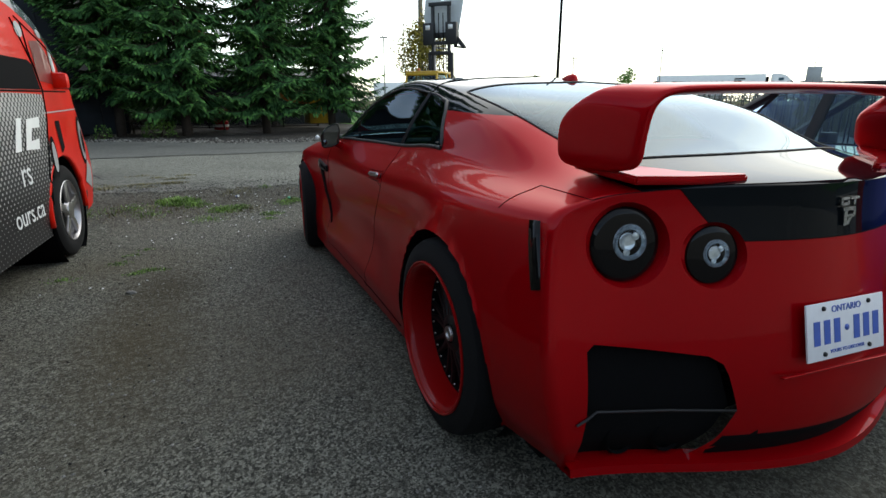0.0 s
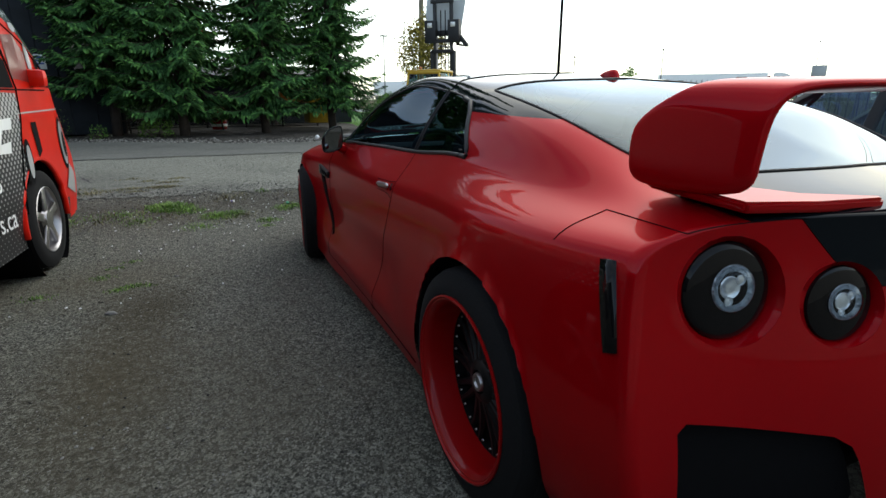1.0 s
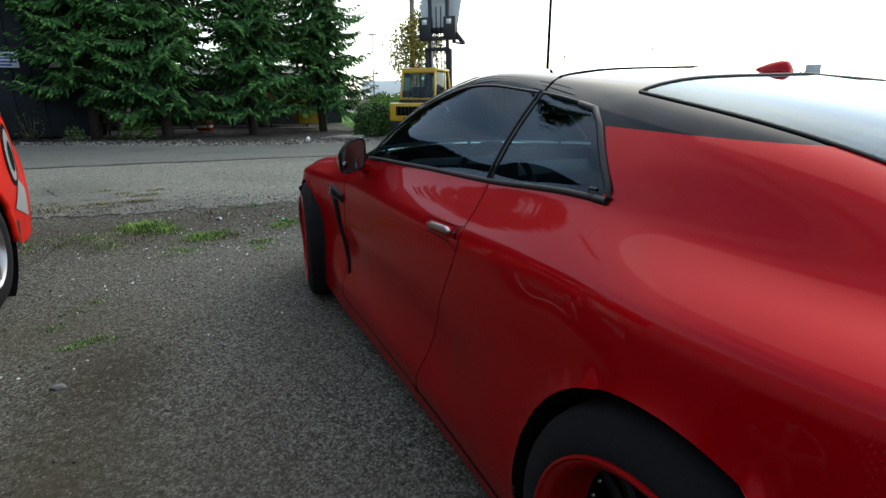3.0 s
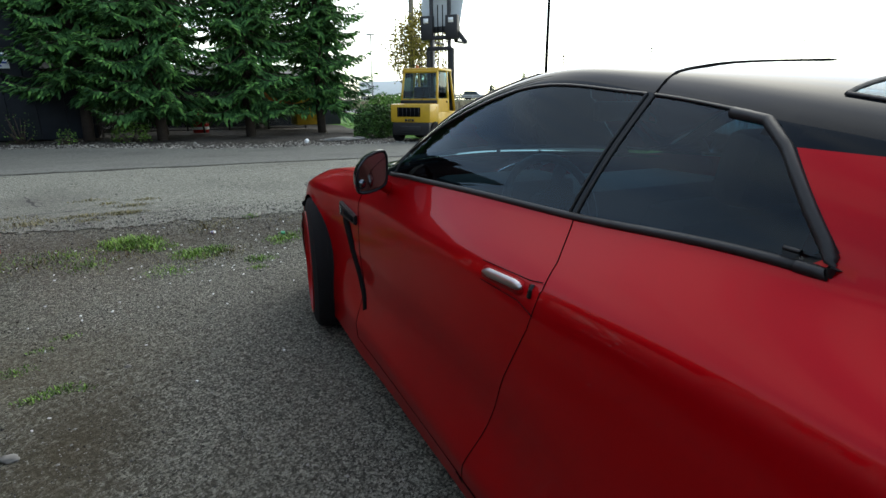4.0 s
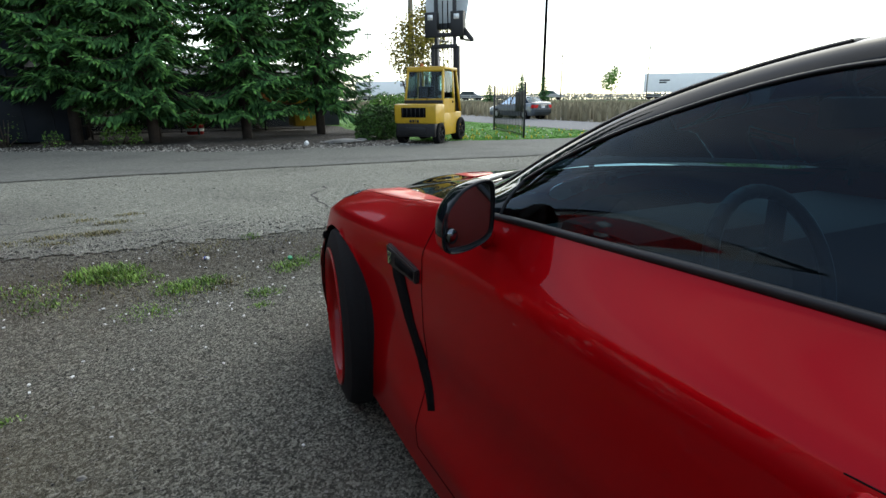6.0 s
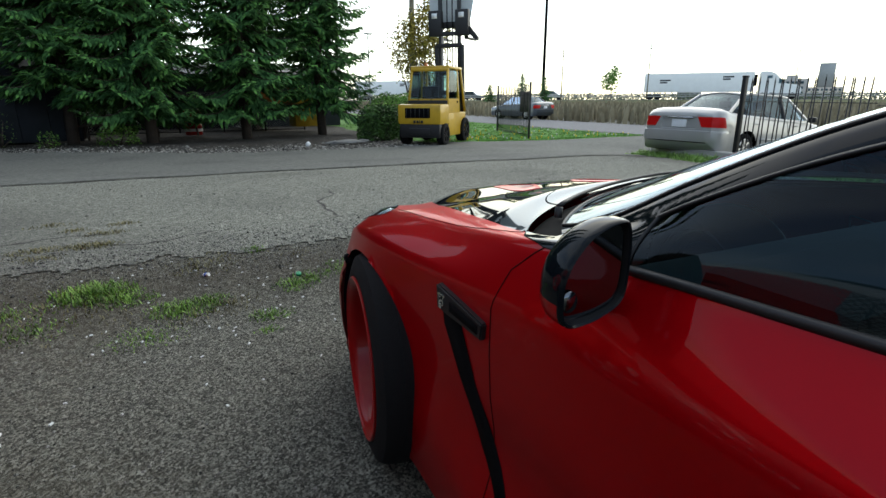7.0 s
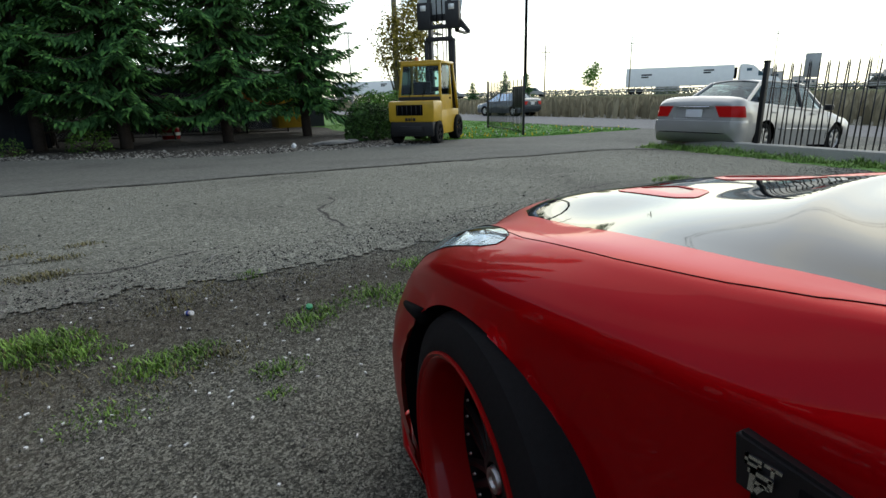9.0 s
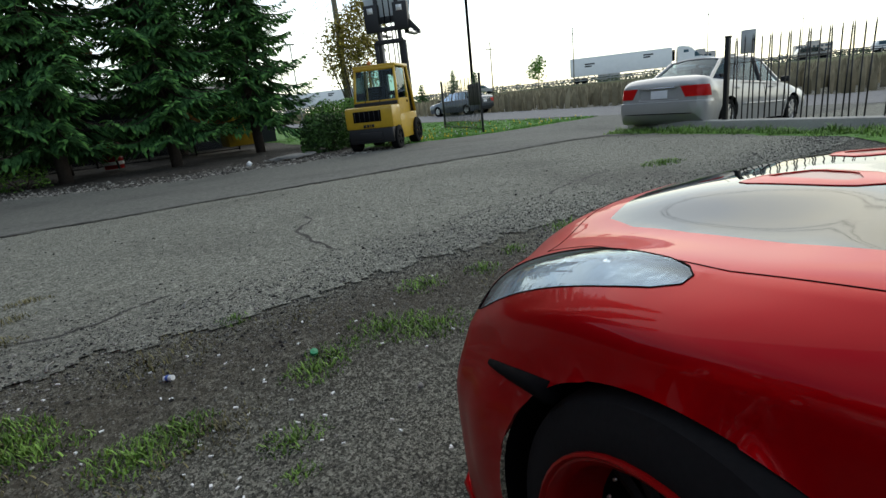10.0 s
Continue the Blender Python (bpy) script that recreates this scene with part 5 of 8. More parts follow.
def loft(bm, stations, per=4, dense=40, round_ends=True):
    """A closed shell from half sections (y, (x, z)...), mirrored."""
    ys = [s[0] for s in stations]
    n = len(stations[0]) - 1
    vs = np.linspace(ys[0], ys[-1], dense)
    us = np.linspace(0, n - 1, (n - 1) * per + 1)
    rows = []
    for v in vs:
        xs = hermite(range(n), [float(hermite(ys, [s[k + 1][0] for s in stations], v)) for k in range(n)], us)
        zs = hermite(range(n), [float(hermite(ys, [s[k + 1][1] for s in stations], v)) for k in range(n)], us)
        left = [(-x, v, z) for x, z in zip(xs, zs)]
        right = [(x, v, z) for x, z in zip(xs, zs)][::-1]
        rows.append([bm.verts.new(p) for p in left + right[1:]])
    for r0, r1 in zip(rows, rows[1:]):
        for k in range(len(r0) - 1):
            bm.faces.new((r0[k], r1[k], r1[k + 1], r0[k + 1]))
        bm.faces.new((r0[-1], r1[-1], r1[0], r0[0]))
    bm.faces.new(rows[0]), bm.faces.new(rows[-1][::-1])
    bmesh.ops.recalc_face_normals(bm, faces=bm.faces)
    return rows


def sedan(m, name, label, paint, length=4.45, width=1.72, height=1.44, tail=True, group="", trim=None, wr=0.30):
    """A four-door saloon; its nose points along its own +y, the origin on the ground under its middle."""
    car = thing(name, m, label, "car", group)
    h, w = length / 2, width / 2
    k = height / 1.44
    low = [(-h, (w * 0.82, 0.41 * k), (w * 0.89, 0.49 * k), (w * 0.89, 0.64 * k), (w * 0.87, 0.80 * k), (w * 0.78, 0.945 * k), (0, 0.965 * k)),
           (-h + 0.06, (w * 0.90, 0.33 * k), (w * 0.955, 0.46 * k), (w * 0.95, 0.65 * k), (w * 0.93, 0.84 * k), (w * 0.80, 1.00 * k), (0, 1.03 * k)),
           (-h + 0.60, (w * 0.95, 0.20 * k), (w, 0.45 * k), (w, 0.66 * k), (w * 0.96, 0.88 * k), (w * 0.82, 1.00 * k), (0, 1.02 * k)),
           (-h + 1.6, (w * 0.95, 0.18 * k), (w, 0.45 * k), (w, 0.66 * k), (w * 0.95, 0.88 * k), (w * 0.85, 0.95 * k), (0, 0.97 * k)),
           (0.3, (w * 0.95, 0.18 * k), (w, 0.45 * k), (w, 0.64 * k), (w * 0.95, 0.85 * k), (w * 0.85, 0.92 * k), (0, 0.94 * k)),
           (h - 1.25, (w * 0.95, 0.18 * k), (w, 0.43 * k), (w, 0.62 * k), (w * 0.95, 0.82 * k), (w * 0.82, 0.90 * k), (0, 0.94 * k)),
           (h - 0.50, (w * 0.92, 0.20 * k), (w * 0.97, 0.42 * k), (w * 0.96, 0.60 * k), (w * 0.88, 0.73 * k), (w * 0.70, 0.79 * k), (0, 0.83 * k)),
           (h - 0.10, (w * 0.76, 0.24 * k), (w * 0.82, 0.40 * k), (w * 0.80, 0.54 * k), (w * 0.74, 0.64 * k), (w * 0.60, 0.69 * k), (0, 0.72 * k)),
           (h, (w * 0.56, 0.36 * k), (w * 0.60, 0.42 * k), (w * 0.60, 0.50 * k), (w * 0.56, 0.56 * k), (w * 0.46, 0.59 * k), (0, 0.60 * k))]
    bm = bmesh.new()
    loft(bm, low, 6, 120)
    # crisp borders of the bumper, of the plate recess and of the lamps at the back
    for co, no in (((0, 0, 0.618 * k), (0, 0, 1)), ((0, 0, 0.632 * k), (0, 0, 1)), ((0, 0, 0.655 * k), (0, 0, 1)), ((0, 0, 0.67 * k), (0, 0, 1)), ((0, 0, 0.885 * k), (0, 0, 1)), ((0, 0, 0.90 * k), (0, 0, 1)), ((0, 0, 0.70 * k), (0, 0, 1)),
                   ((w * 0.46, 0, 0), (1, 0, 0)), ((w * 0.48, 0, 0), (1, 0, 0)), ((-w * 0.46, 0, 0), (1, 0, 0)), ((-w * 0.48, 0, 0), (1, 0, 0)), ((w * 0.51, 0, 0.90 * k), (1, 0, 0.55)), ((-w * 0.51, 0, 0.90 * k), (-1, 0, 0.55)), ((0, -h + 0.24, 0.70 * k), (0, 1, 0.25))):
        near = [f for f in bm.faces if f.calc_center_median().y < -h + 0.42]
        bmesh.ops.bisect_plane(bm, geom=list({g for f in near for g in (f, *f.edges, *f.verts)}), plane_co=co, plane_no=no, dist=1e-5)
    bm.normal_update()
    bm.verts.index_update()
    for side in (-1, 1):
        lamp = bmesh.new()
        ids = {}
        for f in bm.faces:
            c = f.calc_center_median()
            if c.x * side > w * 0.51 + 0.55 * (0.90 * k - c.z) and 0.70 * k < c.z < 0.90 * k and c.y + 0.25 * (c.z - 0.70 * k) < -h + 0.24:
                vs = []
                for p in f.verts:
                    if p.index not in ids:
                        ids[p.index] = lamp.verts.new(p.co + p.normal * 0.010)
                    vs.append(ids[p.index])
                lamp.faces.new(vs)
        rim = [e for e in lamp.edges if e.is_boundary]
        out = bmesh.ops.extrude_edge_only(lamp, edges=rim)
        for p in out["geom"]:
            if isinstance(p, bmesh.types.BMVert):
                p.co += Vector((-p.co.x * 0.02, 0.02, 0))
        part("tail_lamp", lamp, LAMP_RED, car, "red tail lamp", angle=45)
    for p in bm.verts:
        if p.co.y < -h + 0.42:
            z = p.co.z / k
            p.co.y -= 0.035 * float(step(0.632, 0.618, z))
            p.co.x *= 1 + 0.012 * float(step(0.632, 0.618, z)) * float(step(-h + 0.42, -h + 0.2, p.co.y))
        if p.co.y < -h + 0.2:
            p.co.y += 0.035 * float(step(w * 0.48, w * 0.46, abs(p.co.x)) * step(0.655, 0.67, z) * step(0.90, 0.885, z))
    ya, yf = -h + 0.95, -h + 0.95 + length * 0.59
    for y in (ya, yf):
        ar = wr + 0.055
        dist = {p: math.hypot(p.co.y - y, p.co.z - wr) for p in bm.verts if abs(p.co.x) > w * 0.5 and p.co.z < 0.8 and abs(p.co.y - y) < 0.6}
        bmesh.ops.delete(bm, geom=[f for f in bm.faces if all(dist.get(p, 9) < ar for p in f.verts)], context="FACES")
        for p, d in dist.items():
            if p.is_valid and d < ar and p.link_faces:
                p.co.y, p.co.z = y + (p.co.y - y) * ar / d, wr + (p.co.z - wr) * ar / d
    bmesh.ops.delete(bm, geom=[p for p in bm.verts if not p.link_faces], context="VERTS")
    part("body", bm, paint, car, angle=50)
    # glasshouse: belt and roof outline, painted pillars, panes set on them
    belt = [(-h + 0.62, w * 0.74, 1.00 * k), (-h + 1.00, w * 0.85, 0.96 * k), (0.05, w * 0.86, 0.92 * k), (h - 1.55, w * 0.85, 0.91 * k), (h - 1.12, w * 0.74, 0.92 * k)]
    top = [(-h + 1.18, w * 0.58, height - 0.045), (-h + 1.32, w * 0.64, height - 0.02), (0.02, w * 0.66, height - 0.015), (0.35, w * 0.64, height - 0.035), (0.45, w * 0.58, height - 0.055)]
    bm = bmesh.new()
    rows = []
    for (y0, x0, z0), (y1, x1, z1) in zip(belt, top):
        rows.append([bm.verts.new(p) for p in ((-x0, y0, z0), (-x1, y1, z1), (-x1 * 0.5, y1, z1 + 0.035), (0, y1, z1 + 0.045), (x1 * 0.5, y1, z1 + 0.035), (x1, y1, z1), (x0, y0, z0))])
    for r0, r1 in zip(rows, rows[1:]):
        for i in range(1, 5):
            bm.faces.new((r0[i], r1[i], r1[i + 1], r0[i + 1]))
    part("roof", bm, paint, car)
    bm = bmesh.new()
    for side in (-1, 1):
        for i in (0, 4):
            (y0, x0, z0), (y1, x1, z1) = belt[i], top[i]
            tube(bm, ((side * x0, y0, z0), (side * x1, y1, z1)), 0.035, 6)
        for line in (belt, top):
            tube(bm, [(side * x, y, z) for y, x, z in line], 0.022, 6)
    for i in (0, 4):
        tube(bm, [(x, top[i][0], top[i][2] + 0.045 * (1 - (x / top[i][1]) ** 2)) for x in np.linspace(-top[i][1], top[i][1], 7)], 0.022, 6)
    part("cabin_frame", bm, trim or paint, car, angle=60)
    for side in (-1, 1):
        (y0, x0, z0), (y1, x1, z1) = belt[2], top[2]
        bm = bmesh.new()
        tube(bm, ((side * x0, y0, z0), (side * x1, y1, z1)), 0.038, 6)
        part("door_pillar", bm, SATIN_BLACK, car, "dark door pillar", angle=60)
    for side in (-1, 1):
        for i0, i1 in ((0, 2), (2, 4)):
            bm = bmesh.new()
            for i in range(i0, i1):
                (a0, ax, az), (b0, bx, bz), (c0, cx, cz), (d0, dx, dz) = belt[i], belt[i + 1], top[i + 1], top[i]
                bm.faces.new([bm.verts.new(p) for p in ((side * ax, a0, az), (side * bx, b0, bz), (side * cx, c0, cz), (side * dx, d0, dz))])
            bmesh.ops.remove_doubles(bm, verts=bm.verts, dist=1e-4)
            part("side_window", bm, CABIN_GLASS, car, smooth=False).visible_shadow = False
            bm = bmesh.new()
            y = (belt[i0][0] + belt[i1][0]) / 2 - 0.25
            box(bm, (side * w * 0.985 - 0.012, y - 0.09, 0.80 * k), (side * w * 0.985 + 0.012, y + 0.09, 0.83 * k), bevel=0.006)
            part("door_handle", bm, paint, car)
        for y in (belt[2][0], belt[4][0] - 0.18, belt[0][0] + 0.25):
            bm = bmesh.new()
            tube(bm, [(side * (w * 1.002), y, 0.28), (side * (w * 1.003), y, 0.55 * k), (side * w * 0.995, y, 0.72 * k), (side * w * 0.955, y, 0.88 * k)], 0.004, 4)
            part("door_gap", bm, MATT_BLACK, car)
        bm = bmesh.new()
        tube(bm, [(side * w * 1.004, y, 0.50 * k) for y in np.linspace(ya + 0.4, yf - 0.4, 8)], 0.018, 6)
        part("side_moulding", bm, paint, car)
        bm = bmesh.new()
        box(bm, (side * (w + 0.03) - 0.10, h - 1.42, 0.90 * k), (side * (w + 0.03) + 0.06, h - 1.33, 1.02 * k), bevel=0.03)
        part("door_mirror", bm, SATIN_BLACK, car, angle=50)
        bm = bmesh.new()
        box(bm, (side * w * 0.74 - 0.15, h - 0.36, 0.56 * k), (side * w * 0.74 + 0.10, h - 0.14, 0.68 * k), bevel=0.05)
        part("headlamp", bm, SILVER_LAMP, car, angle=50)
        for y in (ya, yf):
            simple_wheel(car, w * 0.985, y, wr, side)
            ring_part("wheel_arch", [(w * 0.55, wr + 0.06), (w * 0.965, wr + 0.054)], MATT_BLACK, car, Matrix.Translation((0, y, wr)) @ Matrix.Diagonal((side, 1, 1, 1)), steps=28)
    for i, name2 in ((0, "rear_window"), (4, "windscreen")):
        bm = bmesh.new()
        (y0, x0, z0), (y1, x1, z1) = belt[i], top[i]
        n = 8
        for j in range(n):
            q = []
            for t in (j / n, (j + 1) / n):
                s = 2 * t - 1
                q.append((Vector((s * x0, y0 + (-0.10 if i == 0 else 0.12) * (1 - s * s), z0)), Vector((s * x1, y1, z1 + 0.045 * (1 - s * s)))))
            bm.faces.new([bm.verts.new(p) for p in (q[0][0], q[1][0], q[1][1], q[0][1])])
        bmesh.ops.remove_doubles(bm, verts=bm.verts, dist=1e-4)
        part(name2, bm, CABIN_GLASS, car).visible_shadow = False
    bm = bmesh.new()
    box(bm, (-0.155, -h + 0.018, 0.69 * k), (0.155, -h + 0.05, 0.845 * k), bevel=0.004)
    part("number_plate", bm, PLATE_WHITE if tail else SATIN_BLACK, car, "blank pale number plate")
    bm = bmesh.new()
    box(bm, (-0.30, -h - 0.008, 0.872 * k), (0.30, -h + 0.03, 0.896 * k), bevel=0.006)
    part("boot_trim", bm, CHROME, car, "bright trim strip")
    bm = bmesh.new()
    tube(bm, [(x, -h + 0.03 * (x / w) ** 4 - 0.033, 0.40 * k) for x in np.linspace(-w * 0.80, w * 0.80, 9)], 0.008, 6)
    part("bumper_line", bm, MATT_BLACK, car)
    for x in (-0.36, 0.36):
        bm = bmesh.new()
        box(bm, (x - 0.22, 0.0, 0.40), (x + 0.22, 0.12, 0.98), pose(0, -0.15, 0, 10, 0, 0), bevel=0.05)
        box(bm, (x - 0.12, -0.02, 1.0), (x + 0.12, 0.07, 1.20), pose(0, -0.15, 0, 10, 0, 0), bevel=0.04)
        part("seat", bm, INTERIOR, car, angle=50)
    bm = bmesh.new()
    box(bm, (-w * 0.8, -h + 0.9, 0.35), (w * 0.8, -h + 1.15, 1.0), bevel=0.05)
    part("rear_seat", bm, INTERIOR, car, angle=50)
    bm = bmesh.new()
    box(bm, (-w * 0.8, h - 1.75, 0.6), (w * 0.8, h - 1.3, 0.92 * k), bevel=0.05)
    part("dashboard", bm, INTERIOR, car, angle=50)
    return car


civic = sedan(pose(9.28, 8.64, -0.06, -3.0, 0, -86.5), "saloon_car", "silver four-door saloon parked beside the kerb and fence", SILVER, width=1.60, height=1.30, wr=0.275)
sedan(pose(20.2, 33.3, -0.10, 0, 0, 9), "saloon_car", "dark slate saloon on the public road", SLATE, 4.8, 1.82, 1.46)
sedan(pose(2.72, 0.62, -0.06, 0, 0, 0), "saloon_car", "bright blue saloon parked on the gravel", BLUE, 4.5, 1.76, 1.34, trim=SATIN_BLACK)
# ---- the wrapped minivan ----
VAN_RED = material("van_red_wrap", (0.62, 0.012, 0.005), 0.35, 0, 0.15, 3.0, 0, 0.2, 1.2, spec=0.1)
VAN_DARK_RED = material("van_dark_red_print", (0.16, 0.01, 0.008), 0.35, 0, 0.3, 4.0, 0, 0.4, 1.5)
VAN_GREY = material("van_pale_paint", (0.45, 0.46, 0.47), 0.35, 0.3, 0.06, 200, 0, 0.6)


def halftone():
    m = material("van_black_wrap", (0.014, 0.014, 0.015), 0.4, 0, 0.2, 60, 0, 0.1, spec=0.2)
    n, l = m.node_tree.nodes, m.node_tree.links
    p = n["Principled BSDF"]
    co, mp, vo, lt, mx, sx, gr = (n.new(t) for t in ("ShaderNodeTexCoord", "ShaderNodeMapping", "ShaderNodeTexVoronoi", "ShaderNodeMath", "ShaderNodeMixRGB", "ShaderNodeSeparateXYZ", "ShaderNodeMapRange"))
    mp.inputs["Rotation"].default_value = (radians(45), 0, 0)
    mp.inputs["Scale"].default_value = (0, 1, 1)
    l.new(co.outputs["Object"], mp.inputs[0])
    vo.inputs["Scale"].default_value, vo.inputs["Randomness"].default_value = 26, 0.0
    l.new(mp.outputs[0], vo.inputs["Vector"])
    l.new(co.outputs["Object"], sx.inputs[0])
    gr.inputs[1].default_value, gr.inputs[2].default_value, gr.inputs[3].default_value, gr.inputs[4].default_value = 0.45, 1.1, 0.12, 0.42
    l.new(sx.outputs[2], gr.inputs[0])
    lt.operation = "LESS_THAN"
    l.new(vo.outputs["Distance"], lt.inputs[0]), l.new(gr.outputs[0], lt.inputs[1])
    mx.inputs[1].default_value, mx.inputs[2].default_value = (0.014, 0.014, 0.015, 1), (0.42, 0.42, 0.41, 1)
    l.new(lt.outputs[0], mx.inputs[0]), l.new(mx.outputs[0], p.inputs["Base Color"])
    return m


VAN_SCREEN = material("pale_sky_lit_screen_glass", (0.10, 0.13, 0.14), 0.08, 0, 0.1, 3, 0, 0.8)
VAN_BLACK = halftone()
VAN = [
    (-4.60, (0.80, 0.34), (0.86, 0.60), (0.87, 0.95), (0.84, 1.15), (0.74, 1.60), (0.60, 1.72), (0, 1.76)),
    (-4.45, (0.90, 0.26), (0.93, 0.60), (0.935, 0.95), (0.90, 1.15), (0.80, 1.68), (0.66, 1.79), (0, 1.83)),
    (-2.00, (0.91, 0.24), (0.94, 0.60), (0.94, 0.95), (0.93, 1.15), (0.880, 1.76), (0.74, 1.90), (0, 1.95)),
    (-1.00, (0.91, 0.24), (0.94, 0.60), (0.94, 0.95), (0.935, 1.15), (0.892, 1.74), (0.75, 1.88), (0, 1.93)),
    (-0.50, (0.91, 0.24), (0.94, 0.60), (0.94, 0.95), (0.935, 1.15), (0.905, 1.55), (0.77, 1.68), (0, 1.74)),
    (-0.12, (0.90, 0.25), (0.935, 0.58), (0.932, 0.90), (0.918, 1.12), (0.885, 1.27), (0.72, 1.36), (0, 1.41)),
    (0.08, (0.87, 0.25), (0.905, 0.55), (0.895, 0.82), (0.860, 0.98), (0.78, 1.07), (0.56, 1.12), (0, 1.15)),
    (0.22, (0.80, 0.28), (0.83, 0.52), (0.820, 0.72), (0.770, 0.82), (0.66, 0.89), (0.42, 0.93), (0, 0.95)),
    (0.27, (0.66, 0.36), (0.68, 0.50), (0.67, 0.60), (0.63, 0.68), (0.52, 0.73), (0.34, 0.75), (0, 0.76)),
]
van = thing("minivan", pose(-3.51, 4.06, 0, 0, 0, -3.6), "red and black graphic-wrapped minivan parked on the gravel", "van")
bm = bmesh.new()
rows = loft(bm, VAN, 8, 150)
VAN_AXLES, VR = (-0.75, -3.6), 0.345
for ya in VAN_AXLES:
    hole = {p: math.hypot(p.co.y - ya, p.co.z - VR) for p in bm.verts if abs(p.co.x) > 0.6 and p.co.z < 0.95}
    bmesh.ops.delete(bm, geom=[f for f in bm.faces if all(hole.get(p, 9) < 0.42 for p in f.verts)], context="FACES")
    for p, d in hole.items():
        if p.is_valid and p.link_faces and 0.05 < d < 0.42:
            p.co.y, p.co.z = ya + (p.co.y - ya) * 0.42 / d, VR + (p.co.z - VR) * 0.42 / d
bmesh.ops.delete(bm, geom=[p for p in bm.verts if not p.link_faces], context="VERTS")
# the wrap: black behind a rising curve, red before and above it; the roof and nose panels apart
sets = {"body": [], "lower_wrap": [], "roof": [], "windscreen": []}
RAIL_Y, RAIL_Z = [r[0] for r in VAN], [r[5][1] for r in VAN]


def van_region(c):
    x, y, z = c
    rail = float(hermite(RAIL_Y, RAIL_Z, y))
    if z > rail + 0.012 and y < -0.98:
        return "roof"
    if z > rail + 0.012 and -0.98 < y < -0.15:
        return "windscreen"
    if abs(x) > 0.72 and y < -0.93 - 0.04 * math.sin(z * 9) and z < 1.21:
        return "lower_wrap"
    if abs(x) > 0.72 and y < -2.0 and z < rail:
        return "lower_wrap"
    if abs(x) > 0.72 and z < 0.40 and y < -0.2:
        return "lower_wrap"
    return "body"


for f in bm.faces:
    sets[van_region(f.calc_center_median())].append(f)
full = bm
for key, mat in (("body", VAN_RED), ("lower_wrap", VAN_BLACK), ("roof", VAN_GREY), ("windscreen", VAN_SCREEN)):
    b2 = bmesh.new()
    ids = {}
    for f in sets[key]:
        for p in f.verts:
            if p not in ids:
                ids[p] = b2.verts.new(p.co)
        b2.faces.new([ids[p] for p in f.verts])
    part(key, b2, mat, van, {"lower_wrap": "black wrap with pale dots", "body": "red graphic wrap"}.get(key, ""), angle=50)
full.free()
for ya in VAN_AXLES:
    for side in (-1, 1):
        simple_wheel(van, 0.935, ya, VR, side, SATIN_METAL, 0.22, 5)
        ring_part("wheel_arch", [(0.55, 0.425), (0.925, 0.425)], MATT_BLACK, van, Matrix.Translation((0, ya, VR)) @ Matrix.Diagonal((side, 1, 1, 1)), steps=30)
        bm = bmesh.new()
        arch = [(side * (0.936 if ya < -1 else 0.925), ya + math.cos(a) * 0.435, VR + math.sin(a) * 0.435) for a in np.linspace(-0.1, math.pi + 0.1, 24)]
        tube(bm, arch, 0.022, 6)
        part("arch_flare", bm, VAN_RED, van)
bm = bmesh.new()
box(bm, (-0.84, -4.5, 0.22), (0.84, -0.1, 0.30))
part("underbody", bm, MATT_BLACK, van)
bm = bmesh.new()
tube(bm, [(0.84, 0.0, 0.46), (0.79, 0.20, 0.46), (0.45, 0.30, 0.46), (-0.45, 0.30, 0.46), (-0.79, 0.20, 0.46), (-0.84, 0.0, 0.46)], 0.075, 8)
part("bumper", bm, VAN_RED, van, angle=50)


def van_side(y, z):
    ys = [r[0] for r in VAN]
    xs = [float(hermite(ys, [r[k + 1][0] for r in VAN], y)) for k in range(7)]
    zs = [float(hermite(ys, [r[k + 1][1] for r in VAN], y)) for k in range(7)]
    us = np.linspace(0, 4.5, 91)
    return float(np.interp(z, hermite(range(7), zs, us), hermite(range(7), xs, us)))


def decal(name, outline, mat, label="", lift=0.004):
    bm = bmesh.new()
    fine = []
    for (y0, z0), (y1, z1) in zip(outline, outline[1:] + outline[:1]):
        k = max(1, int(math.hypot(y1 - y0, z1 - z0) / 0.04))
        fine += [(y0 + (y1 - y0) * i / k, z0 + (z1 - z0) * i / k) for i in range(k)]
    bm.faces.new([bm.verts.new((van_side(y, z) + lift, y, z)) for y, z in fine])
    bmesh.ops.triangulate(bm, faces=bm.faces)
    bmesh.ops.recalc_face_normals(bm, faces=bm.faces)
    for f in bm.faces:
        if f.normal.x < 0:
            f.normal_flip()
    return part(name, bm, mat, van, label, smooth=False)


def disc(cy, cz, ry, rz, n=28):
    return [(cy + ry * math.cos(2 * math.pi * k / n), cz + rz * math.sin(2 * math.pi * k / n)) for k in range(n)]


# printed picture of wheels, intakes and lamps on the wrap
decal("printed_wheel", disc(-0.17, 0.84, 0.10, 0.20), MATT_BLACK)
decal("printed_rim", disc(-0.17, 0.84, 0.072, 0.165), VAN_GREY, lift=0.006)
decal("printed_hub", disc(-0.16, 0.83, 0.042, 0.10), MATT_BLACK, lift=0.008)
decal("printed_nose", [(-0.25, 0.50), (-0.12, 0.68), (0.0, 0.60), (0.05, 0.40)], VAN_GREY, lift=0.006)
decal("printed_intake", [(-0.78, 1.02), (-0.68, 1.02), (-0.66, 0.82), (-0.74, 0.78)], MATT_BLACK)
decal("printed_wheel", disc(-0.93, 0.77, 0.06, 0.15), MATT_BLACK, lift=0.006)
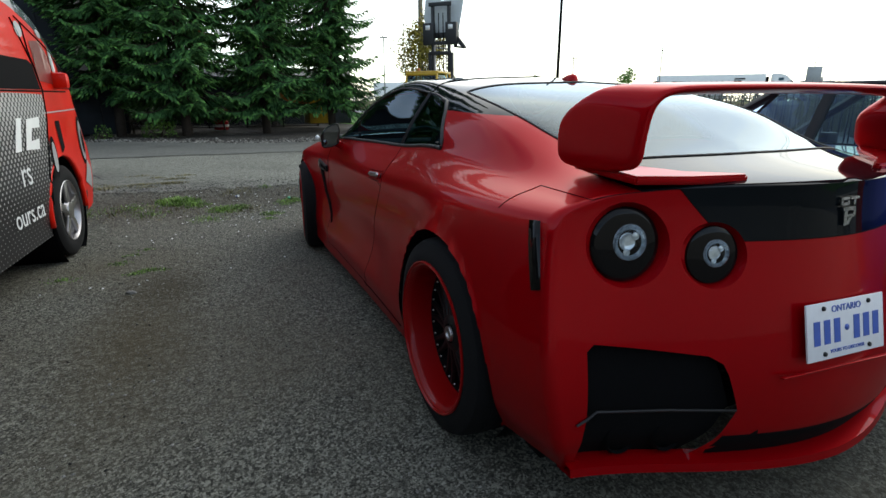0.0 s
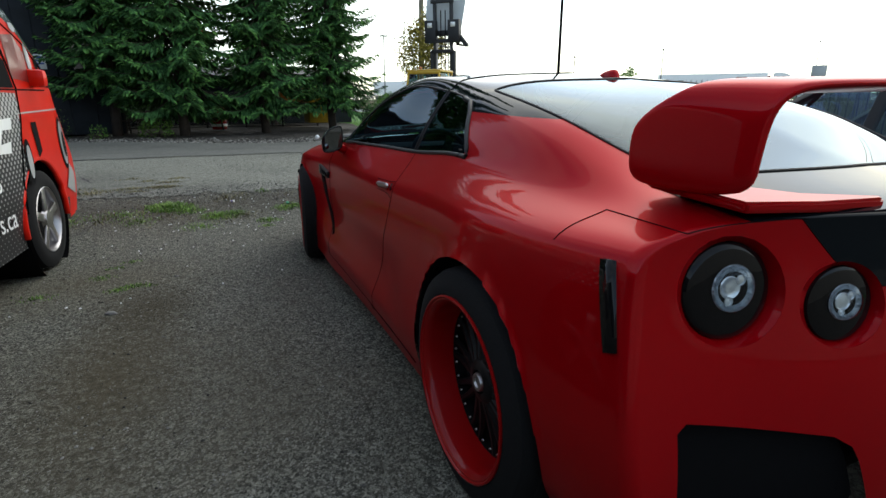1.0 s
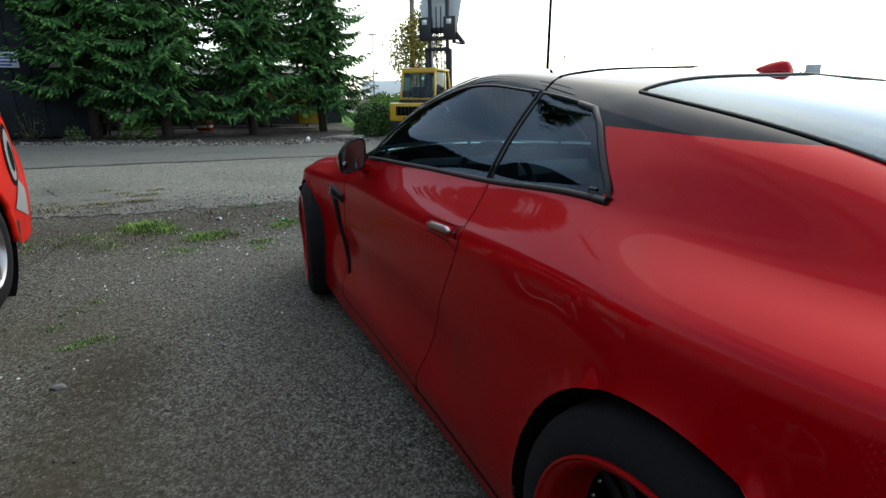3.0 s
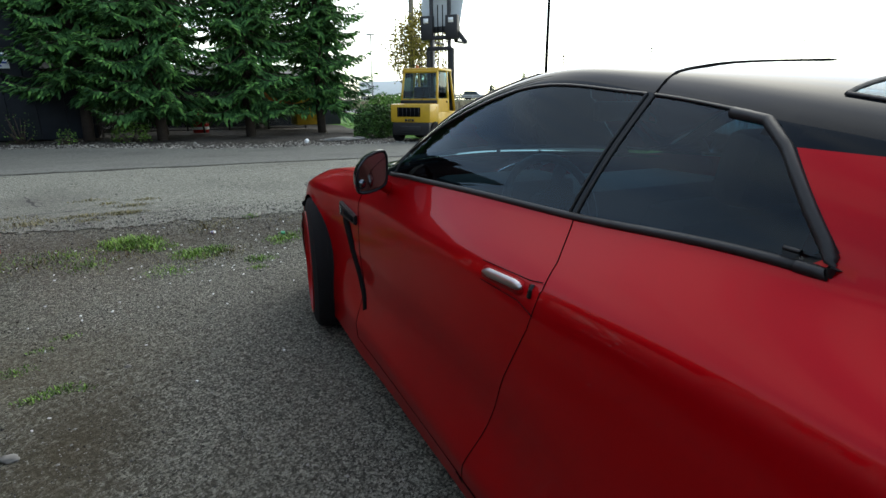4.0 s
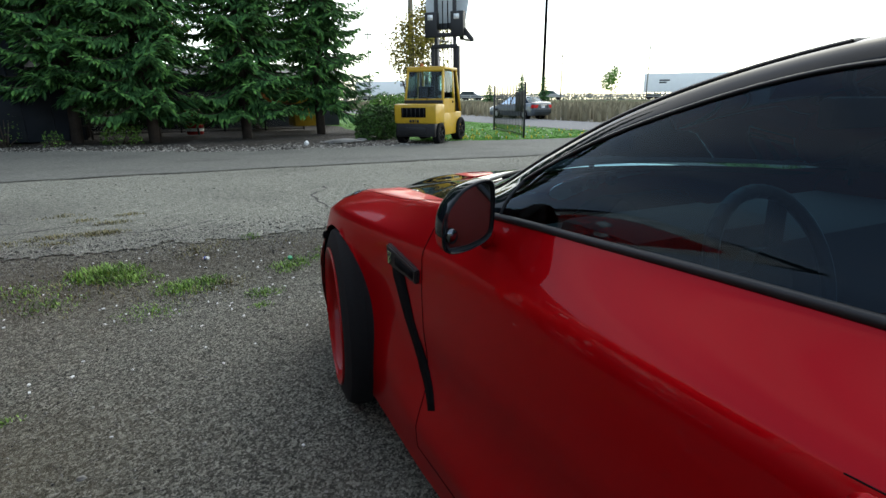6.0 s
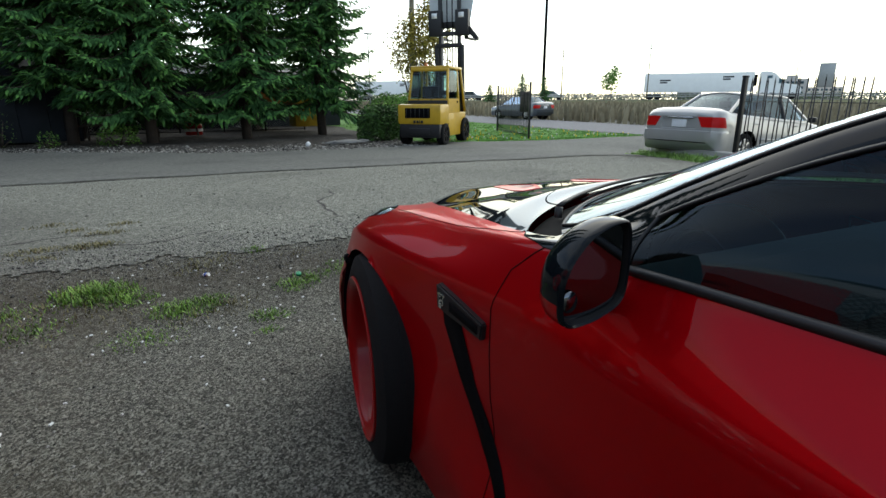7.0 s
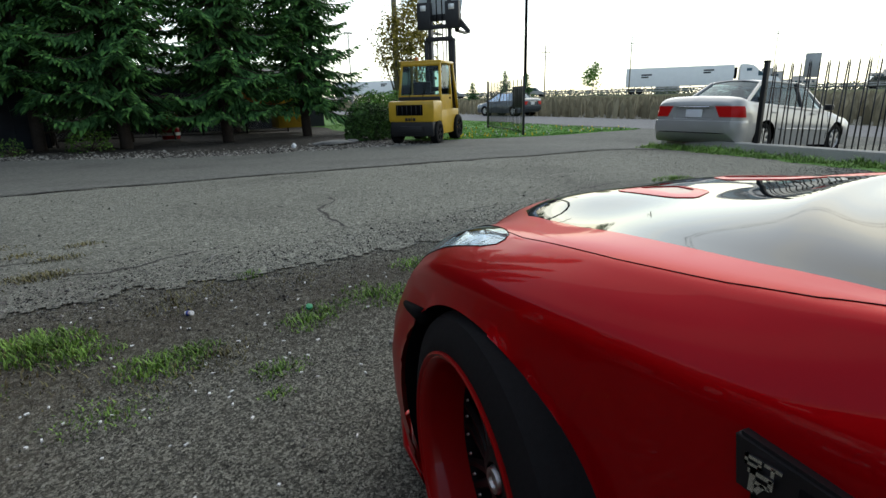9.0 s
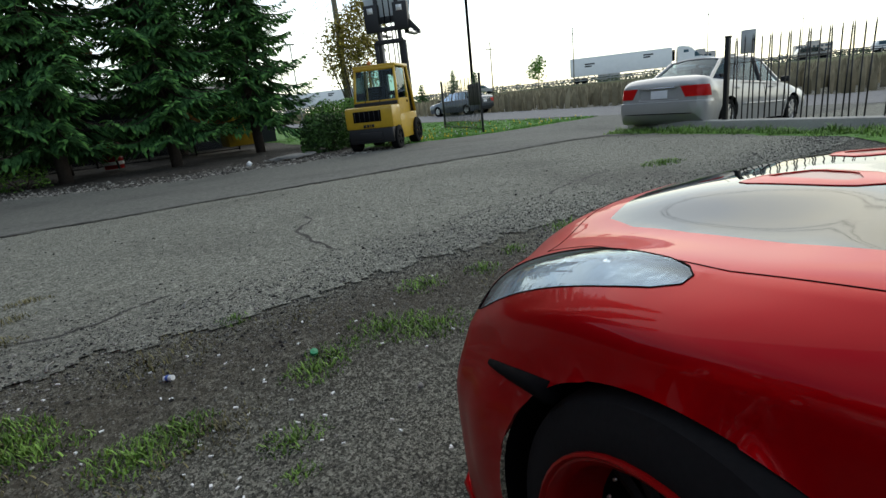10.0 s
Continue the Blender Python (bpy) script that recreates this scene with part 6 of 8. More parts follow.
decal("printed_rim", disc(-0.93, 0.77, 0.04, 0.11), VAN_GREY, lift=0.008)
decal("printed_tyre", disc(-0.54, 1.44, 0.045, 0.10), VAN_GREY, lift=0.006)
decal("printed_shade", [(-0.90, 1.30), (-0.62, 1.28), (-0.60, 1.48), (-0.72, 1.58), (-0.92, 1.56)], VAN_DARK_RED)
decal("printed_window", [(-0.42, 1.26), (-0.16, 1.25), (-0.32, 1.44), (-0.42, 1.46)], MATT_BLACK, lift=0.006)
# pale grey strip painted on as the flank's highlight line
decal("highlight_strip", [(-1.0, 1.075), (-1.0, 1.085), (-0.02, 1.105), (-0.02, 1.095)], VAN_GREY)
decal("quarter_window", [(-2.0, 1.23), (-0.92, 1.24), (-0.97, 1.40), (-1.05, 1.43), (-2.0, 1.43)], MATT_BLACK, lift=0.006)
decal("printed_lamp", disc(-1.06, 1.62, 0.06, 0.05), VAN_GREY, lift=0.006)
decal("printed_lamp", disc(-0.66, 1.63, 0.06, 0.03), VAN_GREY, lift=0.006)
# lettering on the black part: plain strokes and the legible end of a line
for pts in ([(-1.62, 0.86), (-1.50, 1.06), (-1.42, 1.06), (-1.52, 0.86)], [(-1.44, 0.86), (-1.34, 1.05), (-1.10, 1.06), (-1.12, 0.99), (-1.27, 0.99), (-1.32, 0.91), (-1.17, 0.92), (-1.20, 0.85)]):
    decal("letter_stroke", pts, WHITE_PAINT, lift=0.007)
lettering("rs", 0.23, WHITE_PAINT, van, pose(van_side(-1.53, 0.71) + 0.008, -1.53, 0.72, 90, 0, 90))
lettering("ours.ca", 0.17, WHITE_PAINT, van, pose(van_side(-1.52, 0.46) + 0.010, -1.56, 0.47, 90, 0, 90))
# door gaps, mirror, lamps
for line in ([(-1.14, 1.68), (-1.07, 1.57), (-0.94, 1.39), (-0.88, 1.24), (-0.93, 1.05), (-1.10, 0.66), (-1.10, 0.42)], [(-2.10, 1.68), (-2.10, 0.42)], [(-2.1, 1.22), (-0.10, 1.235)], [(-0.88, 1.24), (-0.98, 1.50), (-0.98, 1.70)], [(-1.05, 1.70), (-0.52, 1.52), (-0.13, 1.25)]):
    bm = bmesh.new()
    pts = []
    for (y0, z0), (y1, z1) in zip(line, line[1:]):
        pts += [(van_side(y0 + (y1 - y0) * t, z0 + (z1 - z0) * t) + 0.003, y0 + (y1 - y0) * t, z0 + (z1 - z0) * t) for t in np.linspace(0, 1, 8, endpoint=False)]
    tube(bm, pts, 0.005, 4)
    part("door_gap", bm, MATT_BLACK, van)
bm = bmesh.new()
box(bm, (0.90, -0.62, 1.25), (1.03, -0.53, 1.37), bevel=0.035)
part("door_mirror", bm, VAN_RED, van, "red door mirror", angle=50)
bm = bmesh.new()
box(bm, (0.50, 0.10, 0.62), (0.80, 0.24, 0.78), bevel=0.03)
part("headlamp", bm, SILVER_LAMP, van, angle=50)
# large red strokes high on the flank behind
for k, pts in enumerate(([(-2.6, 1.28), (-2.6, 1.52), (-2.5, 1.52), (-2.5, 1.28)], [(-2.5, 1.46), (-2.5, 1.52), (-2.25, 1.50), (-2.25, 1.42)], [(-2.42, 1.40), (-2.32, 1.40), (-2.22, 1.28), (-2.34, 1.28)], [(-3.05, 1.28), (-3.05, 1.36), (-2.72, 1.36), (-2.72, 1.28)], [(-3.0, 1.44), (-3.0, 1.52), (-2.75, 1.52), (-2.75, 1.44)])):
    decal("letter_stroke", pts, VAN_RED, lift=0.008)
# ---- spruces, hedge and shrubs ----
NEEDLE = material("spruce_needles", (0.034, 0.104, 0.036), 0.8, 0, 0.45, 3.0, 0, 0, 0.6, tint=(0.070, 0.176, 0.058), spec=0.1, island=0.5)
TIPS = material("spruce_fresh_tips", (0.066, 0.190, 0.048), 0.8, 0, 0.4, 3.0, 0, 0, 0.6, tint=(0.120, 0.280, 0.068), spec=0.1, island=0.5)
BARK = material("spruce_bark", (0.060, 0.045, 0.035), 0.9, 0, 0.4, 25, 0.6)
HEDGE_LEAF = material("hedge_leaves", (0.070, 0.16, 0.028), 0.6, 0, 0.5, 6, 0, 0, 1.5, tint=(0.13, 0.27, 0.045), spec=0.3, island=0.6)
YELLOW_LEAF = material("yellowing_leaves", (0.17, 0.14, 0.022), 0.6, 0, 0.5, 6, 0, 0, 1.5, tint=(0.30, 0.24, 0.04), spec=0.3, island=0.6)
GRASS = material("grass_blades", (0.090, 0.190, 0.030), 0.6, 0, 0.45, 5, 0, 0, 1.0, tint=(0.18, 0.31, 0.06), spec=0.3, island=0.6)
REED = material("dry_reeds", (0.25, 0.215, 0.140), 0.8, 0, 0.35, 3, 0, 0, 0.3, spec=0.2, island=0.5)


def raw(name, verts, faces, mat, parent=None, label="", smooth=False):
    me = bpy.data.meshes.new(name)
    me.from_pydata(verts, [], faces)
    me.materials.append(mat)
    if smooth:
        me.polygons.foreach_set("use_smooth", [True] * len(me.polygons))
    ob = new(name, me)
    if parent:
        ob.parent = parent
    if label:
        ob["label"] = label
    return ob


def spruce(m, height, reach, seed, label, base=0.9):
    """Tapered trunk, whorls of drooping boughs, each hung with needle sprays."""
    rnd = random.Random(seed)
    tree = thing("spruce_tree", m, label, "tree", "spruces")
    bm = bmesh.new()
    tube(bm, [(0.04 * math.sin(z), 0.03 * math.cos(z * 1.3), z) for z in np.linspace(-0.1, height, 14)], 0.17, 9, 0.02)
    part("trunk", bm, BARK, tree)
    dark, fresh, stems = ([], []), ([], []), bmesh.new()

    def spray(store, p, d, size, tilt):
        flat = d.cross(Vector((0, 0, 1)))
        if flat.length < 0.1:
            return
        flat = (flat.normalized() + Vector((0, 0, tilt))).normalized() * size * rnd.uniform(0.14, 0.22)
        sag = Vector((0, 0, -size * rnd.uniform(0.05, 0.30)))
        verts, faces = store
        n = len(verts)
        verts.extend((p, p + d * size * 0.35 + flat, p + d * size * 0.75 + flat * 0.6 + sag * 0.5, p + d * size + sag, p + d * size * 0.7 - flat * 0.7 + sag * 0.4, p + d * size * 0.3 - flat))
        faces.extend(((n, n + 1, n + 5), (n + 1, n + 2, n + 4, n + 5), (n + 2, n + 3, n + 4)))

    z = base
    while z < height - 0.3:
        t = (z - base) / (height - base)
        length = reach * (1 - t) ** 0.75 * (0.88 + 0.12 * min(1, t * 8))
        first = rnd.uniform(0, 6.28)
        many = rnd.randint(6, 8)
        for k in range(many):
            a = first + k * 2 * math.pi / many + rnd.uniform(-0.25, 0.25)
            ln = length * rnd.choice((0.62, 0.85, 0.95, 1.0, 1.1)) * rnd.uniform(0.9, 1.08)
            droop = rnd.uniform(0.22, 0.40) * (1.1 - 0.7 * t)
            out = Vector((math.cos(a), math.sin(a), 0))
            lift = rnd.uniform(-0.10, 0.10)
            pts = [Vector((0, 0, z + lift - droop * ln * math.sin(s * 2.0) + 0.12 * ln * s * s)) + out * ln * s for s in np.linspace(0, 1, 7)]
            tube(stems, pts, 0.022 * (1 - t) + 0.008, 4, 0.004, caps=False)
            side = Vector((-math.sin(a), math.cos(a), 0))
            count = max(4, int(ln / 0.09))
            for i in range(count):
                s = 0.16 + 0.84 * (i + 0.5) / count
                j = min(5, int(s * 6))
                p = pts[j].lerp(pts[j + 1], s * 6 - j)
                along = (pts[j + 1] - pts[j]).normalized()
                for sgn in (-1, 1):
                    twig = (0.10 + 0.36 * ln * (1 - s) ** 0.8 * min(1, s * 4)) * rnd.uniform(0.7, 1.15)
                    d = (along * rnd.uniform(0.7, 1.0) + side * sgn * rnd.uniform(0.6, 0.9) + Vector((0, 0, rnd.uniform(-0.40, -0.05)))).normalized()
                    parts = max(1, int(twig / 0.085))
                    for q in range(parts):
                        f = q / parts
                        spot = p + d * twig * f + Vector((0, 0, -0.10 * twig * f * f))
                        tip = q == parts - 1 and (s > 0.45 or rnd.random() < 0.5)
                        e = (d + side * rnd.uniform(-0.5, 0.5) + along * rnd.uniform(-0.3, 0.3) + Vector((0, 0, rnd.uniform(-0.35, 0.05)))).normalized()
                        spray(fresh if tip and rnd.random() < 0.8 else dark, spot, e, rnd.uniform(0.15, 0.25), rnd.uniform(-0.5, 0.5))
        z += 0.30 * rnd.uniform(0.8, 1.2) * (1 - 0.30 * t)
    tagged(part("bough_frame", stems, BARK, tree), kind="stuff")
    raw("crown", *dark, NEEDLE, tree, "dark green needle crown")
    raw("fresh_growth", *fresh, TIPS, tree, "lighter green needle tips")
    return tree


for x, y, h, r, seed, base, label in ((-4.35, 20.6, 16.0, 2.5, 1, 2.0, "broad dark green spruce beside the dark building"), (-2.2, 19.9, 16.5, 2.6, 2, 1.35, "dense dark green spruce with low boughs"),
                                      (0.60, 20.5, 17.0, 2.3, 3, 1.45, "tall dark green spruce with a bare lower trunk"), (3.37, 21.5, 18.0, 2.3, 4, 1.45, "tall dark green spruce behind a hedge"),
                                      (-4.3, 27.5, 15.0, 2.4, 7, 1.2, "dark green spruce farther back in the yard"), (1.6, 26.4, 14.0, 2.2, 8, 1.2, "dark green spruce farther back in the yard")):
    spruce(pose(x, y, ground_z(x, y), 0, 0, seed * 47), h, r, seed, label, base)


def leafy(name, m, label, category, mat, shape, count, size, seed, stems=8, kindred=""):
    """A bush: forked stems inside a loose cloud of single leaves. shape(rnd) gives a point."""
    rnd = random.Random(seed)
    ob = thing(name, m, label, category, kindred)
    verts, faces = [], []
    for _ in range(count):
        p = shape(rnd)
        d = Vector((rnd.gauss(0, 1), rnd.gauss(0, 1), rnd.gauss(0, 0.7))).normalized()
        e = d.cross(Vector((rnd.gauss(0, 1), rnd.gauss(0, 1), rnd.gauss(0, 1)))).normalized()
        s = size * rnd.uniform(0.6, 1.3)
        n = len(verts)
        verts.extend((p - d * s, p + e * s * 0.45, p + d * s, p - e * s * 0.45))
        faces.append((n, n + 1, n + 2, n + 3))
    raw("foliage", verts, faces, mat, ob)
    bm = bmesh.new()
    for _ in range(stems):
        top = shape(rnd)
        tube(bm, [(top.x * 0.25, top.y * 0.25, 0), (top.x * 0.55, top.y * 0.5, top.z * 0.5), tuple(top)], 0.03, 5, 0.006)
    tagged(part("stem_frame", bm, BARK, ob), kind="stuff")
    return ob


def mound(w, d, h, flat=0.0):
    def shape(rnd):
        while True:
            x, y, z = rnd.uniform(-1, 1), rnd.uniform(-1, 1), rnd.uniform(0.02, 1)
            r = (abs(x) ** 4 + abs(y) ** 4 + abs(z) ** 5)
            if r < 1 and r > 0.35 * rnd.random():
                return Vector((x * w, y * d, z * h + 0.05 * math.sin(x * 9) + 0.04 * math.sin(x * 23)))
    return shape


DARK_LEAF = material("dark_bush_leaves", (0.030, 0.075, 0.018), 0.6, 0, 0.5, 6, 0, 0, 1.5, tint=(0.060, 0.14, 0.030), spec=0.3, island=0.6)
leafy("hedge", pose(6.6, 21.2, -0.08, 0, 0, 10), "clipped bright green hedge behind the forklift", "hedge", HEDGE_LEAF, mound(1.7, 0.6, 1.50), 9000, 0.05, 11, 14)
leafy("bush", pose(4.45, 17.9, -0.07, 0, 0, 20), "dense dark green bush beside the drive", "bush", DARK_LEAF, mound(0.70, 0.6, 1.05), 6000, 0.05, 12, 10)


def airy(w, h):
    def shape(rnd):
        a, r = rnd.uniform(0, 6.28), math.sqrt(rnd.random()) * w
        z = rnd.random()
        r *= (0.35 + 0.65 * math.sin(math.pi * min(1, z * 0.85 + 0.15)))
        b = int(rnd.random() * 9)
        c = Vector((math.cos(b * 2.4) * w * 0.55, math.sin(b * 2.4) * w * 0.55, h * (0.35 + 0.62 * ((b * 0.37) % 1))))
        return c * 0.55 + Vector((math.cos(a) * r, math.sin(a) * r, h * (0.25 + 0.75 * z))) * 0.45 + Vector((rnd.gauss(0, 0.10), rnd.gauss(0, 0.1), rnd.gauss(0, 0.18)))
    return shape


leafy("young_tree", pose(9.1, 25.2, -0.1), "thin young tree with yellowing leaves behind the forklift", "tree", YELLOW_LEAF, airy(2.3, 6.0), 5200, 0.085, 21, 34)
leafy("shrub", pose(-4.75, 19.3, -0.07), "small bright green weed at the wall", "weed", HEDGE_LEAF, mound(0.26, 0.26, 0.40), 300, 0.03, 31, 8)
leafy("shrub", pose(-6.0, 20.0, -0.07), "thin bare shrub at the dark wall", "shrub", HEDGE_LEAF, mound(0.4, 0.4, 1.0), 110, 0.03, 32, 14)
leafy("shrub", pose(-3.1, 19.6, -0.07), "low green shrub under the spruces", "shrub", HEDGE_LEAF, mound(0.55, 0.4, 0.55), 420, 0.05, 33, 8)

# ---- dark building and yard things behind the trees ----
DARK_WALL = material("dark_blue_grey_wall", (0.014, 0.018, 0.023), 0.6, 0, 0.4, 2.0, 0.05, 0, 0.25, spec=0.2)
b = thing("dark_building", pose(-5.45, 21.3, 0, 0, 0, 0), "dark blue-grey flat-roofed building with plain walls", "building")
bm = bmesh.new()
box(bm, (-9.0, 0, -0.3), (0, 12, 7.5), bevel=0.03)
part("wall", bm, DARK_WALL, b, angle=30)
bm = bmesh.new()
box(bm, (-9.1, -0.1, 7.5), (0.1, 12.1, 7.75), bevel=0.02)
part("roof_edge", bm, SATIN_BLACK, b, angle=30)
first = None
for k in range(18):
    if first is None:
        bm = bmesh.new()
        box(bm, (0.0, -0.025, 0.0), (0.04, 0.01, 7.4))
        first = part("wall_rib", bm, DARK_WALL, b)
    ob = first if k == 0 else new("wall_rib", first.data)
    ob.parent = b
    ob.location = (-9.0 + k * 0.5, 0, 0)
# wing added out of view on the left, to darken the coupe's flank
bm = bmesh.new()
box(bm, (-15.0, -42.0, -0.3), (-6.5, -0.2, 6.0), bevel=0.03)
part("added_side_wing", bm, DARK_WALL, b, angle=30)
bm = bmesh.new()
box(bm, (-1.30, -0.04, 2.15), (-0.75, -0.02, 2.62), bevel=0.004)
sg = part("wall_sign", bm, WHITE_PAINT, b, "small white wall sign")
for k, wd in enumerate((0.42, 0.36, 0.44, 0.30)):
    bm = bmesh.new()
    box(bm, (-1.24, -0.05, 2.50 - k * 0.10), (-1.24 + wd, -0.041, 2.55 - k * 0.10))
    part("sign_bar", bm, PLATE_BLUE, sg)
screen = thing("privacy_screen", pose(-5.75, 20.9, 0), "dark solid yard screen beside the building", "fence")
for k in range(4):
    bm = bmesh.new()
    box(bm, (-1.4 + k * 0.75, -0.02, 0.0), (-0.66 + k * 0.75, 0.02, 1.75), bevel=0.005)
    part("panel", bm, DARK_WALL, screen)
for k in range(5):
    bm = bmesh.new()
    tube(bm, [(-1.4 + k * 0.75, 0.04, 0), (-1.4 + k * 0.75, 0.04, 1.85)], 0.03, 8)
    part("post", bm, SATIN_BLACK, screen)

# unseen block added behind the lot, so that less bright sky is reflected
back = thing("unseen_low_building", pose(0, -17, 0), "plain grey low building added out of view behind the lot", "building")
bm = bmesh.new()
box(bm, (-20, -6, -0.3), (9, 0, 4.2), bevel=0.03)
part("wall", bm, CONCRETE, back, angle=30)
panel = thing("pale_board", pose(-5.0, 24.2, 0, 0, 0, 6), "pale grey board leaning behind the chain-link", "board")
bm = bmesh.new()
box(bm, (-0.32, -0.02, 0.0), (0.32, 0.02, 1.25), bevel=0.006)
part("sheet_panel", bm, CONCRETE, panel, angle=30)

shed = thing("low_shed", pose(-1.5, 28.6, 0), "long low dark shed behind the spruces", "shed")
bm = bmesh.new()
box(bm, (-6.0, 0, -0.2), (7.5, 4, 2.3), bevel=0.03)
part("wall", bm, DARK_WALL, shed, angle=30)
bm = bmesh.new()
prism(bm, [(-0.3, 2.3), (4.3, 2.3), (2.0, 2.9)], "x", -6.2, 7.7)
part("roof", bm, SATIN_BLACK, shed, smooth=False)
# chain-link fence under the trees
GALV = material("galvanised_wire", (0.33, 0.34, 0.34), 0.5, 0.8, 0.15, 40)
fence = thing("chain_link_fence", pose(-6.1, 23.5, 0, 0, 0, 2), "black-framed chain-link fence behind the spruces", "fence")
for k in range(7):
    bm = bmesh.new()
    tube(bm, [(k * 1.55, 0, 0), (k * 1.55, 0, 1.5)], 0.03, 8)
    part("post", bm, SATIN_BLACK, fence)
for z in (0.05, 1.47):
    bm = bmesh.new()
    tube(bm, [(0, 0, z), (9.3, 0, z)], 0.02, 6)
    part("rail", bm, SATIN_BLACK, fence)
bm = bmesh.new()
for k in range(-14, 93):
    for sgn in (1, -1):
        x0 = k * 0.1
        a, c = (x0, 0.08), (x0 + sgn * 1.38, 1.46)
        if sgn < 0:
            a = (x0 + 1.38, 0.08)
            c = (x0, 1.46)
        lo, hi = max(0, min(a[0], c[0])), min(9.3, max(a[0], c[0]))
        if hi - lo < 0.05:
            continue
        za = lambda x: a[1] + (c[1] - a[1]) * (x - a[0]) / (c[0] - a[0])
        tube(bm, [(lo, 0.01 * sgn, za(lo)), (hi, 0.01 * sgn, za(hi))], 0.003, 3, caps=False)
tagged(part("wire_mesh", bm, GALV, fence), kind="stuff")

YELLOW = material("yellow_machine_paint", (0.50, 0.30, 0.012), 0.42, 0, 0.12, 8, 0.03, 0.3, 1.5)
ORANGE = material("orange_paint", (0.5, 0.14, 0.02), 0.45, 0, 0.15, 8)
WOOD_DARK = material("weathered_dark_wood", (0.05, 0.038, 0.03), 0.8, 0, 0.3, 30, 0.2)
STONE = material("pale_stone", (0.20, 0.195, 0.18), 0.85, 0, 0.25, 15, 0.5)

m = thing("yellow_machine", pose(2.75, 24.0, 0, 0, 0, 5), "yellow machine body standing behind the trees", "machine")
bm = bmesh.new()
box(bm, (0.0, -0.5, 0.15), (1.1, 0.5, 1.75), bevel=0.05)
part("body", bm, YELLOW, m, angle=40)
for k in range(3):
    bm = bmesh.new()
    box(bm, (0.12 + k * 0.33, -0.53, 0.35), (0.38 + k * 0.33, -0.49, 1.55), bevel=0.01)
    part("door", bm, YELLOW, m, angle=40)
bm = bmesh.new()
box(bm, (-1.2, -0.3, 0.9), (0.0, 0.3, 1.5), bevel=0.04)
part("bucket", bm, ORANGE, m, angle=40)
m = thing("red_crane_head", pose(-1.5, 28.5, -0.9, 0, 0, 30), "rusty red lifting head on a tall post", "crane")
bm = bmesh.new()
tube(bm, [(0, 0, 0), (0, 0, 5.0)], 0.10, 8)
part("post", bm, MATT_BLACK, m)
for lo, hi in (((-0.35, -0.2, 5.0), (0.35, 0.2, 5.35)), ((-0.15, -0.2, 5.35), (0.15, 0.2, 5.9)), ((0.35, -0.1, 5.1), (1.0, 0.1, 5.25)), ((-0.1, -0.1, 5.9), (0.5, 0.1, 6.05))):
    bm = bmesh.new()
    box(bm, lo, hi, bevel=0.03)
    part("head_block", bm, RED_LENS, m, angle=40)
for x, y in ((-3.5, 21.7), (-1.6, 22.6)):
    t = thing("picnic_table", pose(x, y, 0, 0, 0, 12), "dark weathered wooden picnic table under the spruces", "table", "picnic tables")
    for k in range(5):
        bm = bmesh.new()
        box(bm, (-0.9, -0.36 + k * 0.15, 0.72), (0.9, -0.23 + k * 0.15, 0.76), bevel=0.005)
        part("plank", bm, WOOD_DARK, t)
    for yy in (-0.75, 0.62):
        bm = bmesh.new()
        box(bm, (-0.9, yy, 0.42), (0.9, yy + 0.22, 0.46), bevel=0.005)
        part("bench", bm, WOOD_DARK, t)
    for xx in (-0.65, 0.6):
        for sgn in (-1, 1):
            bm = bmesh.new()
            tube(bm, [(xx, sgn * 0.62, 0.0), (xx, sgn * 0.25, 0.72)], 0.035, 4)
            part("leg", bm, WOOD_DARK, t)
m = thing("red_bin", pose(-1.0, 22.6, 0), "red and white painted drum under the spruces", "drum")
ring_part("shell", [(0, 0.001), (0, 0.29), (0.3, 0.30), (0.32, 0.31), (0.34, 0.30), (0.85, 0.29), (0.88, 0.27), (0.86, 0.001)], RED_LENS, m, Matrix(), axis="z")
ring_part("band", [(0.12, 0.303), (0.22, 0.303)], WHITE_PAINT, m, Matrix(), axis="z")


def rock(name, m, size, label, mat=STONE, seed=1):
    bm = bmesh.new()
    bmesh.ops.create_icosphere(bm, subdivisions=3, radius=1)
    for v in bm.verts:
        n = noise.noise(v.co * 1.3 + Vector((seed * 7.1, 0, 0))) * 0.35 + noise.noise(v.co * 4 + Vector((seed, 3, 0))) * 0.10
        v.co = Vector((v.co.x * size[0], v.co.y * size[1], max(-0.3, v.co.z) * size[2])) * (1 + n)
    ob = part(name, bm, mat)
    ob.matrix_world = m
    return tagged(ob, label, "stone")


rock("stone_slab", pose(2.9, 16.6, 0.0, 0, 0, 10), (0.55, 0.22, 0.07), "flat pale stone slab at the edge of the drive")
rock("rock", pose(3.6, 17.2, -0.05), (0.22, 0.16, 0.08), "grey rock in the planting bed", seed=2)
m = thing("paper_scrap", pose(1.75, 16.4, 0.0, 0, 0, 30), "crumpled white paper scrap beside the drive", "litter")
bm = bmesh.new()
bmesh.ops.create_icosphere(bm, subdivisions=2, radius=0.07)
for v in bm.verts:
    v.co *= 1 + 0.5 * noise.noise(v.co * 30)
part("paper", bm, WHITE_PAINT, m, smooth=False)

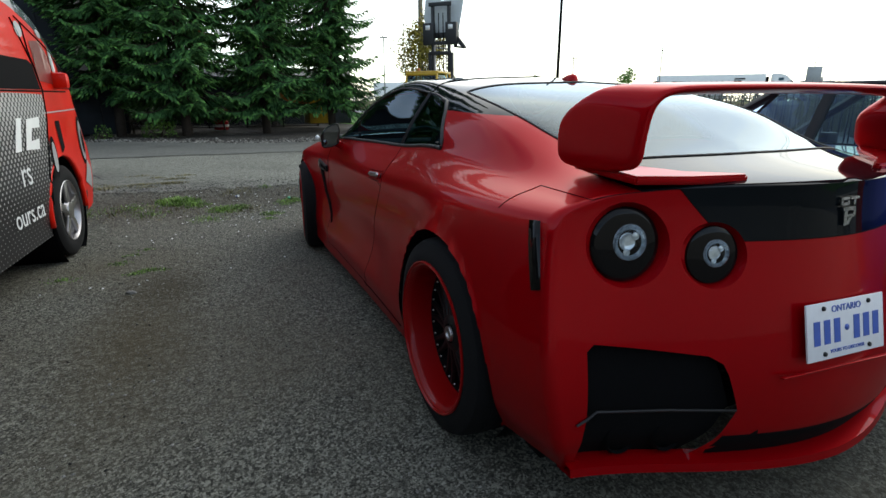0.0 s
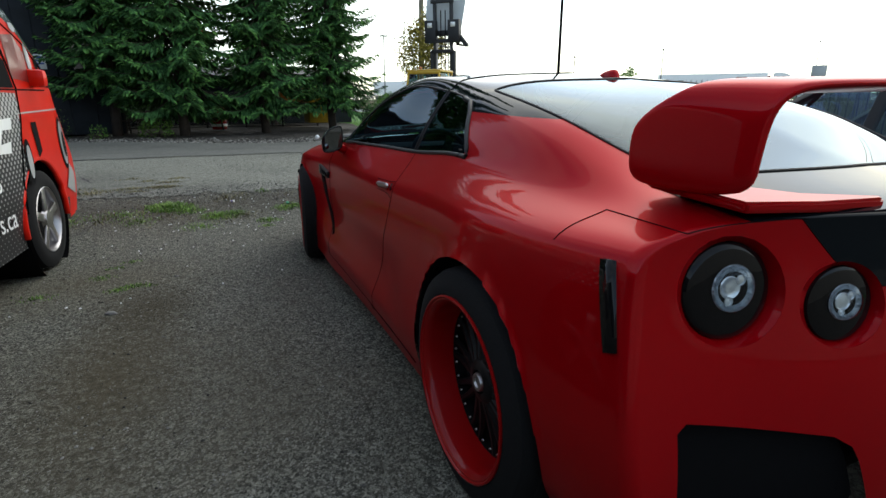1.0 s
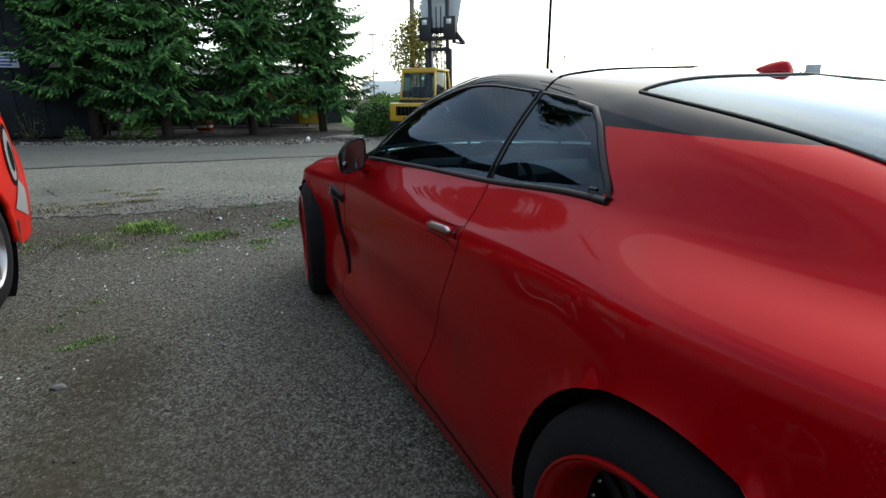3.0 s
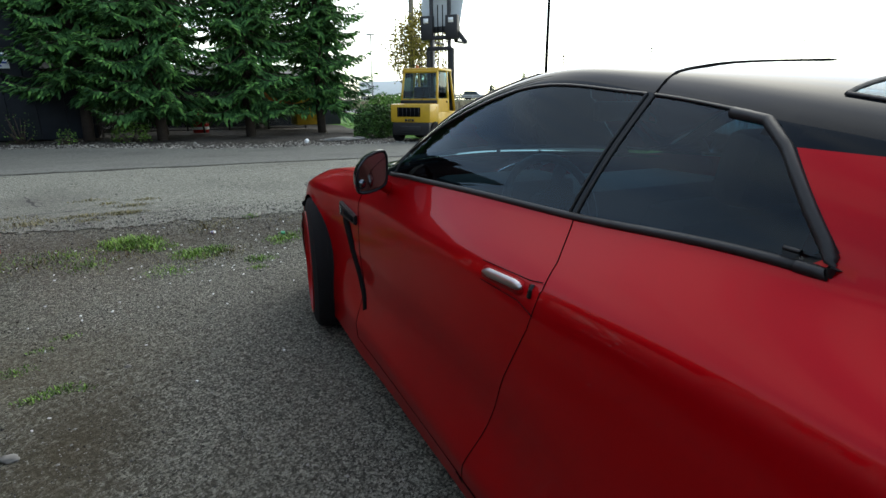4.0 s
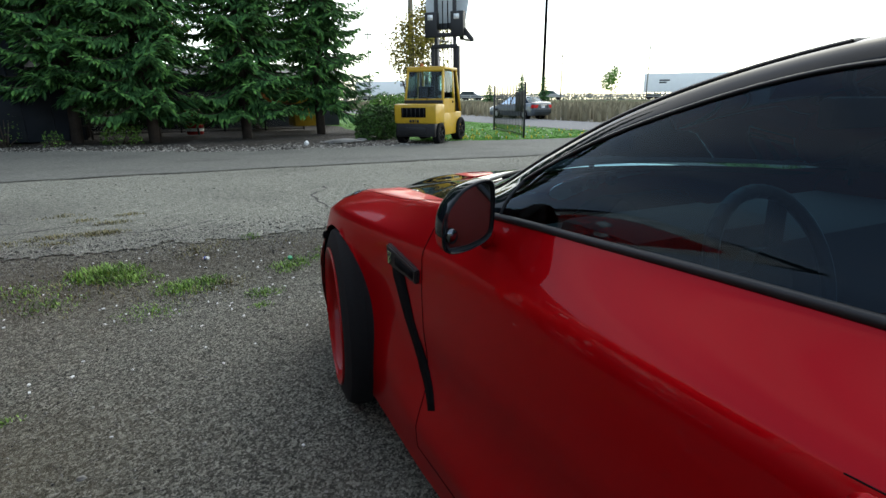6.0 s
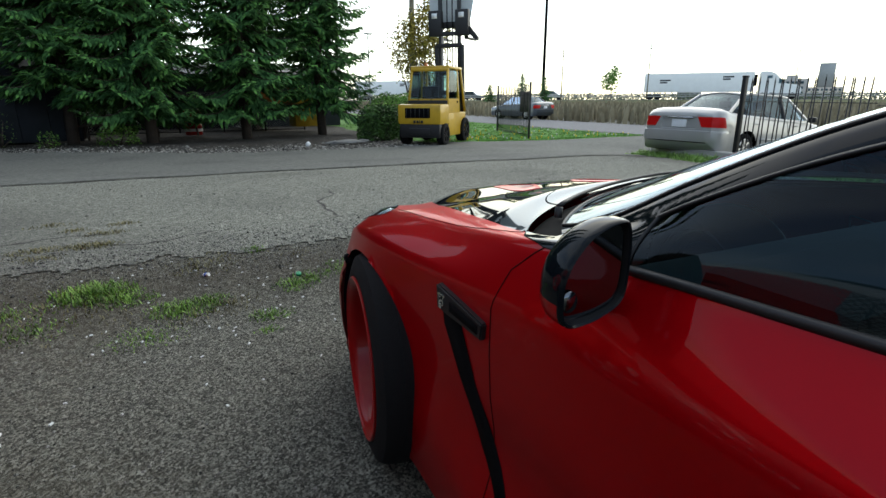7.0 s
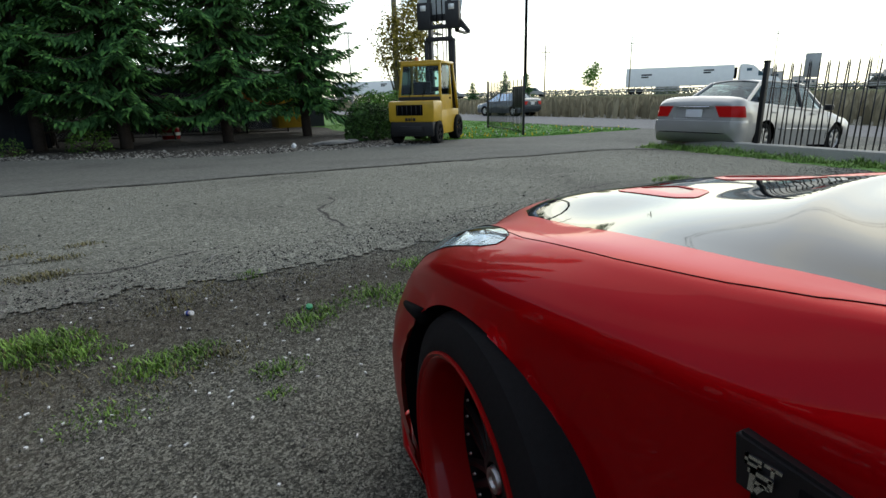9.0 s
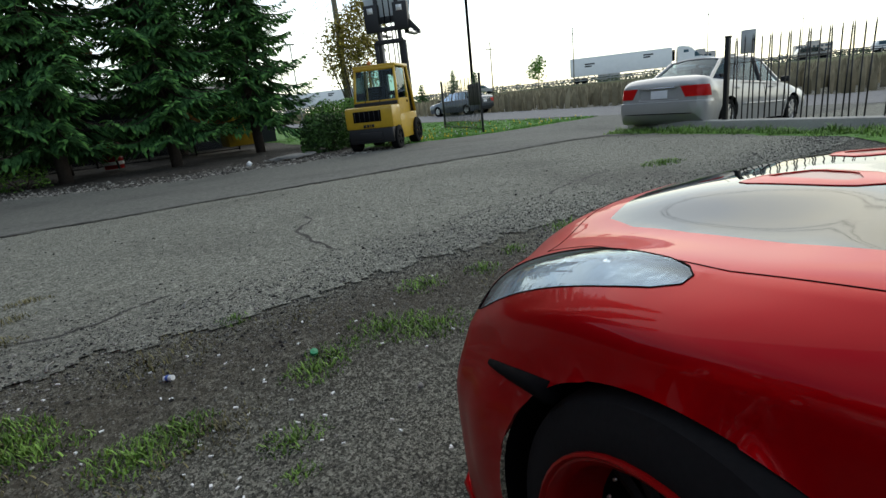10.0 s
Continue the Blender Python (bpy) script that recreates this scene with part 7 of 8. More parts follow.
# ---- forklift ----
FORK_BLACK = material("forklift_black", (0.008, 0.008, 0.009), 0.5, 0, 0.3, 20, 0.05)
FORK_GLASS = glass("forklift_glass", (0.45, 0.62, 0.62), 0.9)
fk = thing("forklift_truck", pose(5.55, 16.05, ground_z(5.6, 16.0), 0, 0, -46) @ Matrix.Scale(1.05, 4), "yellow forklift truck with closed cab and raised mast", "forklift")
bm = bmesh.new()
box(bm, (-0.62, -1.25, 0.55), (0.62, -0.55, 1.08), bevel=0.07)
part("counterweight", bm, YELLOW, fk, angle=40)
bm = bmesh.new()
box(bm, (-0.40, -1.262, 0.72), (0.32, -1.20, 0.98), bevel=0.01)
part("grille", bm, MATT_BLACK, fk)
for k in range(6):
    bm = bmesh.new()
    box(bm, (-0.36 + k * 0.125, -1.27, 0.73), (-0.345 + k * 0.125, -1.255, 0.97))
    part("grille_bar", bm, FORK_BLACK, fk)
for k, (x0, x1) in enumerate(((-0.16, -0.09), (-0.07, -0.01), (0.01, 0.03), (0.05, 0.12))):
    bm = bmesh.new()
    box(bm, (x0, -1.258, 0.59), (x1, -1.248, 0.66 if k != 2 else 0.68))
    part("maker_mark", bm, FORK_BLACK, fk)
bm = bmesh.new()
box(bm, (-0.58, -1.22, 0.20), (0.58, -0.4, 0.57), bevel=0.05)
box(bm, (-0.30, -1.25, 0.28), (0.30, -1.18, 0.46), bevel=0.02)
part("chassis", bm, FORK_BLACK, fk, angle=40)
bm = bmesh.new()
box(bm, (-0.60, -0.55, 0.22), (0.60, 0.95, 0.85), bevel=0.04)
part("body", bm, YELLOW, fk, angle=40)
bm = bmesh.new()
box(bm, (-0.58, -0.64, 1.06), (0.58, -0.50, 1.17), bevel=0.02)
part("engine_cover", bm, FORK_BLACK, fk)
for side in (-1, 1):
    simple_wheel(fk, 0.64, -0.85, 0.29, side, RUBBER, 0.2, 6)
    simple_wheel(fk, 0.68, 0.78, 0.34, side, RUBBER, 0.26, 6)
    for y, yt in ((-0.62, -0.42), (0.35, 0.30), (0.90, 0.62)):
        bm = bmesh.new()
        tube(bm, [(side * 0.58, y, 0.85), (side * 0.55, (y + yt) / 2, 1.46), (side * 0.52, yt, 2.04)], 0.036, 6)
        part("cab_post", bm, YELLOW, fk)
    bm = bmesh.new()
    prism(bm, [(-0.56, 0.80), (0.33, 0.80), (0.33, 1.22), (-0.54, 1.22)], "x", side * 0.575 - 0.02, side * 0.575 + 0.02)
    part("door_panel", bm, YELLOW, fk, smooth=False)
    bm = bmesh.new()
    prism(bm, [(-0.47, 1.30), (-0.44, 1.24), (0.22, 1.24), (0.27, 1.30), (0.25, 1.90), (0.20, 1.96), (-0.32, 1.96), (-0.37, 1.90)], "x", side * 0.548 - 0.006, side * 0.548 + 0.006)
    part("side_window", bm, FORK_GLASS, fk, smooth=False).visible_shadow = False
    bm = bmesh.new()
    box(bm, (side * 0.60 - 0.01, 0.12, 1.10), (side * 0.60 + 0.01, 0.20, 1.16), bevel=0.004)
    part("door_latch", bm, MATT_BLACK, fk)
bm = bmesh.new()
box(bm, (-0.57, -0.46, 2.00), (0.57, 0.66, 2.08), bevel=0.03)
part("cab_roof", bm, YELLOW, fk, angle=40)
for lo, hi in (((-0.57, -0.60, 1.17), (0.57, -0.54, 1.215)), ((-0.55, -0.47, 1.94), (0.55, -0.40, 2.02))):
    bm = bmesh.new()
    box(bm, lo, hi, bevel=0.02)
    part("cab_frame", bm, YELLOW, fk)
bm = bmesh.new()
bm.faces.new([bm.verts.new(p) for p in ((-0.53, -0.585, 1.20), (0.53, -0.585, 1.20), (0.50, -0.435, 1.97), (-0.50, -0.435, 1.97))])
part("rear_window", bm, FORK_GLASS, fk, smooth=False).visible_shadow = False
bm = bmesh.new()
bm.faces.new([bm.verts.new(p) for p in ((-0.52, 0.88, 1.10), (0.52, 0.88, 1.10), (0.49, 0.62, 2.0), (-0.49, 0.62, 2.0))])
part("windscreen", bm, FORK_GLASS, fk, smooth=False).visible_shadow = False
bm = bmesh.new()
box(bm, (-0.25, -0.35, 0.85), (0.25, 0.10, 1.02), bevel=0.05)
box(bm, (-0.25, -0.42, 1.0), (0.25, -0.30, 1.55), bevel=0.05)
part("seat", bm, INTERIOR, fk, angle=50)
bm = bmesh.new()
tube(bm, [(0.1, -0.62, 1.16), (0.16, -0.60, 1.50)], 0.012, 5)
tube(bm, [(-0.28, -0.62, 1.16), (-0.20, -0.60, 1.52)], 0.01, 5)
part("wiper", bm, MATT_BLACK, fk)
ring_part("beacon", [(0, 0.05), (0.07, 0.045), (0.09, 0.001)], ORANGE, fk, Matrix.Translation((-0.12, -0.40, 2.08)), "small orange beacon", axis="z", steps=14)
MILKY = material("milky_plastic_sheet", (0.55, 0.58, 0.58), 0.4, 0, 0.1, 5)
mast = new("mast")
mast.parent, mast.matrix_local = fk, pose(0.06, 1.12, -0.02, 2, 0, 0)
mast["label"] = "black raised lifting mast"
for side in (-1, 1):
    for x, y, z0, z1, wd in ((0.40, 0.0, 0.0, 2.75, 0.10), (0.29, 0.03, 0.3, 4.25, 0.09)):
        bm = bmesh.new()
        box(bm, (side * x - wd / 2, y - 0.06, z0), (side * x + wd / 2, y + 0.06, z1), bevel=0.008)
        part("channel", bm, FORK_BLACK, mast)
    bm = bmesh.new()
    tube(bm, [(side * 0.20, -0.02, 0.2), (side * 0.20, -0.02, 3.2)], 0.020, 8)
    part("lift_cylinder", bm, SATIN_METAL, mast)
    bm = bmesh.new()
    tube(bm, [(side * 0.08, 0.02, 1.9), (side * 0.08, 0.02, 4.0)], 0.018, 5)
    part("hose", bm, MATT_BLACK, mast)
for z in (1.35, 2.68, 3.0, 4.2):
    bm = bmesh.new()
    box(bm, (-0.40, -0.08, z), (0.40, -0.02, z + 0.12), bevel=0.01)
    part("crossbar", bm, FORK_BLACK, mast)
for x in (-0.42, 0.40):
    bm = bmesh.new()
    box(bm, (x - 0.20, -0.10, 3.00), (x + 0.20, 0.10, 3.70), bevel=0.03)
    part("carriage_block", bm, FORK_BLACK, mast, angle=40)
    bm = bmesh.new()
    box(bm, (x - 0.09, -0.108, 3.48), (x + 0.07, -0.098, 3.62))
    part("lamp_plate", bm, WHITE_PAINT, mast)
bm = bmesh.new()
box(bm, (-0.60, 0.10, 3.22), (0.60, 0.18, 3.40), bevel=0.02)
part("fork_carriage", bm, FORK_BLACK, mast)
for x in (-0.35, 0.45):
    bm = bmesh.new()
    box(bm, (x - 0.06, 0.18, 2.95), (x + 0.06, 0.25, 3.5), bevel=0.01)
    box(bm, (x - 0.06, 0.18, 2.92), (x + 0.06, 1.15, 2.98), bevel=0.01)
    part("fork", bm, FORK_BLACK, mast)
bm = bmesh.new()
prism(bm, [(0.42, 3.20), (0.80, 2.86), (0.86, 2.86), (0.86, 2.95), (0.60, 3.26), (0.44, 3.30)], "y", 0.0, 0.14)
part("side_bracket", bm, FORK_BLACK, mast, smooth=False)
bm = bmesh.new()
box(bm, (-0.24, -0.05, 1.9), (0.24, -0.02, 2.15), bevel=0.01)
part("mast_plate", bm, FORK_BLACK, mast)
bm = bmesh.new()
prism(bm, [(-0.60, 3.4), (0.56, 3.4), (0.78, 4.60), (0.55, 4.45), (0.0, 4.40), (-0.62, 4.62), (-0.70, 3.9)], "y", 0.22, 0.23)
part("load_guard", bm, MILKY, mast, "clear load guard", smooth=False)

# ---- iron fences, kerb, gate ----
IRON = material("black_iron", (0.010, 0.010, 0.011), 0.45, 0.2, 0.25, 40, 0.05)


def iron_fence(name, p, q, height, label, z0, z1, gap=0.145, posts=(0,), plate=None, lean=0.0):
    p, q = Vector(p), Vector(q)
    d = q - p
    ln = d.length
    f = thing(name, pose(p.x, p.y, 0, 0, 0, math.degrees(math.atan2(d.y, d.x))), label, "fence")
    zz = lambda x: z0 + (z1 - z0) * x / ln
    for x in posts:
        bm = bmesh.new()
        box(bm, (x - 0.034, -0.034, zz(x) - 0.15), (x + 0.034, 0.034, zz(x) + height + 0.05), bevel=0.006)
        box(bm, (x - 0.042, -0.042, zz(x) + height + 0.05), (x + 0.042, 0.042, zz(x) + height + 0.085), bevel=0.012)
        part("post", bm, IRON, f, angle=40)
    for h, thick_of in ((0.14, 0.012), (height - 0.34, 0.006)):
        bm = bmesh.new()
        tube(bm, [(0, 0.02, zz(0) + h), (ln, 0.02, zz(ln) + h)], thick_of, 4)
        part("rail", bm, IRON, f)
    bm0 = bmesh.new()
    tube(bm0, [(0, 0, 0.06), (0, 0, height - 0.03)], 0.010, 6, 0.010)
    tube(bm0, [(0, 0, height - 0.03), (0, 0, height + 0.06)], 0.010, 6, 0.002)
    first = part("bar", bm0, IRON, f)
    n = int(ln / gap)
    for k in range(1, n):
        ob = first if k == 1 else new("bar", first.data)
        ob.parent = f
        ob.location = (k * gap, 0.02, zz(k * gap))
        ob.rotation_euler = (0, radians(1.5 * math.sin(k * 2.1)), 0)
    if plate:
        bm = bmesh.new()
        box(bm, (plate[0], -0.05, plate[2]), (plate[1], -0.03, plate[3]), bevel=0.006)
        part("blank_plate", bm, IRON, f)
    return f


iron_fence("iron_fence", (7.33, 7.42, 0), (7.22, 5.35, 0), 1.40, "black iron railing with pointed bars above a concrete kerb", 0.08, 0.06, 0.088, (0,))
iron_fence("iron_fence", (7.22, 5.35, 0), (6.95, -6.0, 0), 1.40, "long black iron railing with pointed bars along the lot", 0.03, -0.05, 0.088, (4, 7, 10))
iron_fence("iron_gate", (9.4, 16.7, 0), (11.0, 21.4, 0), 1.82, "open black iron gate leaf on the grass", -0.15, -0.15, 0.15, (0, 4.95), (0.06, 1.45, 0.75, 1.45))
bm = bmesh.new()
for (x0, y0), (x1, y1) in zip(KERB, KERB[1:]):
    a = math.degrees(math.atan2(y1 - y0, x1 - x0))
    ln = math.hypot(x1 - x0, y1 - y0)
    za = ground_z((x0 + x1) / 2, (y0 + y1) / 2)
    box(bm, (0, -0.10, -0.25), (ln + 0.03, 0.16, 0.20), pose(x0, y0, za, 0, 0, a), bevel=0.02)
tagged(part("kerb", bm, CONCRETE, angle=40), "low grey concrete kerb under the railing", "kerb", kind="structure")

# ---- poles, wires, signs ----
POLE_WOOD = material("weathered_pole", (0.16, 0.14, 0.10), 0.85, 0, 0.25, 12, 0.2)


def pole(name, x, y, h, r, label, mat, category="pole"):
    t = thing(name, pose(x, y, -0.3), label, category)
    bm = bmesh.new()
    tube(bm, [(0, 0, 0), (0, 0, h * 0.5), (0, 0, h)], r, 10, r * 0.7)
    part("shaft", bm, mat, t)
    return t


u = pole("utility_pole", 12.75, 35.0, 11.0, 0.21, "weathered wooden utility pole behind the forklift", POLE_WOOD)
for z in (10.2, 9.2):
    bm = bmesh.new()
    box(bm, (-0.9, -0.05, z), (0.9, 0.05, z + 0.1), bevel=0.01)
    part("cross_arm", bm, POLE_WOOD, u)
bm = bmesh.new()
tube(bm, [(0, 0, 8.3), (0.6, -0.1, 8.8), (1.6, -0.2, 8.95)], 0.03, 6)
part("lamp_arm", bm, GALV, u)
pole("light_pole", 63.3, 90.0, 34, 0.34, "tall thin dark mast beyond the highway", MATT_BLACK)
lp = pole("street_lamp", 18.0, 60, 8.4, 0.09, "far grey street lamp with a flat head", GALV, "lamp")
bm = bmesh.new()
box(bm, (-0.45, -0.15, 8.3), (0.45, 0.15, 8.45), bevel=0.03)
part("head", bm, GALV, lp)
for x, y, h in ((46, 62, 8), (66, 66, 10), (118, 75, 14), (150, 70, 12)):
    p = pole("utility_pole", x, y, h, 0.10, "far thin utility pole beyond the field", POLE_WOOD)
    bm = bmesh.new()
    box(bm, (-0.8, -0.05, h - 1.0), (0.8, 0.05, h - 0.9))
    part("cross_arm", bm, POLE_WOOD, p)
for p, q, sag in (((13, 35, 9.9), (-40, 52, 10.5), 0.9), ((12.2, 35, 9.9), (-40, 55, 11.0), 0.9), ((13, 35, 8.9), (-40, 60, 8.0), 1.2), ((13, 35, 9.9), (70, 4, 16), 0.8), ((13.8, 35, 9.9), (70, 8, 16), 0.8), ((13, 35, 8.8), (16, 75, 4.5), 0.4), ((13, 35, 8.4), (17, 75, 5.2), 0.4), ((13, 35, 7.8), (15, 75, 3.5), 0.4)):
    w = thing("overhead_wire", pose(0, 0, 0), "thin dark overhead cable", "cable", "overhead cables")
    bm = bmesh.new()
    p, q = Vector(p), Vector(q)
    tube(bm, [p.lerp(q, t) - Vector((0, 0, sag * 4 * t * (1 - t))) for t in np.linspace(0, 1, 16)], 0.022, 4)
    part("cable", bm, MATT_BLACK, w)
s = pole("road_sign", 35.3, 22.0, 2.6, 0.05, "grey back of a road sign on a post", GALV, "sign")
bm = bmesh.new()
box(bm, (-0.42, -0.04, 2.15), (0.42, 0.0, 3.60), pose(0, 0, 0, 0, 0, -60), bevel=0.03)
part("sign_board", bm, GALV, s)
# ---- the field, the highway and the skyline ----
rnd = random.Random(77)
verts, faces = [], []
for _ in range(15000):
    x, y = rnd.uniform(20.9, 60), rnd.uniform(-10, 95)
    if rnd.random() < (x - 20.9) / 60:
        continue
    z = -0.3
    h = rnd.uniform(0.75, 1.35)
    a = rnd.uniform(0, 3.14)
    dx, dy = math.cos(a) * 0.12, math.sin(a) * 0.12
    lean = rnd.uniform(-0.15, 0.15)
    n = len(verts)
    verts.extend(((x - dx, y - dy, z), (x + dx, y + dy, z), (x + dx * 0.9 + lean, y + dy, z + h * 0.75), (x + lean * 1.3, y, z + h), (x - dx * 0.9 + lean, y - dy, z + h * 0.7)))
    faces.append((n, n + 1, n + 2, n + 3, n + 4))
tagged(raw("reed_field", verts, faces, REED), "dense dry brown reeds beyond the road", "reeds", kind="stuff")
FAR_GREEN = material("far_trees", (0.11, 0.14, 0.08), 0.9, 0, 0.4, 0.4, 0, 0, 0.1, island=0.5)
verts, faces = [], []
for _ in range(14000):
    t = rnd.random()
    x, y = 30 + 190 * t + rnd.uniform(-8, 8), 190 - 130 * t + rnd.uniform(-8, 8)
    top = 2.6 + 1.8 * noise.noise(Vector((t * 22, 0, 0))) + 1.2 * noise.noise(Vector((t * 70, 3, 0)))
    p = Vector((x, y, rnd.uniform(0, 1) * max(0.8, top)))
    s = rnd.uniform(0.15, 0.40)
    d, e = Vector((rnd.gauss(0, 1), rnd.gauss(0, 1), rnd.gauss(0, 1))).normalized() * s, Vector((rnd.gauss(0, 1), rnd.gauss(0, 1), rnd.gauss(0, 1))).normalized() * s
    n = len(verts)
    verts.extend((p - d, p + e, p + d, p - e))
    faces.append((n, n + 1, n + 2, n + 3))
tagged(raw("far_woods", verts, faces, FAR_GREEN), "far line of low green trees", "trees", kind="stuff")
for x, y, h, seed in ((45, 70, 5.5, 41), (49, 70, 5.0, 42), (43, 76, 4.0, 43)):
    spruce(pose(x, y, -0.3), h, 1.7, seed, "far dark conifer beyond the field", 0.4)
leafy("young_tree", pose(86, 96, 0), "far thin green tree beside the highway", "tree", HEDGE_LEAF, airy(3.4, 8.5), 900, 0.3, 51, 16)

# highway: bank, deck, guard rail
along = Vector((0.64, -0.77, 0)).normalized()
across = Vector((0.77, 0.64, 0)).normalized()
mid = Vector((74, 64, 0))
turn = math.degrees(math.atan2(along.y, along.x))
HW = pose(mid.x, mid.y, 0, 0, 0, turn)
BANK = material("grass_bank", (0.15, 0.15, 0.07), 0.9, 0, 0.3, 0.8, 0, 0, 0.1)
bm = bmesh.new()
prism(bm, [(-9, -0.5), (-5, 1.0), (14, 1.0), (18, -0.5)], "x", -180, 180)
ob = part("highway_bank", bm, BANK, smooth=False)
ob.matrix_world = HW
tagged(ob, "low grassy highway bank", "bank", kind="structure")
bm = bmesh.new()
box(bm, (-180, -4.5, 1.0), (180, 13.5, 1.05))
ob = part("highway", bm, ROAD, smooth=False)
ob.matrix_world = HW
tagged(ob, "grey highway on a low bank", "road", kind="structure")
rail = thing("guard_rail", HW, "grey steel guard rail along the highway", "rail")
for z in (1.45, 1.75):
    bm = bmesh.new()
    box(bm, (-150, -4.7, z), (150, -4.6, z + 0.16))
    part("beam", bm, GALV, rail)
first = None
for k in range(100):
    if first is None:
        bm = bmesh.new()
        box(bm, (-0.07, -0.07, 0), (0.07, 0.07, 1.0))
        first = part("post", bm, GALV, rail)
        ob = first
    else:
        ob = new("post", first.data)
        ob.parent = rail
    ob.location = (-148 + k * 3, -4.5, 0.95)


def lorry(m, label):
    t = thing("lorry", m, label, "lorry")
    bm = bmesh.new()
    box(bm, (-8.0, -1.28, 1.15), (7.9, 1.28, 4.1), bevel=0.05)
    part("trailer", bm, WHITE_PAINT, t, "long white box trailer", angle=40)
    for x0, w, z in ((-5.6, 1.6, 2.9), (3.6, 1.5, 3.3)):
        for k in range(2):
            bm = bmesh.new()
            box(bm, (x0, -1.30, z - k * 0.35), (x0 + w * (1 - 0.3 * k), -1.285, z + 0.22 - k * 0.35))
            part("marking_bar", bm, DARK_WALL, t)
    bm = bmesh.new()
    box(bm, (8.0, -1.1, 2.0), (8.35, 1.1, 3.7), bevel=0.1)
    part("cooling_unit", bm, MATT_BLACK, t, angle=40)
    bm = bmesh.new()
    prism(bm, [(8.7, 0.6), (14.2, 0.6), (14.3, 1.5), (13.9, 2.1), (12.2, 2.3), (11.4, 3.1), (10.6, 3.9), (9.6, 4.15), (8.7, 4.15)], "y", -1.2, 1.2)
    bmesh.ops.bevel(bm, geom=bm.edges[:], offset=0.12, segments=2, affect="EDGES")
    part("tractor", bm, WHITE_PAINT, t, angle=40)
    bm = bmesh.new()
    prism(bm, [(11.2, 2.35), (12.1, 2.35), (11.5, 3.05), (11.2, 3.05)], "y", -1.22, 1.22)
    prism(bm, [(9.6, 3.1), (10.3, 3.1), (10.3, 3.5), (9.6, 3.5)], "y", -1.22, 1.22)
    part("cab_window", bm, TINT, t, smooth=False)
    for x in (-7.0, -5.8, 9.2, 10.4, 13.2):
        for side in (-1, 1):
            w = new("wheel")
            w.parent, w.matrix_local = t, pose(x, side * 1.25, 0.5, 0, 0, -90 if side < 0 else 90)
            ring_part("tyre", [(-0.3, 0.3), (-0.3, 0.48), (-0.05, 0.5), (0, 0.45), (0, 0.28), (-0.04, 0.001)], RUBBER, w, Matrix(), steps=20)
    return t


lorry(HW @ pose(0.5, 0.5, 1.05), "white articulated lorry with a refrigerated box trailer on the highway")
lorry(HW @ pose(-62, 9.0, 1.05), "far white articulated lorry on the highway")


def far_car(m, label, mat):
    t = thing("estate_car", m, label, "car")
    bm = bmesh.new()
    prism(bm, [(-2.2, 0.35), (2.2, 0.35), (2.25, 0.8), (1.3, 1.0), (0.5, 1.65), (-1.9, 1.7), (-2.25, 1.0)], "y", -0.9, 0.9)
    bmesh.ops.bevel(bm, geom=bm.edges[:], offset=0.10, segments=2, affect="EDGES")
    part("body", bm, mat, t, angle=40)
    for y0, y1 in ((-0.91, -0.88), (0.88, 0.91)):
        bm = bmesh.new()
        prism(bm, [(-1.8, 1.08), (1.0, 1.05), (0.45, 1.55), (-1.75, 1.58)], "y", y0, y1)
        part("side_window", bm, TINT, t, smooth=False)
    for x in (-1.4, 1.4):
        for side in (-1, 1):
            w = new("wheel")
            w.parent, w.matrix_local = t, pose(x, side * 0.88, 0.34, 0, 0, 90 * side)
            ring_part("tyre", [(-0.2, 0.2), (-0.2, 0.33), (0, 0.34), (0.01, 0.22), (-0.02, 0.001)], RUBBER, w, Matrix(), steps=20)


far_car(HW @ pose(27.5, -1.8, 1.05), "black people carrier on the highway", BLACK_PAINT)
far_car(HW @ pose(-24, 4.0, 1.05), "silver car on the highway", SILVER)
far_car(HW @ pose(-40, 4.0, 1.05), "dark car on the highway", SLATE)
far_car(HW @ pose(40, 6.0, 1.05), "white car on the highway", WHITE_PAINT)
CONCRETE_FAR = material("far_concrete", (0.42, 0.40, 0.38), 0.8, 0, 0.1, 2)
for x, y, w, h, n in ((352, 222, 18, 14, 4), (470, 205, 24, 13, 4), (300, 255, 14, 9, 3), (420, 240, 22, 10, 3)):
    t = thing("apartment_block", pose(x, y, -1, 0, 0, -55), "far beige apartment block with rows of windows", "building")
    bm = bmesh.new()
    box(bm, (-w / 2, -5, 0), (w / 2, 5, h), bevel=0.1)
    box(bm, (-w / 6, -3, h), (w / 6, 3, h + 2.2), bevel=0.1)
    part("wall", bm, CONCRETE_FAR, t, angle=40)
    pane = None
    for j in range(n):
        for i in range(int(w / 2.6)):
            if pane is None:
                bm = bmesh.new()
                box(bm, (-0.8, -0.04, 0), (0.8, 0.02, 1.5))
                pane = part("window", bm, TINT, t)
                ob = pane
            else:
                ob = new("window", pane.data)
                ob.parent = t
            ob.location = (-w / 2 + 1.5 + i * 2.6, -5.0, 1.6 + j * (h - 1.5) / n)
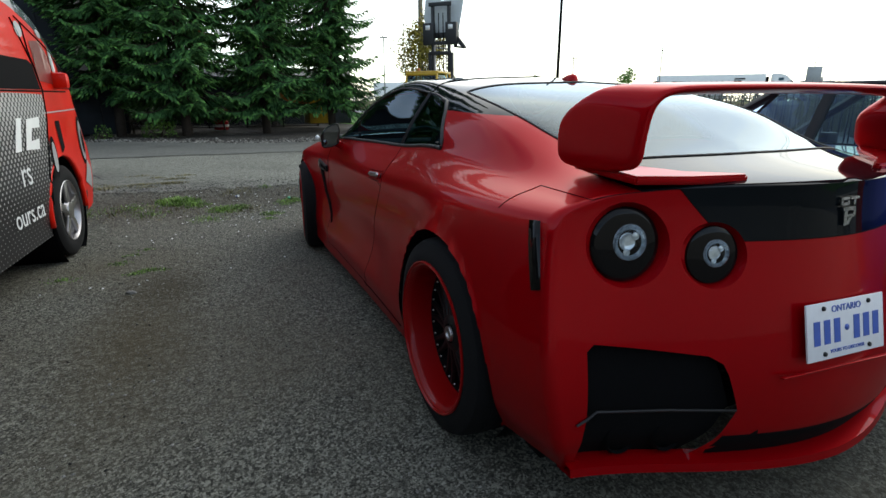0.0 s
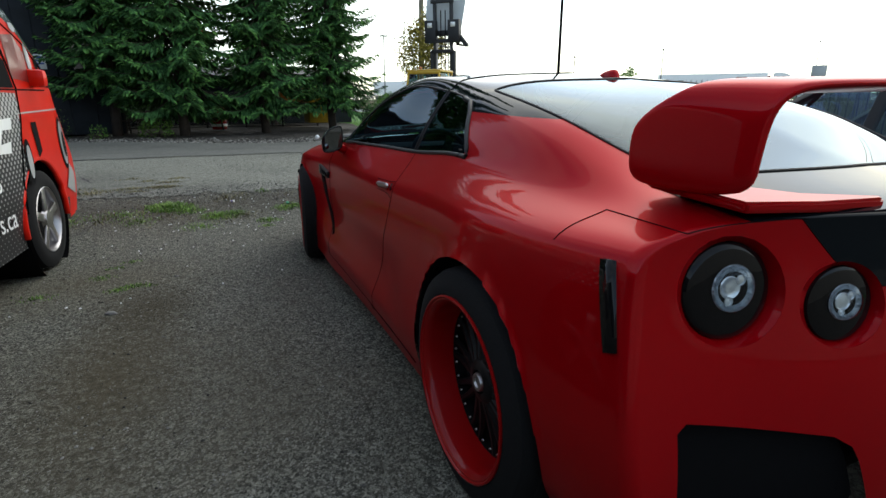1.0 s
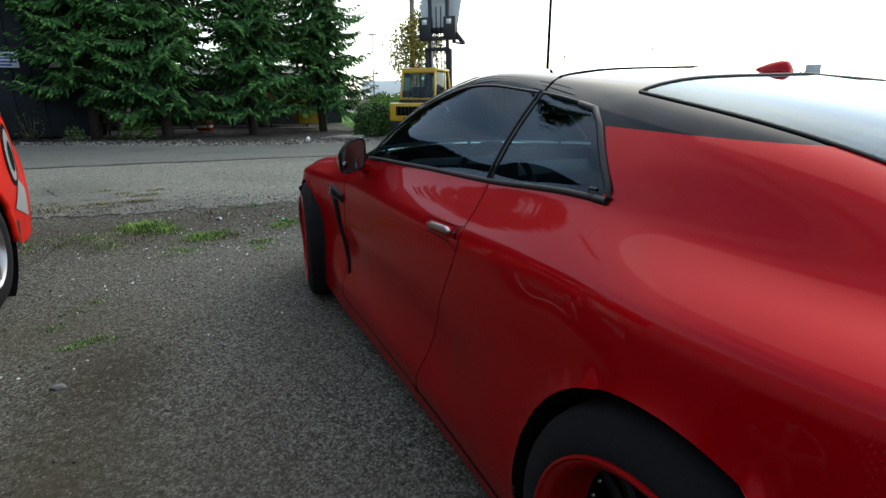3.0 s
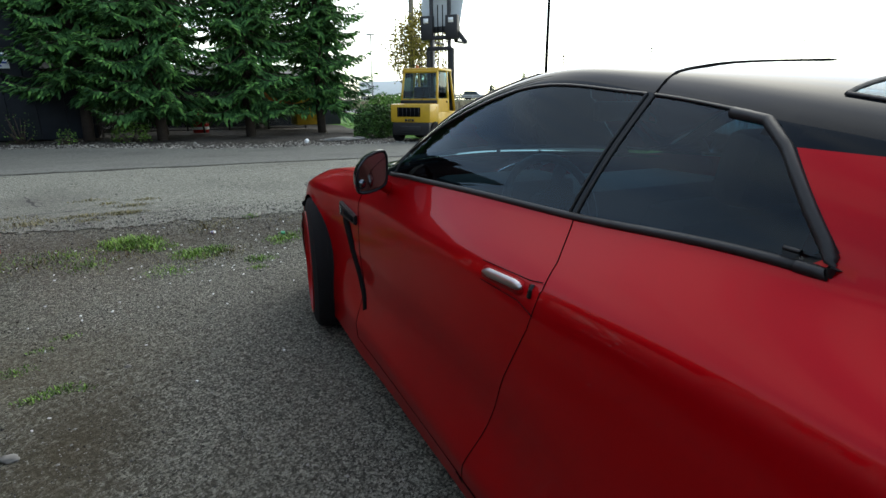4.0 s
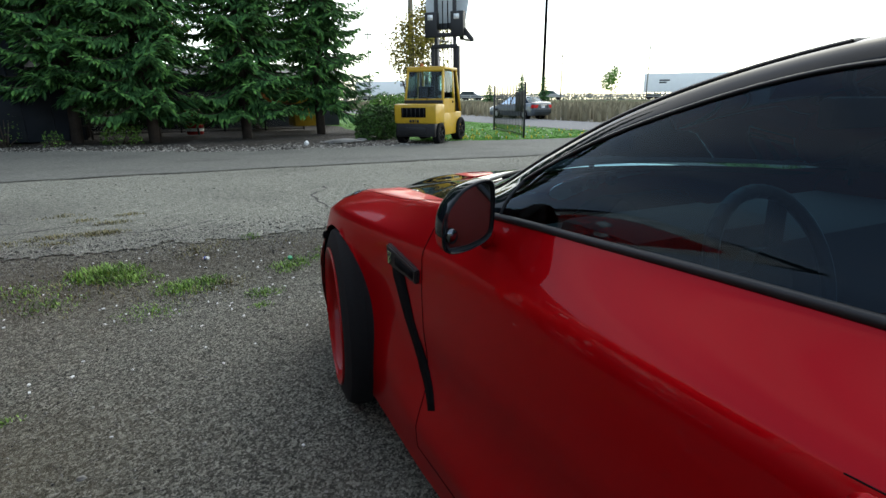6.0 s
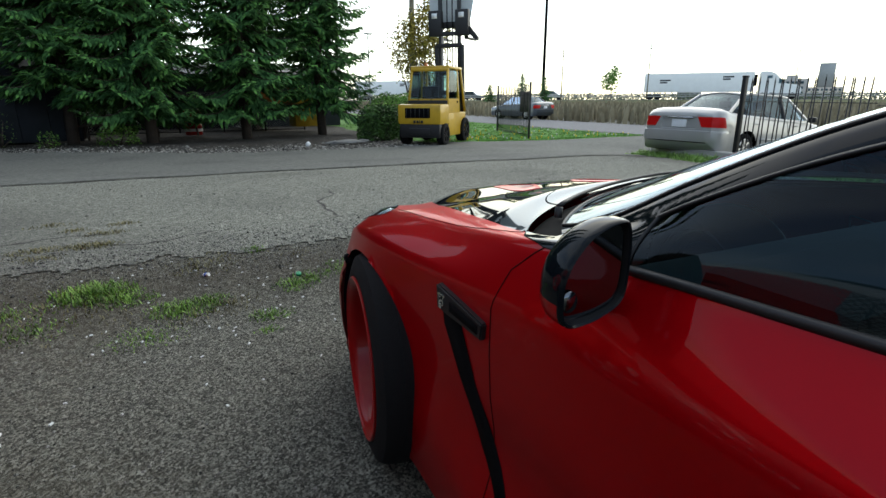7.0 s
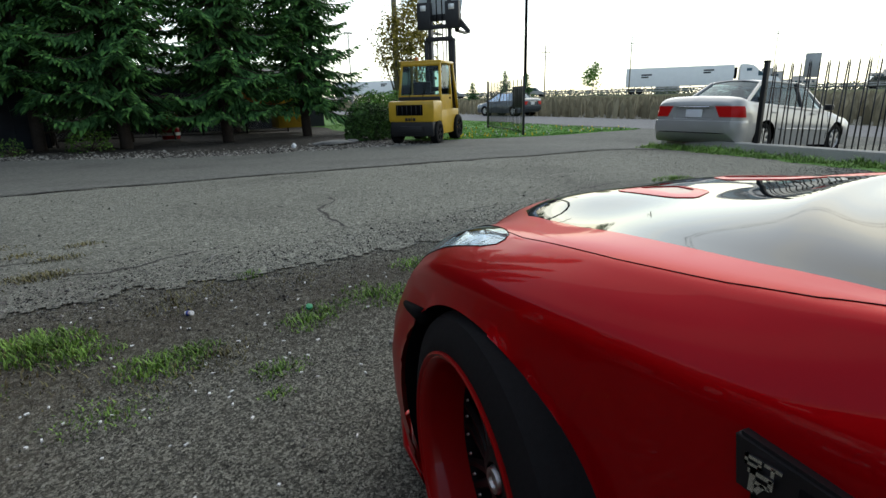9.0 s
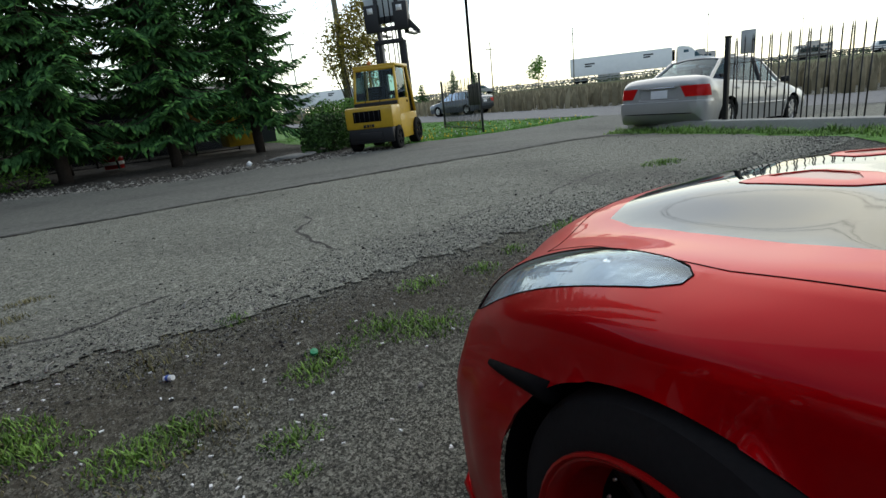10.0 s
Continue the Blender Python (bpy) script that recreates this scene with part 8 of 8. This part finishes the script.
# ---- weeds, litter and stones on the lot ----
def tufts(name, label, spots, mat, seed, wide=1.0):
    """Clumps of single grass blades. spots: x, y, radius, blades, height."""
    r = random.Random(seed)
    verts, faces = [], []
    for x, y, rad, count, h in spots:
        for _ in range(count):
            a, d = r.uniform(0, 6.28), rad * r.random() ** 0.7
            px, py = x + math.cos(a) * d * 1.35, y + math.sin(a) * d * 0.8
            z = ground_z(px, py) - 0.005 + (0.008 if py > 5.1 else 0)
            hh = h * r.uniform(0.25, 1.0) * (1 - 0.5 * d / rad)
            b = r.uniform(0, 6.28)
            lean = hh * r.uniform(0.3, 1.3)
            w = r.uniform(0.0018, 0.0042) * wide
            sx, sy = math.cos(b + 1.57) * w, math.sin(b + 1.57) * w
            lx, ly = math.cos(b) * lean, math.sin(b) * lean
            n = len(verts)
            verts.extend(((px - sx, py - sy, z), (px + sx, py + sy, z), (px + lx * 0.45 + sx * 0.8, py + ly * 0.45 + sy * 0.8, z + hh * 0.65), (px + lx * 0.45 - sx * 0.8, py + ly * 0.45 - sy * 0.8, z + hh * 0.65), (px + lx, py + ly, z + hh)))
            faces.append((n, n + 1, n + 2, n + 3)), faces.append((n + 3, n + 2, n + 4))
    return tagged(raw(name, verts, faces, mat), label, "grass", kind="stuff")


green = [(-1.95, 4.60, 0.17, 900, 0.070), (-1.80, 4.50, 0.14, 420, 0.045), (-1.50, 4.30, 0.15, 520, 0.055), (-1.68, 4.06, 0.17, 420, 0.030), (-1.36, 4.36, 0.10, 200, 0.05), (-1.06, 4.10, 0.10, 260, 0.040), (-1.10, 3.93, 0.06, 120, 0.03),
         (-1.04, 4.98, 0.06, 110, 0.05), (-0.86, 4.42, 0.12, 330, 0.045), (-0.74, 4.50, 0.10, 220, 0.04), (-0.46, 4.55, 0.17, 460, 0.050), (-0.26, 4.45, 0.17, 420, 0.045), (-0.10, 4.82, 0.12, 240, 0.045), (0.30, 4.80, 0.10, 140, 0.05), (0.62, 4.9, 0.08, 90, 0.05),
         (-2.35, 4.48, 0.20, 320, 0.04), (-2.75, 4.48, 0.22, 260, 0.04), (-3.2, 4.55, 0.3, 300, 0.04), (-3.8, 4.6, 0.4, 320, 0.045), (-4.6, 4.6, 0.5, 360, 0.05), (-2.2, 4.30, 0.16, 220, 0.035),
         (-2.08, 2.51, 0.07, 160, 0.032), (-2.17, 2.47, 0.06, 110, 0.03), (-1.98, 2.48, 0.05, 60, 0.025), (-2.29, 2.79, 0.08, 130, 0.03), (-2.23, 2.99, 0.06, 90, 0.028), (-2.15, 3.12, 0.06, 80, 0.028), (-2.6, 2.5, 0.10, 120, 0.03),
         (3.45, 5.85, 0.22, 420, 0.06), (2.4, 5.0, 0.22, 160, 0.06), (1.2, 5.0, 0.15, 140, 0.07)]
dry = [(-2.38, 5.48, 0.14, 300, 0.035), (-2.02, 5.44, 0.13, 280, 0.04), (-2.30, 5.22, 0.12, 200, 0.035), (-2.62, 5.40, 0.18, 220, 0.035), (-2.0, 4.62, 0.22, 260, 0.04), (-1.25, 4.30, 0.16, 240, 0.04), (-2.95, 5.60, 0.22, 240, 0.035), (-2.25, 6.05, 0.10, 120, 0.04), (-1.38, 4.80, 0.18, 200, 0.05), (-3.6, 5.5, 0.3, 260, 0.035), (-1.25, 4.95, 0.20, 160, 0.03), (-0.8, 4.85, 0.25, 160, 0.03), (0.4, 4.6, 0.2, 150, 0.04),
       (-2.10, 5.45, 0.14, 200, 0.045), (-2.02, 5.85, 0.12, 180, 0.045), (-1.92, 6.15, 0.10, 140, 0.04), (-2.45, 6.35, 0.14, 160, 0.035), (-2.75, 5.25, 0.18, 220, 0.045), (-2.0, 4.35, 0.3, 260, 0.04), (-1.45, 4.2, 0.25, 200, 0.04), (-2.5, 4.4, 0.3, 260, 0.045)]
tufts("weed_patches", "green grass tufts along the edge of the gravel", green, GRASS, 5)
DRY = material("dry_grass", (0.10, 0.095, 0.035), 0.7, 0, 0.4, 5, 0, 0, 1, tint=(0.17, 0.15, 0.06), island=0.5)
tufts("dry_weeds", "yellow-brown dry weeds on the crumbling asphalt", dry, DRY, 6)
verge, r = [], random.Random(9)
for k in range(190):
    t = k / 190
    y = 9.5 - 9.0 * t
    back = r.random() ** 1.5 * verge_width(y)
    verge.append((7.30 - 0.02 * (9.5 - y) * (y < 7.2) - 0.10 * (9.5 - y) * (y > 7.2) - back, y, 0.22, 110, r.uniform(0.08, 0.22) * (1 - 0.35 * back)))
tufts("kerb_grass", "long green grass along the concrete kerb", verge, GRASS, 7, 1.8)
lawn_spots = []
while len(lawn_spots) < 1500:
    x, y = r.uniform(5.6, 14.2), 16.0 + 14 * r.random() ** 1.6
    if y > 15.9:
        lawn_spots.append((x, y, 0.16, 22, 0.09))
LAWN_GRASS = material("lawn_blades", (0.085, 0.225, 0.030), 0.6, 0, 0.4, 5, 0, 0, 1.0, tint=(0.15, 0.36, 0.055), spec=0.3, island=0.6)
tufts("lawn_grass", "short bright green grass by the gate", lawn_spots, LAWN_GRASS, 8, 3.0)
DANDELION = material("dandelion_yellow", (0.75, 0.55, 0.02), 0.7, 0, 0.15, 30)
PUFF = material("dandelion_seed_white", (0.62, 0.62, 0.58), 0.9, 0, 0.1, 30)
verts, faces = ([], []), ([], [])
for k in range(150):
    x, y = r.uniform(5.8, 13.8), 16.1 + 7 * r.random() ** 1.5
    z, q, kind = ground_z(x, y) + r.uniform(0.06, 0.12), r.uniform(0.018, 0.032), k % 3 == 0
    n = len(verts[kind])
    verts[kind].extend((x + math.cos(a) * q, y + math.sin(a) * q, z) for a in np.linspace(0, 2 * math.pi, 6, endpoint=False))
    verts[kind].extend(((x, y, z + q * 0.6), (x, y, z - 0.08)))
    for i in range(6):
        faces[kind].extend(((n + i, n + (i + 1) % 6, n + 6), (n + (i + 1) % 6, n + i, n + 7)))
tagged(raw("dandelions", verts[0], faces[0], DANDELION), "yellow dandelion heads in the grass", "flowers", kind="stuff")
tagged(raw("dandelion_clocks", verts[1], faces[1], PUFF), "white dandelion seed heads in the grass", "flowers", kind="stuff")

# loose stones
r = random.Random(12)
verts, faces = [], []
OCT = ((0, 2, 4), (2, 1, 4), (1, 3, 4), (3, 0, 4), (2, 0, 5), (1, 2, 5), (3, 1, 5), (0, 3, 5))
for _ in range(38000):
    x, y = r.uniform(-4.2, 0.6), r.uniform(-0.6, 5.2)
    if -0.92 < x and y < 3.3 and r.random() < 0.9:
        continue
    s = r.uniform(0.0018, 0.0048) * (2.0 if r.random() < 0.05 else 1)
    z = ground_z(x, y) + s * 0.25
    n = len(verts)
    a = r.uniform(0, 3.14)
    ca, sa = math.cos(a) * s, math.sin(a) * s
    k = r.uniform(0.5, 0.9)
    verts.extend(((x - ca, y - sa, z), (x + ca, y + sa, z), (x - sa * k, y + ca * k, z), (x + sa * k, y - ca * k, z), (x, y, z + s * r.uniform(0.4, 0.8)), (x, y, z - s)))
    faces.extend(tuple(n + i for i in f) for f in OCT)
PEBBLE = material("loose_stones", (0.030, 0.029, 0.025), 0.85, 0, 0.5, 30, 0, 0, 4, tint=(0.19, 0.185, 0.165), island=1.2)
tagged(raw("loose_stones", verts, faces, PEBBLE), "small grey loose stones on the gravel", "stones", kind="stuff")
# dark crumbs broken off the edge of the paving
verts, faces = [], []
for k in range(34000):
    x = r.uniform(-5.5, 6.0)
    y = drive_edge(x) + (r.gauss(0.05, 0.28) if k < 27000 else r.uniform(0.0, 4.4))
    s = r.uniform(0.0025, 0.0075) * (1.9 if r.random() < 0.05 else 1)
    z = ground_z(x, y) + (0.008 if y > drive_edge(x) else 0) + s * 0.2
    n = len(verts)
    a = r.uniform(0, 3.14)
    ca, sa = math.cos(a) * s, math.sin(a) * s
    k = r.uniform(0.5, 0.9)
    verts.extend(((x - ca, y - sa, z), (x + ca, y + sa, z), (x - sa * k, y + ca * k, z), (x + sa * k, y - ca * k, z), (x, y, z + s * r.uniform(0.4, 0.8)), (x, y, z - s)))
    faces.extend(tuple(n + i for i in f) for f in OCT)
CRUMB = material("asphalt_crumbs", (0.022, 0.021, 0.019), 0.9, 0, 0.5, 30, 0, 0, 4, tint=(0.150, 0.146, 0.132), island=1.2)
tagged(raw("asphalt_crumbs", verts, faces, CRUMB), "dark crumbs along the broken asphalt edge", "rubble", kind="stuff")
# pale stones and needle litter along the front of the planting bed
verts, faces = [], []
for _ in range(7000):
    x = r.uniform(-9.0, 5.4)
    y = bed_edge(x) + abs(r.gauss(0.0, 1.1)) - 0.25
    s = r.uniform(0.010, 0.034) * (1.9 if r.random() < 0.05 else 1)
    z = ground_z(x, y) + s * 0.2
    n, a, k = len(verts), r.uniform(0, 3.14), r.uniform(0.4, 0.9)
    ca, sa = math.cos(a) * s, math.sin(a) * s
    verts.extend(((x - ca, y - sa, z), (x + ca, y + sa, z), (x - sa * k, y + ca * k, z), (x + sa * k, y - ca * k, z), (x, y, z + s * r.uniform(0.3, 0.7)), (x, y, z - s)))
    faces.extend(tuple(n + i for i in f) for f in OCT)
BED_STONE = material("bed_stones", (0.050, 0.046, 0.038), 0.9, 0, 0.5, 30, 0, 0, 4, tint=(0.22, 0.21, 0.185), island=1.2)
tagged(raw("bed_stones", verts, faces, BED_STONE), "pale stones and litter along the planting bed", "stones", kind="stuff")
# white chips and filter ends
verts, faces = [], []
CUBE = ((0, 1, 3, 2), (4, 6, 7, 5), (0, 4, 5, 1), (2, 3, 7, 6), (0, 2, 6, 4), (1, 5, 7, 3))
for k in range(135):
    if k < 85:
        x, y = r.gauss(-1.2, 0.75), r.gauss(4.3, 0.42)
    else:
        x, y = r.uniform(-3.2, -0.2), r.uniform(2.2, 4.8)
    ln, w, h, a = r.uniform(0.004, 0.009), r.uniform(0.002, 0.0045), r.uniform(0.0015, 0.0035), r.uniform(0, 3.14)
    z = ground_z(x, y) + h
    n = len(verts)
    for i in range(8):
        dx, dy, dz = (ln if i & 1 else -ln), (w if i & 2 else -w), (h if i & 4 else -h)
        verts.append((x + dx * math.cos(a) - dy * math.sin(a), y + dx * math.sin(a) + dy * math.cos(a), z + dz))
    faces.extend(tuple(n + i for i in f) for f in CUBE)
tagged(raw("white_chips", verts, faces, WHITE_PAINT), "scattered small white chips and filter ends", "litter", kind="stuff")
GREEN_CAP = material("green_plastic", (0.01, 0.25, 0.10), 0.4, 0, 0.1, 50)
cap = thing("bottle_cap", pose(-0.82, 4.52, ground_z(-0.82, 4.52) + 0.012, 25, 0, 0), "green plastic bottle cap in the weeds", "litter")
ring_part("shell", [(0, 0.017), (0.012, 0.0165), (0.014, 0.001)], GREEN_CAP, cap, Matrix(), axis="z", steps=18)
can = thing("crushed_cup", pose(-1.36, 4.66, ground_z(-1.36, 4.66) + 0.014, 80, 0, 40), "crushed white and blue paper cup", "litter")
ring_part("cup", [(-0.022, 0.010), (0.0, 0.012), (0.022, 0.011), (0.022, 0.001)], WHITE_PAINT, can, Matrix(), axis="z", steps=14)
ring_part("band", [(-0.009, 0.0122), (0.006, 0.0130)], PLATE_BLUE, can, Matrix(), axis="z", steps=14)
for i, (x, y, ln, a) in enumerate(((-1.18, 5.35, 0.16, 70), (-2.3, 5.1, 0.12, 95), (0.35, 4.62, 0.22, 10), (-1.75, 5.0, 0.10, 80))):
    st = thing("stick", pose(x, y, ground_z(x, y) + 0.014, 0, 0, a), "pale dry broken stick on the ground", "stick", "sticks")
    bm = bmesh.new()
    tube(bm, [(-ln / 2, 0, 0), (0, 0.006, 0.006), (ln / 2, -0.004, 0.002)], 0.006, 5, 0.003)
    part("wood", bm, STONE, st)
for x, y, sx, sy, sz, seed in ((-2.14, 2.04, 0.035, 0.022, 0.014, 5), (-1.83, 2.62, 0.014, 0.01, 0.008, 6), (-2.85, 1.55, 0.08, 0.05, 0.018, 7), (-0.55, 4.1, 0.015, 0.012, 0.010, 8)):
    rock("pale_stone", pose(x, y, ground_z(x, y) + sz * 0.3, 0, 0, seed * 30), (sx, sy, sz), "pale stone lying on the gravel", STONE, seed)

# cracks in the paving: thin sunken-looking dark fissures filled with dirt
CRACK = material("crack_dirt", (0.035, 0.032, 0.028), 0.95, 0, 0.3, 60)


def crack(pts, w, seed, lift=0.010):
    r = random.Random(seed)
    bm = bmesh.new()
    line = []
    for (x0, y0), (x1, y1) in zip(pts, pts[1:]):
        k = max(2, int(math.hypot(x1 - x0, y1 - y0) / 0.06))
        for i in range(k):
            t = i / k
            line.append((x0 + (x1 - x0) * t + r.gauss(0, 0.012), y0 + (y1 - y0) * t + r.gauss(0, 0.012)))
    last = None
    for i, (x, y) in enumerate(line):
        x1, y1 = line[min(i + 1, len(line) - 1)]
        x0, y0 = line[max(i - 1, 0)]
        d = Vector((x1 - x0, y1 - y0)).normalized()
        ww = w * r.uniform(0.3, 1.3) * (1 if 2 < i < len(line) - 3 else 0.3)
        z = ground_z(x, y) + lift
        pair = (bm.verts.new((x - d.y * ww, y + d.x * ww, z)), bm.verts.new((x + d.y * ww, y - d.x * ww, z)))
        if last:
            bm.faces.new((last[0], last[1], pair[1], pair[0]))
        last = pair
    bmesh.ops.recalc_face_normals(bm, faces=bm.faces)
    for f in bm.faces:
        if f.normal.z < 0:
            f.normal_flip()
    return tagged(part("paving_crack", bm, CRACK, smooth=False), "dark irregular crack in the asphalt", "crack", kind="structure")


crack([(-0.22, 5.58), (-0.26, 5.95), (-0.26, 6.40), (-0.14, 6.62), (-0.02, 6.75), (0.03, 7.20)], 0.018, 1)
crack([(-2.05, 5.42), (-1.7, 5.35), (-1.4, 5.52), (-1.0, 5.60)], 0.010, 2)
crack([(-3.4, 5.6), (-2.8, 5.75), (-2.3, 5.85), (-1.8, 5.8)], 0.014, 3)
crack([(-3.1, 6.9), (-2.9, 6.3), (-2.6, 6.05)], 0.016, 4)
crack([(0.6, 5.6), (1.0, 5.75), (1.6, 5.7), (2.3, 5.95), (3.0, 6.1)], 0.012, 5)
crack([(0.9, 6.6), (1.5, 6.4), (2.2, 6.6)], 0.008, 6)
rc = random.Random(41)
for k in range(11):
    x, y = -4.2 + k * 0.72, 5.35 + rc.uniform(0, 0.5)
    crack([(x, y), (x + rc.uniform(0.15, 0.35), y + rc.uniform(-0.12, 0.12)), (x + rc.uniform(0.4, 0.7), y + rc.uniform(-0.1, 0.22))], 0.006, 60 + k)
for i, x0 in enumerate(np.arange(-12, 9, 1.5)):
    seam_y = lambda x: 9.2 - 0.10 * max(0.0, x) - 0.02 * min(0.0, x)
    crack([(x0 + k * 0.4, seam_y(x0 + k * 0.4) + 0.03 * math.sin(k * 3 + i)) for k in range(5)], 0.024 if i % 3 else 0.04, 20 + i, 0.020)
